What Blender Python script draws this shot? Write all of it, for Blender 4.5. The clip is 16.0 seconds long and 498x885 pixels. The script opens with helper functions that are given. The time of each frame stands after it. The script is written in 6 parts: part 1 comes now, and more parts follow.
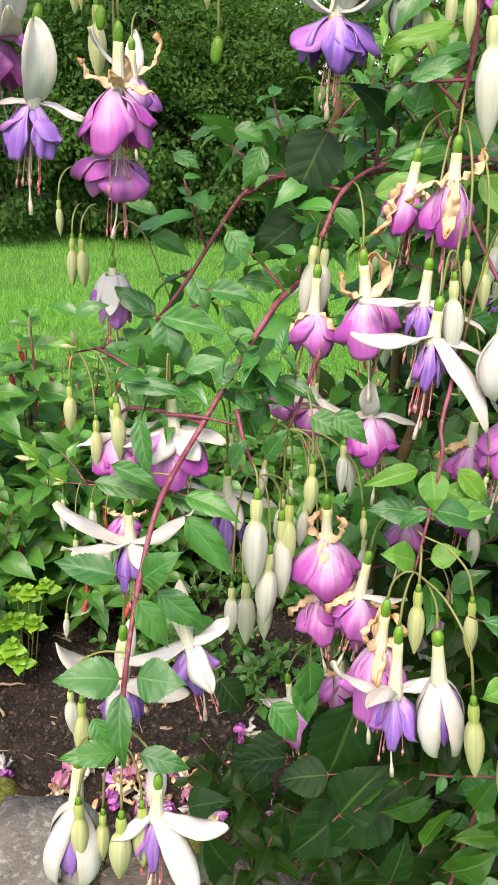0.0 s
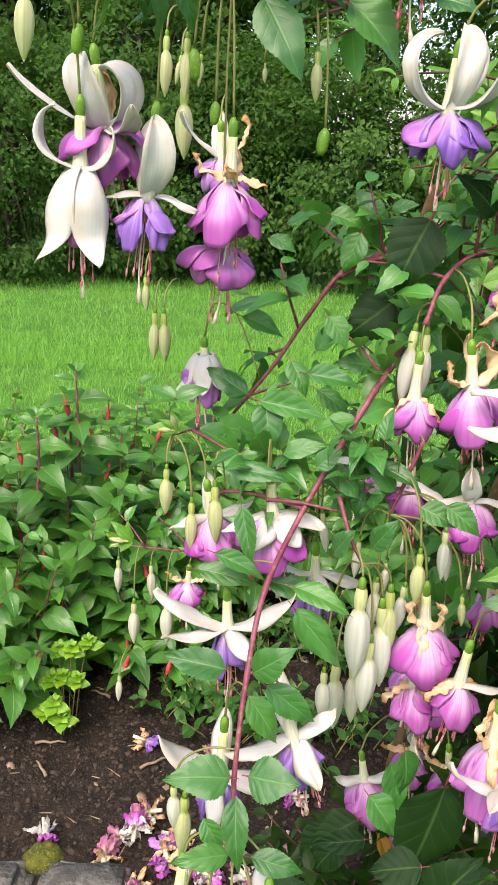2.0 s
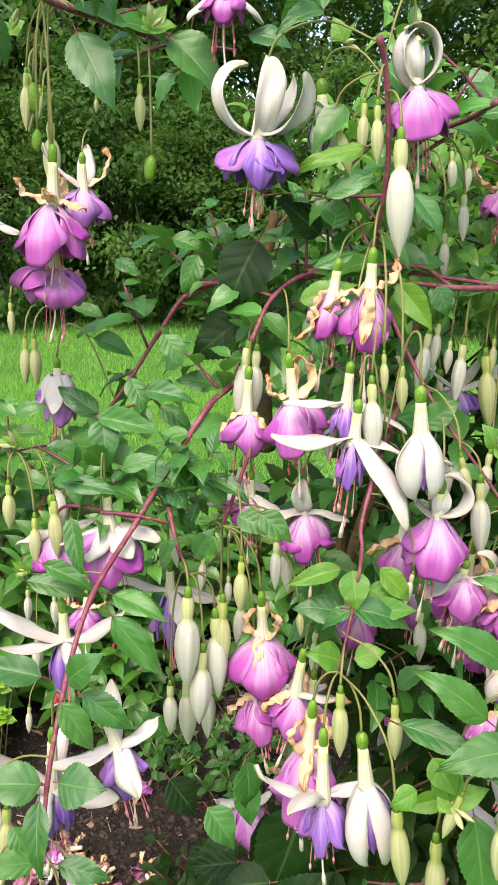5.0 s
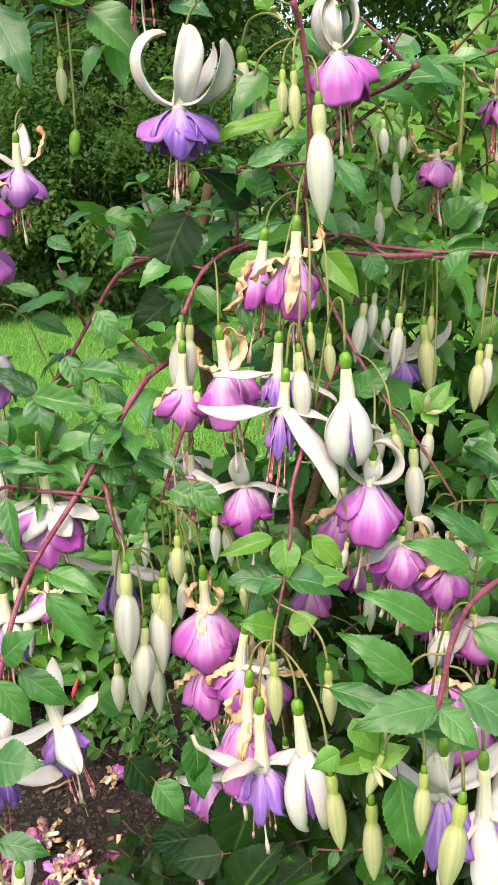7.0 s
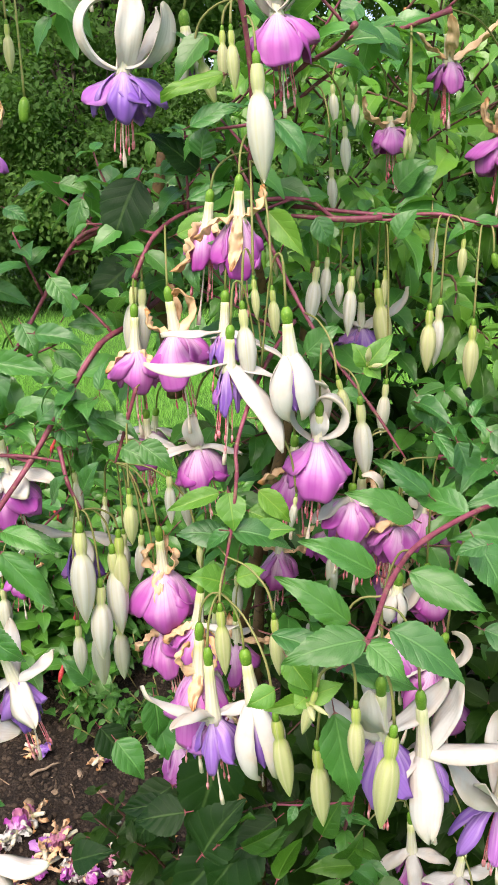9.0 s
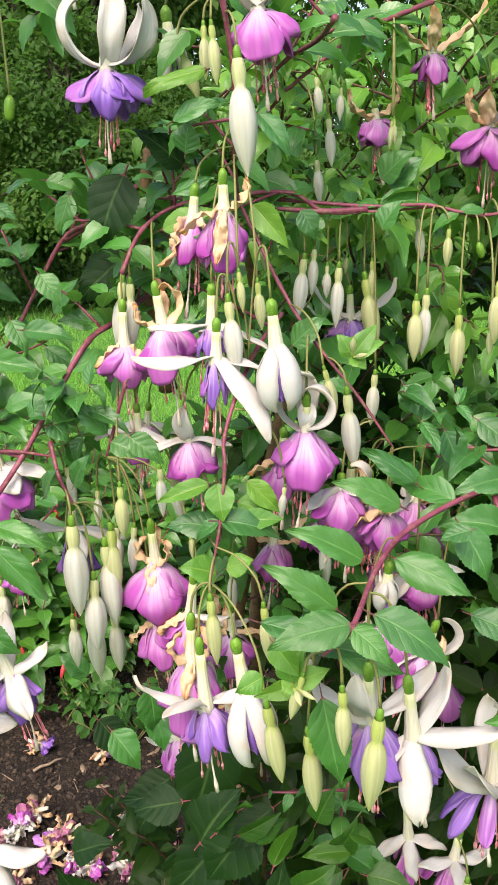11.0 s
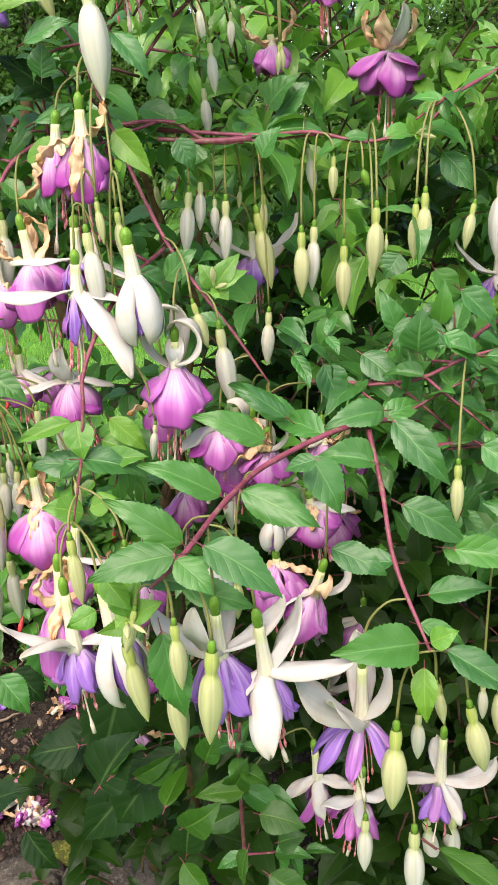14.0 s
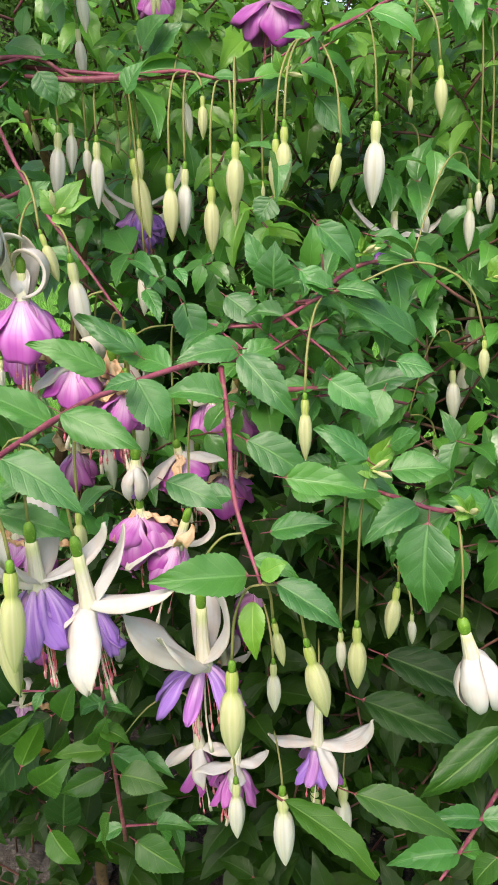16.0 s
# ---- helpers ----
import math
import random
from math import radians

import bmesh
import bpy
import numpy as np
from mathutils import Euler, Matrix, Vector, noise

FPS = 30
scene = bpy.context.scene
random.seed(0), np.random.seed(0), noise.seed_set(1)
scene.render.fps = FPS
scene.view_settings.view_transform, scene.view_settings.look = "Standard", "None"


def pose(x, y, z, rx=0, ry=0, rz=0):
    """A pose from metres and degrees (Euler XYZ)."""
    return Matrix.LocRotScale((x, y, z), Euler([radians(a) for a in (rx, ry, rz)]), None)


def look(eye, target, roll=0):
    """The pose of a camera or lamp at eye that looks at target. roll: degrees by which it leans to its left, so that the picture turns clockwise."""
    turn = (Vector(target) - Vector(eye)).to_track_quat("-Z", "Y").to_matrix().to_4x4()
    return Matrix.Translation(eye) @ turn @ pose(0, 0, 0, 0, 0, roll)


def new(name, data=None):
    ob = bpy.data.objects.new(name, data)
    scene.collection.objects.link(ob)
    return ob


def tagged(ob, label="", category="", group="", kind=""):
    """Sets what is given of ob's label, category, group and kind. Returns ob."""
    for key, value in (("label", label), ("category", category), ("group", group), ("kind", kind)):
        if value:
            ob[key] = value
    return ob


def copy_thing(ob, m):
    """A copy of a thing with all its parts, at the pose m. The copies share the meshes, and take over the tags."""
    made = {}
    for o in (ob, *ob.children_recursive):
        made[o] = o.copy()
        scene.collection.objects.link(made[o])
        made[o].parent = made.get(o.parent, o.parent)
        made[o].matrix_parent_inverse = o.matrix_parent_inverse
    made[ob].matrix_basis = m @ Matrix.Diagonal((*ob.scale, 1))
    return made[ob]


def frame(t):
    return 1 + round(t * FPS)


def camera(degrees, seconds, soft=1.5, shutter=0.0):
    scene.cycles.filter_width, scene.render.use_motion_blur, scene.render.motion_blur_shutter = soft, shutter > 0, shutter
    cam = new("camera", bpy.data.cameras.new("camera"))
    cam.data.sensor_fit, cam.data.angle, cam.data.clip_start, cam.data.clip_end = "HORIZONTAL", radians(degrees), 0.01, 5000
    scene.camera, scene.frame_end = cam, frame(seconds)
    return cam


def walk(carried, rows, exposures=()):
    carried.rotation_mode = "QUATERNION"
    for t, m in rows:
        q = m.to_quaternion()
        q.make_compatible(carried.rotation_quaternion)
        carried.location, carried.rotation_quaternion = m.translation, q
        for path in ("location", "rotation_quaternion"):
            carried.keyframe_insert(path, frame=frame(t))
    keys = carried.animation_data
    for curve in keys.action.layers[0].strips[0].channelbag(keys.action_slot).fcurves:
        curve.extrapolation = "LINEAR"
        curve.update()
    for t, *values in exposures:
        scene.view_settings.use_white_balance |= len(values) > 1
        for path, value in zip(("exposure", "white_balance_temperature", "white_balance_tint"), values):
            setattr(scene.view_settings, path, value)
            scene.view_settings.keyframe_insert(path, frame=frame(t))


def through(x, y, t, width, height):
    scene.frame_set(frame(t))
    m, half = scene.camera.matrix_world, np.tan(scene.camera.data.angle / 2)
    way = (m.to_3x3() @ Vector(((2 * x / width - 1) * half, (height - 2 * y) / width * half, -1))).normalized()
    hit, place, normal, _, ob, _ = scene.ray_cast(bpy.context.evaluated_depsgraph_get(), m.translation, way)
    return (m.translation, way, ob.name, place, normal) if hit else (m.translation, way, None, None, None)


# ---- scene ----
cam = camera(33.8, 16.0, 1.6)
PATH = [
    (0.0, (0.022, 0.001, 0.895), (0.001, 1.854, 0.145), 1.6),
    (0.5, (0.015, 0.002, 0.906), (-0.012, 1.876, 0.208), 1.5),
    (1.0, (-0.007, 0.006, 0.896), (-0.036, 1.884, 0.208), 1.9),
    (1.5, (-0.033, 0.011, 0.91), (-0.067, 1.888, 0.221), 1.8),
    (2.0, (-0.038, 0.014, 0.922), (-0.085, 1.898, 0.253), 1.7),
    (2.5, (-0.021, 0.01, 0.931), (-0.079, 1.905, 0.296), 1.8),
    (3.0, (-0.016, 0.009, 0.922), (-0.073, 1.906, 0.291), 1.7),
    (3.5, (-0.008, 0.007, 0.915), (-0.065, 1.913, 0.309), 1.3),
    (4.0, (0.02, -0.003, 0.924), (-0.034, 1.911, 0.348), 1.3),
    (4.5, (0.042, -0.003, 0.922), (-0.007, 1.913, 0.352), 1.3),
    (5.0, (0.065, -0.003, 0.91), (0.04, 1.915, 0.344), 1.3),
    (7.5, (0.104, -0.006, 0.895), (0.107, 1.903, 0.297), -0.6),
    (8.0, (0.112, -0.01, 0.883), (0.109, 1.9, 0.287), -0.9),
    (8.5, (0.12, -0.013, 0.877), (0.119, 1.895, 0.277), -1.1),
    (9.0, (0.13, -0.019, 0.88), (0.136, 1.888, 0.278), -1.2),
    (9.5, (0.134, -0.021, 0.881), (0.145, 1.886, 0.28), -1.7),
    (10.0, (0.136, -0.017, 0.877), (0.145, 1.891, 0.277), -1.9),
    (12.5, (0.153, -0.039, 0.887), (0.152, 1.853, 0.238), -2.7),
    (13.0, (0.168, -0.034, 0.89), (0.17, 1.854, 0.231), -2.8),
    (13.5, (0.182, -0.026, 0.867), (0.183, 1.86, 0.203), -2.8),
    (14.0, (0.216, -0.019, 0.856), (0.214, 1.855, 0.159), -3.3),
    (14.5, (0.231, -0.021, 0.862), (0.241, 1.852, 0.16), -3.5),
    (15.0, (0.237, -0.029, 0.863), (0.243, 1.845, 0.165), -3.7),
    (15.5, (0.274, -0.039, 0.834), (0.296, 1.843, 0.159), -3.7),
    (16.0, (0.289, -0.021, 0.806), (0.341, 1.863, 0.136), -2.1),
]
walk(cam, [(t, look(eye, target, roll)) for t, eye, target, roll in PATH], ((0.0, 1.1, 7380, 17), (16.0, 1.1, 7380, 17)))

# ---- daylight: a bright overcast sky and a wide, weak sun ----
world = bpy.data.worlds.new("world")
scene.world = world
world.use_nodes = True
wn = world.node_tree
sky = wn.nodes.new("ShaderNodeTexSky")
sky.sky_type = "NISHITA"
sky.sun_disc = False
sky.sun_elevation, sky.sun_rotation = radians(54), radians(198)
sky.air_density, sky.dust_density, sky.ozone_density = 1.0, 2.0, 1.5
wn.links.new(sky.outputs["Color"], wn.nodes["Background"].inputs["Color"])
wn.nodes["Background"].inputs["Strength"].default_value = 0.15
sun = new("sun", bpy.data.lights.new("sun", "SUN"))
sun.data.energy, sun.data.angle, sun.data.color = 2.3, radians(40), (1.0, 0.965, 0.92)
sun.matrix_world = look((-0.5, -1.15, 2.2), (0, 0.35, 0))

# ---- materials ----
def graph(name, rough=0.5, spec=0.5):
    m = bpy.data.materials.new(name)
    m.use_nodes = True
    t = m.node_tree
    b = t.nodes["Principled BSDF"]
    b.inputs["Roughness"].default_value = rough
    b.inputs["Specular IOR Level"].default_value = spec
    return m, t, b


def node(t, kind, **inputs):
    n = t.nodes.new(kind)
    for k, v in inputs.items():
        key = int(k[1:]) if k[0] == "i" and k[1:].isdigit() else k.replace("_", " ")
        if isinstance(v, bpy.types.NodeSocket):
            t.links.new(v, n.inputs[key])
        else:
            n.inputs[key].default_value = v
    return n


def calc(t, op, a, b=0.0, c=0.0):
    n = node(t, "ShaderNodeMath", i0=a, i1=b, i2=c)
    n.operation = op
    return n.outputs[0]


def mixed(t, f, a, b, blend="MIX"):
    n = t.nodes.new("ShaderNodeMix")
    n.data_type, n.blend_type = "RGBA", blend
    for key, v in ((0, f), (6, a), (7, b)):
        if isinstance(v, bpy.types.NodeSocket):
            t.links.new(v, n.inputs[key])
        else:
            n.inputs[key].default_value = (*v, 1) if isinstance(v, tuple) and len(v) == 3 else v
    return n.outputs[2]


def step(t, x, lo, hi, a=0.0, b=1.0):
    n = node(t, "ShaderNodeMapRange", Value=x, From_Min=lo, From_Max=hi, To_Min=a, To_Max=b)
    n.interpolation_type = "SMOOTHSTEP"
    return n.outputs[0]


def cloud(t, scale, detail=3.0, where="Object", rough=0.55):
    c = t.nodes.new("ShaderNodeTexCoord")
    return node(t, "ShaderNodeTexNoise", Vector=c.outputs[where], Scale=scale, Detail=detail, Roughness=rough).outputs[0]


def uv(t):
    c = t.nodes.new("ShaderNodeTexCoord")
    s = node(t, "ShaderNodeSeparateXYZ", Vector=c.outputs["UV"])
    return s.outputs[0], s.outputs[1]


def chance(t, own=True):
    if own:
        return t.nodes.new("ShaderNodeObjectInfo").outputs["Random"]
    return t.nodes.new("ShaderNodeNewGeometry").outputs["Random Per Island"]


def bumped(t, b, height, strength=0.3, distance=0.001):
    n = node(t, "ShaderNodeBump", Height=height, Strength=strength, Distance=distance)
    t.links.new(n.outputs[0], b.inputs["Normal"])


def thin(t, b, colour, amount):
    """Lets some light through a thin leaf or petal."""
    tr = node(t, "ShaderNodeBsdfTranslucent", Color=colour)
    mx = node(t, "ShaderNodeMixShader", i0=amount, i1=b.outputs[0], i2=tr.outputs[0])
    t.links.new(mx.outputs[0], t.nodes["Material Output"].inputs[0])


def leaf_mat(name, dark, light, vein, rough=0.42, own=True, through=0.28, spec=0.5, patch=0.0, ribs=0.46, gloss=0.3, relief=0.10):
    m, t, b = graph(name, rough, spec)
    u, v = uv(t)
    au = calc(t, "ABSOLUTE", calc(t, "SUBTRACT", u, 0.5))
    r = chance(t, own)
    side = calc(t, "SINE", calc(t, "MULTIPLY", calc(t, "SUBTRACT", v, calc(t, "MULTIPLY", calc(t, "POWER", au, 0.8), 0.5)), 36.0))
    veins = step(t, side, 0.86, 1.0)
    mid = step(t, au, 0.045, 0.008)
    both = calc(t, "MAXIMUM", mid, calc(t, "MULTIPLY", veins, 0.24))
    base = mixed(t, calc(t, "ADD", calc(t, "MULTIPLY", r, 0.6), calc(t, "MULTIPLY", cloud(t, 60), 0.4)), dark, light)
    # some leaves lean to blue-green, some to yellow
    hue = calc(t, "FRACT", calc(t, "MULTIPLY", r, 7.31))
    base = mixed(t, step(t, hue, 0.55, 1.0, 0.0, 0.5), base, mixed(t, 1.0, base, (1.35, 1.12, 0.6), "MULTIPLY"))
    base = mixed(t, step(t, hue, 0.4, 0.0, 0.0, 0.6), base, mixed(t, 1.0, base, (0.8, 1.0, 1.0), "MULTIPLY"))
    # paler towards the rim, as thin leaf margins are
    base = mixed(t, step(t, au, 0.40, 0.5, 0.0, 0.3), base, light)
    if patch:
        base = mixed(t, step(t, cloud(t, patch, 2), 0.42, 0.66), dark, base)
    spots = step(t, cloud(t, 240, 2), 0.62, 0.8)
    base = mixed(t, calc(t, "MULTIPLY", spots, 0.25), base, light)
    col = mixed(t, calc(t, "MULTIPLY", both, ribs), base, vein)
    col = mixed(t, step(t, v, 0.034, 0.022), col, (0.24, 0.06, 0.075))
    t.links.new(col, b.inputs["Base Color"])
    hgt = calc(t, "SUBTRACT", calc(t, "MULTIPLY", cloud(t, 500, 2), 0.25), calc(t, "ADD", both, calc(t, "MULTIPLY", side, relief)))
    bumped(t, b, hgt, 0.5, 0.0008)
    t.links.new(step(t, cloud(t, 45, 2), 0.35, 0.7, rough - 0.06, rough + 0.14), b.inputs["Roughness"])
    b.inputs["Coat Weight"].default_value = gloss
    b.inputs["Coat Roughness"].default_value = 0.3
    thin(t, b, mixed(t, 0.5, col, (0.16, 0.44, 0.035)), through)
    return m


def petal_mat(name, base, edge, streak, own=True, pale=0.3):
    m, t, b = graph(name, 0.42, 0.4)
    u, v = uv(t)
    r = chance(t, own)
    au = calc(t, "ABSOLUTE", calc(t, "SUBTRACT", u, 0.5))
    deep = calc(t, "ADD", calc(t, "MULTIPLY", v, 0.85), calc(t, "MULTIPLY", au, 0.55))
    deep = calc(t, "ADD", deep, calc(t, "ADD", calc(t, "MULTIPLY", r, 0.22), calc(t, "MULTIPLY", cloud(t, 70), 0.35)))
    fade = step(t, deep, pale, pale + 0.62)
    body = mixed(t, calc(t, "MULTIPLY", r, 0.8), edge, streak)
    col = mixed(t, fade, base, body)
    # fine veins that fan out from the foot, and a paler bruised rim here and there
    veins = calc(t, "SINE", calc(t, "ADD", calc(t, "MULTIPLY", u, 64.0), calc(t, "MULTIPLY", cloud(t, 40, 2), 6.0)))
    col = mixed(t, calc(t, "MULTIPLY", step(t, veins, 0.2, 1.0), 0.26), col, edge)
    # pale streaks run down from the foot
    runs = step(t, calc(t, "ADD", calc(t, "SINE", calc(t, "ADD", calc(t, "MULTIPLY", u, 19.0), calc(t, "MULTIPLY", r, 6.0))), calc(t, "MULTIPLY", cloud(t, 90, 2), 1.2)), 0.7, 1.7)
    col = mixed(t, calc(t, "MULTIPLY", calc(t, "MULTIPLY", runs, step(t, v, 0.95, 0.3)), 0.42), col, base)
    rim = calc(t, "MULTIPLY", step(t, calc(t, "MAXIMUM", calc(t, "MULTIPLY", au, 2.0), v), 0.9, 1.0), step(t, cloud(t, 110, 3), 0.5, 0.7))
    col = mixed(t, calc(t, "MULTIPLY", rim, 0.35), col, (0.72, 0.5, 0.55))
    t.links.new(col, b.inputs["Base Color"])
    bumped(t, b, calc(t, "ADD", calc(t, "MULTIPLY", veins, 0.05), cloud(t, 120)), 0.25, 0.0007)
    thin(t, b, col, 0.32)
    return m


def sepal_mat(name, body, tip, blush, wilt=0.0):
    m, t, b = graph(name, 0.5, 0.35)
    u, v = uv(t)
    r = chance(t)
    au = calc(t, "ABSOLUTE", calc(t, "SUBTRACT", u, 0.5))
    col = mixed(t, step(t, v, 0.75, 1.0), body, tip)
    col = mixed(t, calc(t, "MULTIPLY", step(t, v, 0.25, 0.0), 0.5), col, blush)
    stain = step(t, calc(t, "ADD", cloud(t, 70, 4), calc(t, "MULTIPLY", au, 0.3)), 0.5, 0.72)
    col = mixed(t, calc(t, "MULTIPLY", stain, wilt), col, (0.55, 0.28, 0.1))
    col = mixed(t, calc(t, "MULTIPLY", r, 0.15), col, (0.76, 0.7, 0.6))
    t.links.new(col, b.inputs["Base Color"])
    lines = calc(t, "SINE", calc(t, "MULTIPLY", u, 55.0))
    bumped(t, b, calc(t, "ADD", calc(t, "MULTIPLY", lines, 0.09), calc(t, "ADD", cloud(t, 180), calc(t, "MULTIPLY", cloud(t, 60), 1.5))), 0.4, 0.0007)
    thin(t, b, col, 0.16)
    return m


def bud_mat(name, top, body, tip, ribs=0.2):
    m, t, b = graph(name, 0.42, 0.4)
    u, v = uv(t)
    r = chance(t)
    col = mixed(t, step(t, v, 0.17, 0.34), top, body)
    col = mixed(t, step(t, v, 0.8, 1.0), col, tip)
    col = mixed(t, calc(t, "MULTIPLY", r, 0.25), col, tip)
    seam = step(t, calc(t, "SINE", calc(t, "MULTIPLY", u, 25.13)), 0.9, 1.0)
    col = mixed(t, calc(t, "MULTIPLY", seam, 0.55), col, (0.5, 0.48, 0.3))
    lines = step(t, calc(t, "SINE", calc(t, "MULTIPLY", u, 75.4)), -0.2, 1.0)
    if ribs > 0.4:
        col = mixed(t, calc(t, "MULTIPLY", lines, 0.35), col, top)
    else:
        col = mixed(t, calc(t, "MULTIPLY", calc(t, "MULTIPLY", lines, step(t, v, 0.3, 0.2)), 0.5), col, (0.42, 0.46, 0.12))
        # greenish and dusky streaks run down the closed sepals
        col = mixed(t, calc(t, "MULTIPLY", lines, 0.3), col, tip)
        streaks = step(t, calc(t, "ADD", calc(t, "SINE", calc(t, "ADD", calc(t, "MULTIPLY", u, 44.0), calc(t, "MULTIPLY", r, 9.0))), calc(t, "MULTIPLY", cloud(t, 1.5, 2), 1.4)), 0.9, 1.8)
        col = mixed(t, calc(t, "MULTIPLY", streaks, 0.4), col, mixed(t, 0.6, tip, (0.34, 0.3, 0.22)))
    col = mixed(t, calc(t, "MULTIPLY", step(t, cloud(t, 160), 0.6, 0.8), 0.12), col, (0.45, 0.36, 0.24))
    t.links.new(col, b.inputs["Base Color"])
    bumped(t, b, calc(t, "ADD", calc(t, "MULTIPLY", calc(t, "SINE", calc(t, "MULTIPLY", u, 75.4)), ribs), cloud(t, 200)), 0.3, 0.0005)
    b.inputs["Subsurface Weight"].default_value = 0.15
    b.inputs["Subsurface Radius"].default_value = (0.004, 0.003, 0.002)
    b.inputs["Subsurface Scale"].default_value = 0.5
    return m


def speckled(name, a, c, d, scale, rough=0.8, bump=0.4, dist=0.004, own=None, spec=0.3):
    m, t, b = graph(name, rough, spec)
    col = mixed(t, step(t, cloud(t, scale, 5), 0.35, 0.68), a, c)
    col = mixed(t, step(t, cloud(t, scale * 5.3, 3), 0.5, 0.75), col, d)
    if own is not None:
        col = mixed(t, calc(t, "MULTIPLY", chance(t, own), 0.75), col, d)
    t.links.new(col, b.inputs["Base Color"])
    bumped(t, b, calc(t, "ADD", cloud(t, scale * 1.7, 5), calc(t, "MULTIPLY", cloud(t, scale * 9, 3), 0.35)), bump, dist)
    return m


LEAF = {
    "m": leaf_mat("leaf green", (0.015, 0.09, 0.016), (0.056, 0.225, 0.037), (0.15, 0.35, 0.10), rough=0.36, through=0.16, spec=0.6, gloss=0.25, relief=0.22),
    "y": leaf_mat("young leaf", (0.06, 0.2, 0.022), (0.15, 0.36, 0.042), (0.32, 0.5, 0.09), rough=0.38, gloss=0.2),
    # n and k: naturally dark leaves, deepened further in colour to imitate low shade
    "n": leaf_mat("shade-dulled leaf", (0.01, 0.052, 0.005), (0.036, 0.125, 0.011), (0.12, 0.24, 0.04), rough=0.42, gloss=0.1, spec=0.35, through=0.16),
    "k": leaf_mat("old leaf, shade-deepened", (0.004, 0.021, 0.004), (0.011, 0.043, 0.008), (0.06, 0.12, 0.035), rough=0.48, through=0.07, ribs=0.6, gloss=0.0, spec=0.2, relief=0.4),
}
LEAF["o"] = leaf_mat("dead leaf", (0.3, 0.12, 0.02), (0.5, 0.24, 0.04), (0.55, 0.3, 0.08))
# high foliage: light from above is painted in as a lighter green
LEAF_TOP_LIT = leaf_mat("upper leaf", (0.045, 0.175, 0.022), (0.175, 0.42, 0.055), (0.27, 0.47, 0.1), own=False, rough=0.36, through=0.34, spec=0.5, gloss=0.15, relief=0.05)
LEAF_MASS = leaf_mat("leaf mass", (0.02, 0.108, 0.019), (0.085, 0.315, 0.048), (0.17, 0.38, 0.10), own=False, rough=0.36, through=0.28, spec=0.6, gloss=0.25, relief=0.05)
# foliage low and deep in the shrub: its shade is put into this dark green
LEAF_LOW_SHADE = leaf_mat("lower leaf", (0.006, 0.02, 0.003), (0.02, 0.057, 0.007), (0.05, 0.11, 0.025), own=False, rough=0.5, gloss=0.03, spec=0.2)
LEAF_RED = leaf_mat("bush leaf", (0.024, 0.105, 0.016), (0.09, 0.285, 0.038), (0.16, 0.36, 0.09), own=False, rough=0.38, spec=0.5, gloss=0.15)
LEAF_WEED = leaf_mat("weed leaf", (0.016, 0.072, 0.012), (0.06, 0.195, 0.028), (0.12, 0.28, 0.07), own=False, rough=0.45, spec=0.4, gloss=0.1)
LEAF_HERB = leaf_mat("herb leaf", (0.13, 0.31, 0.018), (0.23, 0.45, 0.035), (0.3, 0.48, 0.08), own=False)
LEAF_WOOD = leaf_mat("woodland leaf", (0.06, 0.13, 0.036), (0.15, 0.275, 0.075), (0.14, 0.25, 0.07), own=False, rough=0.85, through=0.45, spec=0.1, gloss=0.0, patch=0.9)
PETAL = {
    "fresh": petal_mat("violet petal", (0.68, 0.5, 0.76), (0.24, 0.1, 0.5), (0.44, 0.23, 0.66), pale=0.2),
    "mid": petal_mat("purple petal", (0.76, 0.56, 0.76), (0.4, 0.12, 0.5), (0.56, 0.27, 0.63), pale=0.28),
    "old": petal_mat("magenta petal", (0.8, 0.56, 0.77), (0.46, 0.065, 0.42), (0.62, 0.21, 0.6), pale=0.34),
}
PETAL["dead"] = petal_mat("wilted petal", (0.62, 0.42, 0.36), (0.46, 0.12, 0.3), (0.5, 0.26, 0.3))
SEPAL = sepal_mat("white sepal", (0.55, 0.55, 0.535), (0.52, 0.515, 0.43), (0.56, 0.55, 0.48), 0.22)
SEPAL_OLD = sepal_mat("wilted sepal", (0.78, 0.53, 0.32), (0.52, 0.22, 0.06), (0.8, 0.66, 0.5), 0.55)
TUBE = bud_mat("flower tube", (0.56, 0.6, 0.3), (0.6, 0.575, 0.47), (0.62, 0.56, 0.48), 0.7)
BUD = {
    "w": bud_mat("white bud", (0.48, 0.52, 0.22), (0.51, 0.51, 0.475), (0.47, 0.475, 0.36)),
    "g": bud_mat("green bud", (0.31, 0.4, 0.08), (0.43, 0.435, 0.24), (0.33, 0.385, 0.12)),
    "d": bud_mat("pale bud", (0.42, 0.47, 0.2), (0.51, 0.505, 0.45), (0.45, 0.46, 0.33)),
}
OVARY = speckled("ovary", (0.075, 0.19, 0.018), (0.13, 0.28, 0.03), (0.22, 0.36, 0.055), 120, 0.4, 0.2, 0.0006)
PEDICEL = speckled("pedicel", (0.15, 0.2, 0.05), (0.24, 0.22, 0.085), (0.27, 0.12, 0.085), 60, 0.5, 0.2, 0.0006)
FILAMENT = speckled("filament", (0.6, 0.1, 0.15), (0.66, 0.26, 0.3), (0.7, 0.48, 0.46), 90, 0.45, 0.1, 0.0004)
PISTIL = speckled("pistil", (0.7, 0.6, 0.5), (0.74, 0.66, 0.56), (0.7, 0.4, 0.4), 90, 0.45, 0.1, 0.0004)
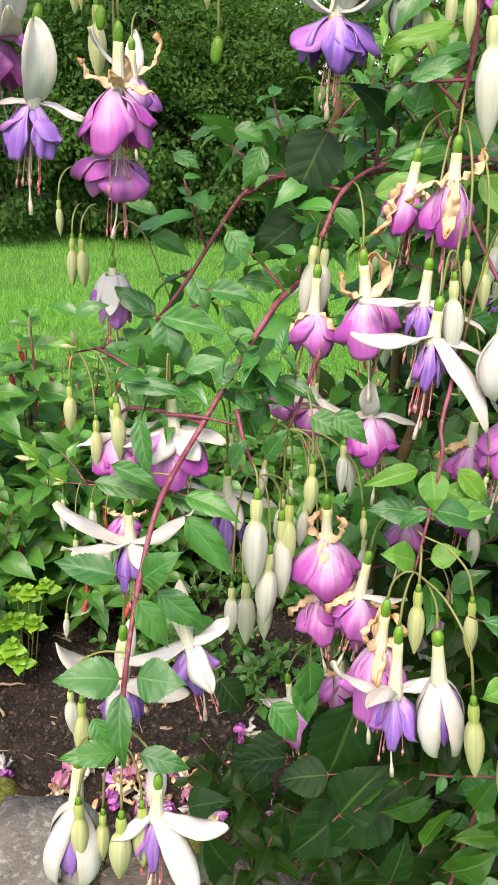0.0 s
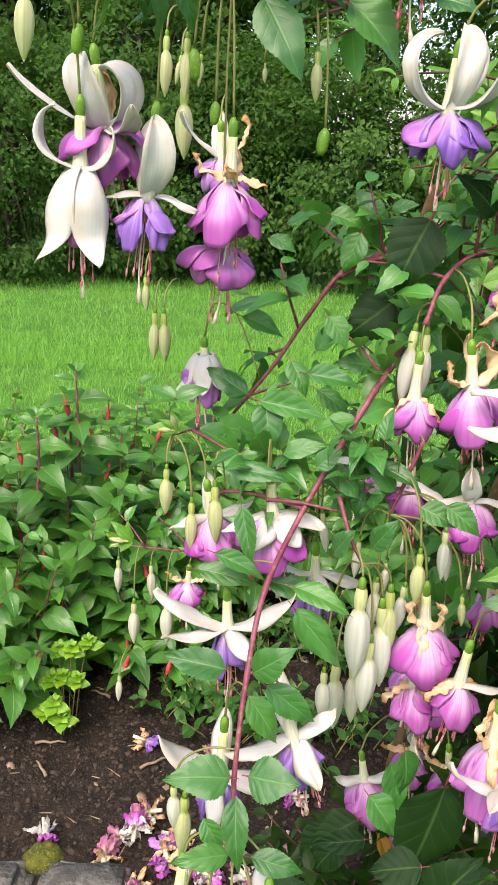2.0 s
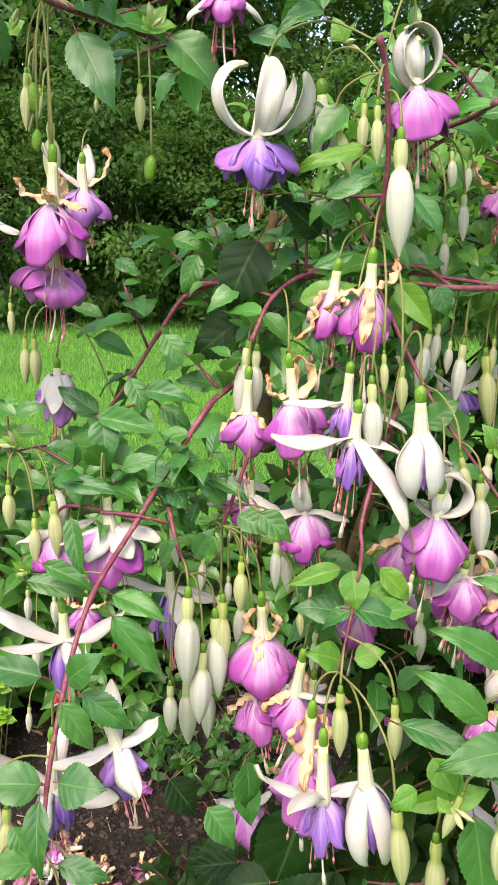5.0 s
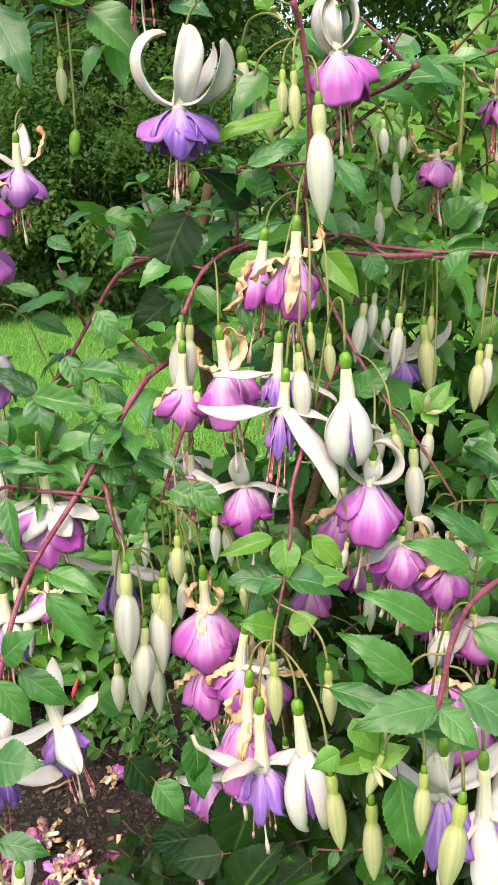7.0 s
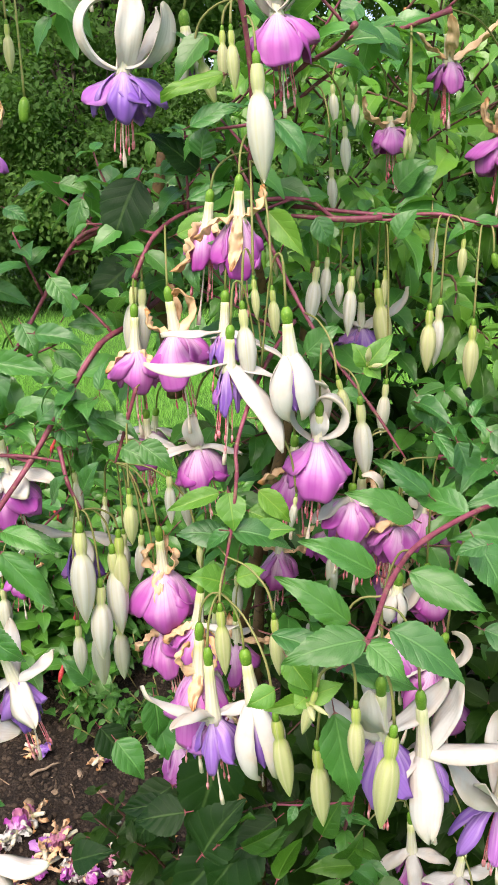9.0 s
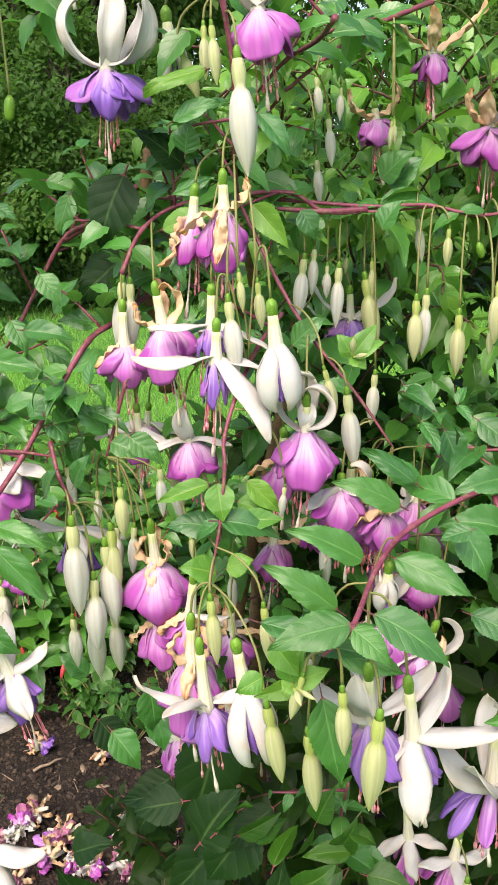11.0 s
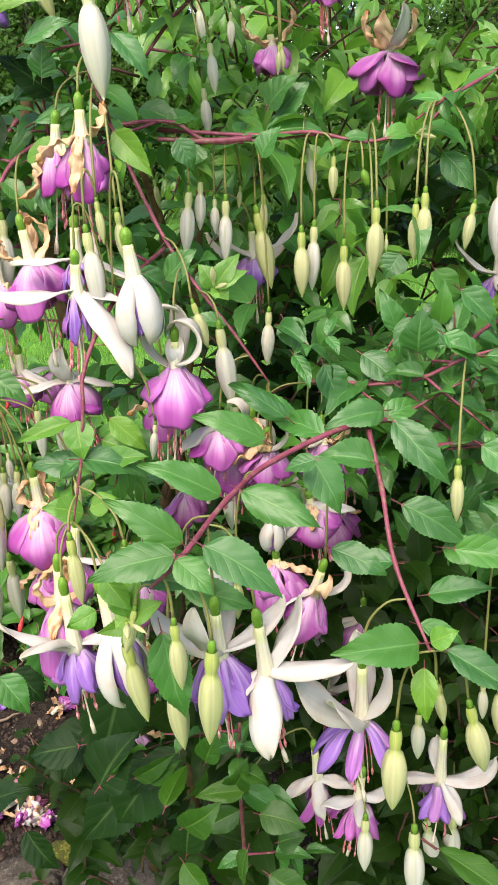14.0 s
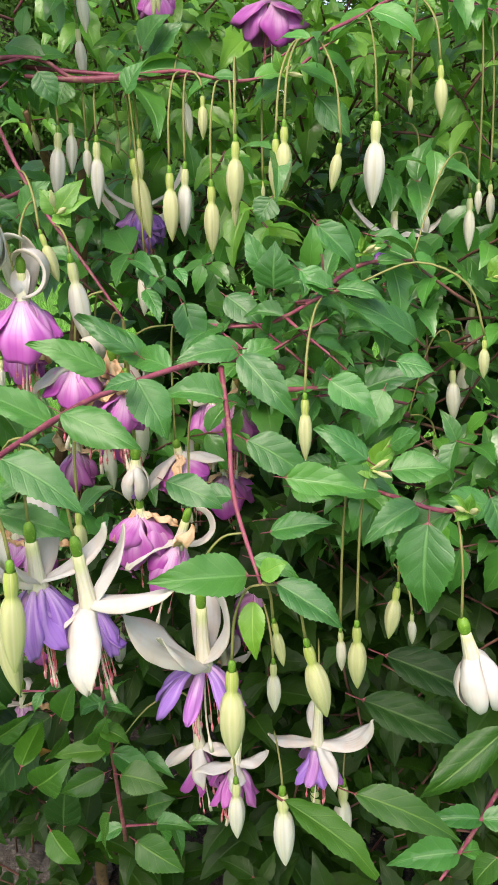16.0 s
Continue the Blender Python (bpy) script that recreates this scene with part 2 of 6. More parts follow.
STEM = speckled("red stem", (0.16, 0.032, 0.055), (0.26, 0.065, 0.105), (0.23, 0.15, 0.09), 55, 0.45, 0.3, 0.0008)
TWIG = speckled("inner twig", (0.09, 0.03, 0.03), (0.16, 0.07, 0.06), (0.1, 0.1, 0.04), 60, 0.6, 0.3, 0.0008)
WOODY = speckled("woody stem", (0.12, 0.07, 0.035), (0.2, 0.12, 0.06), (0.07, 0.05, 0.03), 45, 0.8, 0.6, 0.002)
BARK = speckled("bark", (0.05, 0.04, 0.03), (0.11, 0.09, 0.065), (0.03, 0.03, 0.02), 9, 0.9, 0.8, 0.02)
SOIL = speckled("soil", (0.011, 0.0075, 0.0055), (0.028, 0.019, 0.0135), (0.06, 0.044, 0.032), 34, 0.95, 1.0, 0.012)
CRUMB = speckled("soil crumb", (0.011, 0.0075, 0.0055), (0.03, 0.02, 0.014), (0.085, 0.062, 0.044), 120, 0.95, 0.7, 0.003, own=False)
CHIP = speckled("bark chip", (0.14, 0.085, 0.05), (0.26, 0.18, 0.11), (0.34, 0.27, 0.2), 50, 0.85, 0.4, 0.002, own=False)
ROCK = speckled("dark rock", (0.05, 0.042, 0.033), (0.1, 0.085, 0.065), (0.16, 0.14, 0.11), 30, 0.92, 0.9, 0.008)
STONE = speckled("edging stone", (0.13, 0.118, 0.10), (0.21, 0.195, 0.17), (0.3, 0.285, 0.255), 18, 0.9, 0.8, 0.008)
MOSS = speckled("moss", (0.05, 0.06, 0.01), (0.12, 0.13, 0.02), (0.2, 0.19, 0.03), 70, 0.95, 0.8, 0.006)
TURF = speckled("turf", (0.046, 0.145, 0.019), (0.075, 0.21, 0.03), (0.06, 0.17, 0.024), 4, 0.9, 0.5, 0.02)


def grass_mat():
    m, t, b = graph("grass blade", 0.5, 0.3)
    u, v = uv(t)
    col = mixed(t, chance(t, False), (0.15, 0.42, 0.055), (0.24, 0.56, 0.1))
    col = mixed(t, step(t, cloud(t, 1.1, 3), 0.4, 0.7, 0.0, 0.5), col, (0.25, 0.52, 0.1))
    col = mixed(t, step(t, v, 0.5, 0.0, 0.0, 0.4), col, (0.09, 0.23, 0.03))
    t.links.new(col, b.inputs["Base Color"])
    thin(t, b, col, 0.3)
    return m


GRASS = grass_mat()
RED_BUD = speckled("red bud", (0.42, 0.03, 0.04), (0.55, 0.06, 0.06), (0.5, 0.12, 0.1), 60, 0.4, 0.2, 0.001)

# ---- mesh tools ----
def mesh(name, verts, faces, uvs=None, smooth=True):
    me = bpy.data.meshes.new(name)
    me.from_pydata([tuple(v) for v in verts], [], [tuple(int(i) for i in f) for f in faces])
    if uvs is not None:
        layer = me.uv_layers.new(name="UVMap")
        idx = np.empty(len(me.loops), dtype=np.int32)
        me.loops.foreach_get("vertex_index", idx)
        layer.data.foreach_set("uv", np.asarray(uvs, dtype=np.float32)[idx].ravel())
    me.polygons.foreach_set("use_smooth", [smooth] * len(me.polygons))
    me.update()
    return me


def part(name, me, material, parent=None, label="", m=None):
    """Links a mesh as one object, under a thing or a part if one is given."""
    if not me.materials:
        me.materials.append(material)
    ob = new(name, me)
    if parent is not None:
        ob.parent = parent
    if m is not None:
        ob.matrix_basis = m
    if label:
        ob["label"] = label
    return ob


def sheet(rows, cols):
    return [(r * cols + c, r * cols + c + 1, (r + 1) * cols + c + 1, (r + 1) * cols + c) for r in range(rows - 1) for c in range(cols - 1)]


def shell(grid, rows, cols, thick):
    """A thin solid from a grid of points: the sheet, its twin and the rim."""
    g = np.asarray(grid).reshape(rows, cols, 3)
    du, dv = np.gradient(g, axis=1), np.gradient(g, axis=0)
    n = np.cross(du, dv)
    n /= np.linalg.norm(n, axis=2, keepdims=True) + 1e-12
    a, k = (g + n * thick / 2).reshape(-1, 3), rows * cols
    b = (g - n * thick / 2).reshape(-1, 3)
    faces = sheet(rows, cols)
    faces += [tuple(i + k for i in reversed(f)) for f in faces]
    rim = [c for c in range(cols)] + [r * cols + cols - 1 for r in range(1, rows)] + [(rows - 1) * cols + c for c in range(cols - 2, -1, -1)] + [r * cols for r in range(rows - 2, 0, -1)]
    for i, j in zip(rim, rim[1:] + rim[:1]):
        faces.append((j, i, i + k, j + k))
    uvs = [(c / (cols - 1), r / (rows - 1)) for r in range(rows) for c in range(cols)]
    return np.vstack((a, b)), faces, uvs + uvs


def smooth_line(points, n):
    """A Catmull-Rom line through the points, n steps to a stretch."""
    p = [np.array(q, float) for q in points]
    p = [2 * p[0] - p[1]] + p + [2 * p[-1] - p[-2]]
    out = []
    for i in range(1, len(p) - 2):
        for k in range(n):
            t = k / n
            out.append(0.5 * (2 * p[i] + (p[i + 1] - p[i - 1]) * t + (2 * p[i - 1] - 5 * p[i] + 4 * p[i + 1] - p[i + 2]) * t * t + (3 * p[i] - p[i - 1] - 3 * p[i + 1] + p[i + 2]) * t ** 3))
    out.append(p[-2])
    return np.array(out)


def tube(line, radii, sides=7, cap=True):
    line = np.asarray(line, float)
    d = np.gradient(line, axis=0)
    d /= np.linalg.norm(d, axis=1, keepdims=True) + 1e-12
    ref = np.array((0.31, 0.87, 0.39))
    x = np.cross(d, ref)
    x /= np.linalg.norm(x, axis=1, keepdims=True) + 1e-12
    y = np.cross(d, x)
    ang = np.arange(sides) * 2 * math.pi / sides
    radii = np.broadcast_to(radii, (len(line),))
    v = line[:, None] + radii[:, None, None] * (np.cos(ang)[None, :, None] * x[:, None] + np.sin(ang)[None, :, None] * y[:, None])
    n = len(line)
    faces = [(r * sides + c, r * sides + (c + 1) % sides, (r + 1) * sides + (c + 1) % sides, (r + 1) * sides + c) for r in range(n - 1) for c in range(sides)]
    if cap:
        faces += [tuple(reversed(range(sides))), tuple(range((n - 1) * sides, n * sides))]
    uvs = [(c / sides, r / (n - 1)) for r in range(n) for c in range(sides)]
    return v.reshape(-1, 3), faces, uvs


def merged(pieces):
    verts, faces, uvs, k = [], [], [], 0
    for v, f, w in pieces:
        verts.append(np.asarray(v))
        faces += [tuple(i + k for i in q) for q in f]
        uvs += list(w)
        k += len(v)
    return np.vstack(verts), faces, uvs


def joined(name, template, turns, places):
    """Many copies of one small piece in one mesh. turns: n x 3 x 3, places: n x 3."""
    tv, tf, tu = template
    tv = np.asarray(tv, float)
    n, k = len(places), len(tv)
    v = (np.einsum("nij,kj->nki", turns, tv) + np.asarray(places)[:, None]).reshape(-1, 3)
    sizes = np.array([len(f) for f in tf])
    loops = np.concatenate([np.array(f) for f in tf])
    idx = (loops[None] + (np.arange(n) * k)[:, None]).ravel()
    totals = np.tile(sizes, n)
    starts = np.concatenate(([0], np.cumsum(totals)[:-1]))
    me = bpy.data.meshes.new(name)
    me.vertices.add(n * k)
    me.vertices.foreach_set("co", v.astype(np.float32).ravel())
    me.loops.add(len(idx))
    me.loops.foreach_set("vertex_index", idx.astype(np.int32))
    me.polygons.add(len(totals))
    me.polygons.foreach_set("loop_start", starts.astype(np.int32))
    me.polygons.foreach_set("use_smooth", np.ones(len(totals), dtype=bool))
    me.update(calc_edges=True)
    layer = me.uv_layers.new(name="UVMap")
    layer.data.foreach_set("uv", np.asarray(tu, dtype=np.float32)[np.tile(loops, n)].ravel())
    me.validate()
    return me


def turned(along, normal):
    """n x 3 x 3: the axes of leaves that point along and face the normal."""
    y = along / (np.linalg.norm(along, axis=1, keepdims=True) + 1e-12)
    x = np.cross(y, normal)
    x /= np.linalg.norm(x, axis=1, keepdims=True) + 1e-12
    z = np.cross(x, y)
    return np.stack((x, y, z), axis=2)


def leaf_piece(rows, cols, width=0.5, droop=0.18, fold=0.12, teeth=0.0, seed=0, petiole=0.0, curl=0.06):
    """A leaf of length 1 along y: pointed, folded on its midrib, waved, drooping, with a toothed rim."""
    rg = random.Random(seed)
    a, b, c = (rg.uniform(-1, 1) for _ in range(3))
    v = []
    for r in range(rows):
        t = r / (rows - 1)
        w = width * np.interp(t, (0, 0.05, 0.14, 0.27, 0.4, 0.55, 0.7, 0.82, 0.91, 0.96, 1), (0.03, 0.34, 0.72, 0.96, 1, 0.9, 0.66, 0.41, 0.2, 0.1, 0.01))
        for k in range(cols):
            s = 2 * k / (cols - 1) - 1
            ww = w * (1 + (teeth * (1 if r % 2 else -1) if abs(s) > 0.99 else 0))
            h = fold * abs(s) * w / width - droop * t * t - curl * max(0, t - 0.72) * 4 * (a + 1.2)
            h += 0.04 * b * math.sin(6 * t + 2 * c) * s + 0.06 * c * s * t - (0.05 + 0.04 * b) * abs(s) ** 3 * w / width
            h += 0.012 * math.sin(19 * t + 3 * a) * abs(s) ** 2
            v.append((ww * s / 2 + 0.05 * a * math.sin(2.6 * t), t + (0.008 * (1 if r % 2 else 0) if abs(s) > 0.99 and teeth else 0), h))
    uvs = [(k / (cols - 1), r / (rows - 1)) for r in range(rows) for k in range(cols)]
    faces = sheet(rows, cols)
    if petiole:
        n = len(v)
        v += [(-0.016, 0.01, 0), (0.016, 0.01, 0), (0, 0.01, -0.03), (-0.012, -petiole, 0.02), (0.012, -petiole, 0.02), (0, -petiole, -0.01)]
        uvs += [(0.5, 0.02)] * 6
        faces += [(n, n + 1, n + 4, n + 3), (n + 1, n + 2, n + 5, n + 4), (n + 2, n, n + 3, n + 5)]
    return np.array(v), faces, uvs


SMALL_LEAF = leaf_piece(5, 3, 0.52, 0.22, 0.1)
FAR_LEAF = (np.array(((0, 0, 0), (-0.3, 0.45, 0.08), (0, 0.5, -0.02), (0.3, 0.45, 0.08), (0, 1, -0.12))), [(0, 2, 1), (0, 3, 2), (1, 2, 4), (2, 3, 4)], [(0.5, 0), (0, 0.5), (0.5, 0.5), (1, 0.5), (0.5, 1)])

# ---- ground, lawn and bed ----
g = 400.0
ground = part("ground", mesh("ground", [(-g, -g, -0.03), (g, -g, -0.03), (g, g, -0.03), (-g, g, -0.03)], [(0, 1, 2, 3)]), TURF)
tagged(ground, "green mown lawn ground stretching away behind the bed", "lawn", kind="structure")


def lumpy(x, y):
    p = Vector((x * 9, y * 9, 0.3))
    return 0.014 * noise.noise(p) + 0.007 * noise.noise(p * 3.7) + 0.004 * noise.noise(p * 9.1)


def rim(q, seed):
    """How far the hand-cut edge of the bed wanders."""
    return 0.05 * noise.noise(Vector((q * 2.2, seed, 0))) + 0.015 * noise.noise(Vector((q * 11, seed, 2)))


xs, ys = np.linspace(-1.9, 2.2, 330), np.linspace(0.55, 1.85, 130)
bed = part("flower_bed", mesh("flower_bed", [(x + rim(y, 3.1) * (abs(x - 0.15) > 2.0), y + rim(x, 0.4) * (y < 0.6 or y > 1.8), lumpy(x, y) - (0.03 if y > 1.8 or y < 0.57 or abs(x - 0.15) > 2.03 else 0)) for y in ys for x in xs], sheet(len(ys), len(xs))), SOIL)
tagged(bed, "bare dark brown crumbly soil of the flower bed", "soil", kind="structure")

rng = np.random.default_rng(5)


def blades(n, x0, x1, y0, y1, tall):
    place = np.stack((rng.uniform(x0, x1, n), y0 + (y1 - y0) * rng.random(n) ** 1.6, np.full(n, -0.03)), 1)
    along = np.stack((rng.normal(0, 0.45, n), rng.normal(0, 0.45, n), np.ones(n)), 1)
    size = tall * rng.uniform(0.6, 1.3, n)
    m = turned(along, rng.normal(0, 1, (n, 3)))
    m = m * np.stack((size * 0.42, size, size), 1)[:, None, :]
    return m, place


blade = (np.array(((-0.05, 0, 0), (0.05, 0, 0), (-0.045, 0.55, 0.05), (0.045, 0.55, 0.05), (0, 1, 0.25))), [(0, 1, 3, 2), (2, 3, 4)], [(0, 0), (1, 0), (0, 0.55), (1, 0.55), (0.5, 1)])
near, far = blades(110000, -2.2, 2.0, 1.8, 4.2, 0.036), blades(60000, -3.4, 3.2, 3.6, 6.6, 0.045)
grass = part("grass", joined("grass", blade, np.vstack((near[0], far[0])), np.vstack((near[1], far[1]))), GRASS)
tagged(grass, "bright green lawn grass, slightly long, behind the bed", "grass", kind="stuff")

# crumbs of soil, small stones and chips of bark on the bed
ico = bmesh.new()
bmesh.ops.create_icosphere(ico, subdivisions=1, radius=1.0)
lump = (np.array([tuple(v.co * (1 + 1.1 * noise.noise(v.co * 2.9))) for v in ico.verts]), [tuple(v.index for v in f.verts) for f in ico.faces], [(0.5, 0.5)] * len(ico.verts))
ico.free()


def strewn(n, lo, hi, flat, x0=-1.0, x1=1.0, y0=0.62, y1=1.6, stretch=1.0):
    pl = np.stack((rng.uniform(x0, x1, n), y0 + (y1 - y0) * rng.random(n), np.zeros(n)), 1)
    pl[:, 2] = [lumpy(x, y) for x, y, _ in pl]
    m = turned(rng.normal(0, 1, (n, 3)) * (1, 1, 0.25), rng.normal(0, 0.3, (n, 3)) + (0, 0, 1))
    s = lo + (hi - lo) * rng.random(n) ** 3
    return m * (s[:, None] * np.stack((rng.uniform(0.6, 1.1, n), rng.uniform(0.7, 1.6, n) * stretch, np.full(n, flat)), 1))[:, None, :], pl


crumbs = part("soil_crumbs", joined("soil_crumbs", lump, *strewn(42000, 0.0006, 0.0055, 0.8)), CRUMB)
tagged(crumbs, "loose dark soil crumbs and pale grit on the bed", "soil", kind="stuff")
straw = part("straw_bits", joined("straw_bits", lump, *strewn(260, 0.0012, 0.002, 0.6, stretch=9.0)), CHIP)
tagged(straw, "thin dry straw bits scattered over the soil", "straw", kind="stuff")
chips = part("bark_chips", joined("bark_chips", lump, *strewn(520, 0.003, 0.011, 0.2)), CHIP)
tagged(chips, "brown bark chips and dry bits strewn over soil", "mulch", kind="stuff")


def twig_on_soil(x, y, length, turn):
    d = np.array((math.cos(turn), math.sin(turn), 0))
    line = [np.array((x, y, lumpy(x, y) + 0.004)) + d * length * k / 4 + np.array((0, 0, 0.003 * (k % 2))) for k in range(5)]
    tagged(part("dry_twig", mesh("dry_twig", *tube(line, np.linspace(0.0028, 0.0015, 5), 6)), CHIP), "short dry brown twig lying on the soil", "twig", "twigs on the soil")


for x, y, length, turn in ((-0.40, 1.10, 0.05, 0.1), (-0.30, 1.22, 0.04, 2.7), (-0.22, 1.05, 0.05, 0.6), (-0.1, 1.1, 0.06, 1.3), (-0.36, 1.02, 0.04, 2.2)):
    twig_on_soil(x, y, length, turn)


def edging_stone(x0, x1, y0, y1, top, seed):
    rg = random.Random(seed)
    bm = bmesh.new()
    bmesh.ops.create_cube(bm, size=1.0)
    for v in bm.verts:
        v.co = Vector(((x0 + x1) / 2 + v.co.x * (x1 - x0), (y0 + y1) / 2 + v.co.y * (y1 - y0), top / 2 - 0.02 + v.co.z * (top + 0.04)))
        v.co += Vector((rg.uniform(-1, 1), rg.uniform(-1, 1), rg.uniform(-0.4, 0.4))) * 0.015
    bmesh.ops.bevel(bm, geom=bm.edges[:], offset=0.02, segments=3, affect="EDGES")
    bmesh.ops.subdivide_edges(bm, edges=bm.edges[:], cuts=3, use_grid_fill=True)
    for v in bm.verts:
        v.co += Vector((1, 1, 0.7)) * 0.006 * noise.noise(v.co * 22 + Vector((seed, 0, 0)))
    me = bpy.data.meshes.new("edging_stone")
    bm.to_mesh(me)
    bm.free()
    me.polygons.foreach_set("use_smooth", [True] * len(me.polygons))
    tagged(part("edging_stone", me, STONE), "rough grey edging stone along the flower bed", "stone", "edging stones of the bed")


for k, (x0, x1, y0, y1, top) in enumerate(((-0.62, -0.335, 0.62, 0.85, 0.02), (-0.31, -0.185, 0.62, 0.852, 0.03))):
    edging_stone(x0, x1, y0, y1, top, k)


def moss_pad(x, y, rx, ry, seed):
    v, f = [], []
    rings, sides = 7, 24
    for r in range(rings):
        for s in range(sides):
            a, q = 2 * math.pi * s / sides, r / (rings - 1)
            wob = 1 + 0.25 * noise.noise(Vector((math.cos(a) * 2, math.sin(a) * 2, seed)))
            px, py = x + rx * q * wob * math.cos(a), y + ry * q * wob * math.sin(a)
            v.append((px, py, 0.022 * (1 - q * q) + lumpy(px, py) + 0.004 * noise.noise(Vector((px, py, 0)) * 160) - 0.004 * (q == 1)))
    f = [(r * sides + s, r * sides + (s + 1) % sides, (r + 1) * sides + (s + 1) % sides, (r + 1) * sides + s) for r in range(rings - 1) for s in range(sides)]
    tagged(part("moss_cushion", mesh("moss_cushion", v, f), MOSS), "yellow-green moss cushion between edging stones and soil", "moss", "moss cushions")


def rock(x, y, r, seed):
    bm = bmesh.new()
    bmesh.ops.create_icosphere(bm, subdivisions=3, radius=1.0)
    for v in bm.verts:
        c = v.co.copy()
        q = 1 + 0.35 * noise.noise(c * 1.4 + Vector((seed, 0, 0))) + 0.12 * noise.noise(c * 4 + Vector((0, seed, 0)))
        v.co = Vector((x + c.x * q * r * 1.3, y + c.y * q * r, 0.004 + c.z * q * r * 0.55))
    me = bpy.data.meshes.new("rock")
    bm.to_mesh(me)
    bm.free()
    me.polygons.foreach_set("use_smooth", [True] * len(me.polygons))
    tagged(part("rock", me, ROCK), "dark brown rock at the edge of the bed", "rock", "rocks at the bed's edge")


for k, (x, y, r) in enumerate(((-0.09, 0.735, 0.045), (0.005, 0.745, 0.04), (0.075, 0.75, 0.035), (-0.03, 0.69, 0.04), (0.06, 0.80, 0.022))):
    rock(x, y, r, 3.7 * k)

moss_pad(-0.325, 0.872, 0.03, 0.025, 1)
moss_pad(-0.05, 0.79, 0.035, 0.02, 2)


# ---- woodland edge behind the lawn ----
def crown_mesh(name, n, radius, height, base, leaf, seed, clumps=150):
    """Leaves gathered in clumps round the limbs of a crown: uneven, with gaps."""
    r = np.random.default_rng(seed)
    u = r.normal(0, 1, (clumps, 3))
    u /= np.linalg.norm(u, axis=1, keepdims=True)
    mid = u * (0.45 + 0.55 * r.random((clumps, 1)) ** 0.5) * (radius, radius, height / 2) + (0, 0, base + height / 2)
    pick = r.integers(0, clumps, n)
    spread = (0.06 + 0.10 * r.random(clumps))[pick][:, None] * radius
    off = r.normal(0, 1, (n, 3))
    place = mid[pick] + off * spread * (1, 1, 0.7)
    out = place - (0, 0, base + height * 0.4)
    out /= np.linalg.norm(out, axis=1, keepdims=True)
    along = out * 0.6 + r.normal(0, 0.7, (n, 3)) + (0, 0, -0.5)
    m = turned(along, out * 0.5 + r.normal(0, 0.45, (n, 3)) + (0, 0, 0.8)) * (leaf * r.uniform(0.6, 1.35, n))[:, None, None]
    return joined(name, FAR_LEAF, m, place), mid


def woody(height, base, mid, thick, seed):
    rg = random.Random(seed)
    trunk = smooth_line([(0, 0, -0.05), (rg.uniform(-1, 1) * 0.05, 0.03, height * 0.4), (rg.uniform(-1, 1) * 0.15, 0, height * 0.85)], 5)
    pieces = [tube(trunk, np.linspace(thick, thick * 0.3, len(trunk)), 8)]
    for c in mid[::4]:
        a = trunk[rg.randrange(3, len(trunk) - 1)]
        pieces.append(tube(smooth_line([a, (a + c) / 2 + (0, 0, 0.1), c], 3), np.linspace(thick * 0.35, thick * 0.08, 7), 5))
    return mesh("trunk", *merged(pieces))


def tree(name, label, height, radius, base, n, leaf, thick, seed, category):
    crown, mid = crown_mesh("crown", n, radius, height - base, base, leaf, seed)
    root = new(name)
    part("trunk", woody(height, base, mid, thick, seed), BARK, root)
    part("crown", crown, LEAF_WOOD, root)
    return tagged(root, label, category, "woodland edge behind the lawn")


bush_a = tree("hedge_shrub", "dense dark green shrub at the wood's edge", 2.1, 0.85, 0.0, 26000, 0.048, 0.05, 11, "shrub")
bush_b = tree("hedge_shrub", "dense dark green shrub at the wood's edge", 1.7, 0.75, 0.0, 24000, 0.042, 0.04, 12, "shrub")
tree_a = tree("tree", "tall dark green broadleaf tree behind the lawn", 6.5, 2.0, 0.6, 26000, 0.085, 0.14, 13, "tree")
tree_b = tree("tree", "tall dark green broadleaf tree behind the lawn", 5.5, 1.7, 0.4, 24000, 0.08, 0.11, 14, "tree")
for k in range(11):
    src = (bush_a, bush_b)[k % 2]
    m = pose(-4.6 + 0.86 * k + 0.12 * math.sin(k * 2.1), 6.4 + 0.22 * math.sin(k * 1.7), -0.03, 0, 0, 47 * k) @ Matrix.Scale(0.9 if k in (6, 7) else 1.0, 4)
    if k < 2:
        src.matrix_basis = m
    else:
        copy_thing(src, m)
spots = ((-4.2, 8.2), (-2.7, 8.6), (-1.2, 8.1), (-0.8, 9.3), (2.9, 9.5), (4.2, 8.3), (-5.4, 11.0), (-2.2, 11.2), (0.2, 12.3), (3.5, 12.2), (5.6, 11.2))
for k, (x, y) in enumerate(spots):
    src = (tree_a, tree_b)[k % 2]
    m = pose(x, y, -0.03, 0, 0, 71 * k)
    if k < 2:
        src.matrix_basis = m
    else:
        copy_thing(src, m)


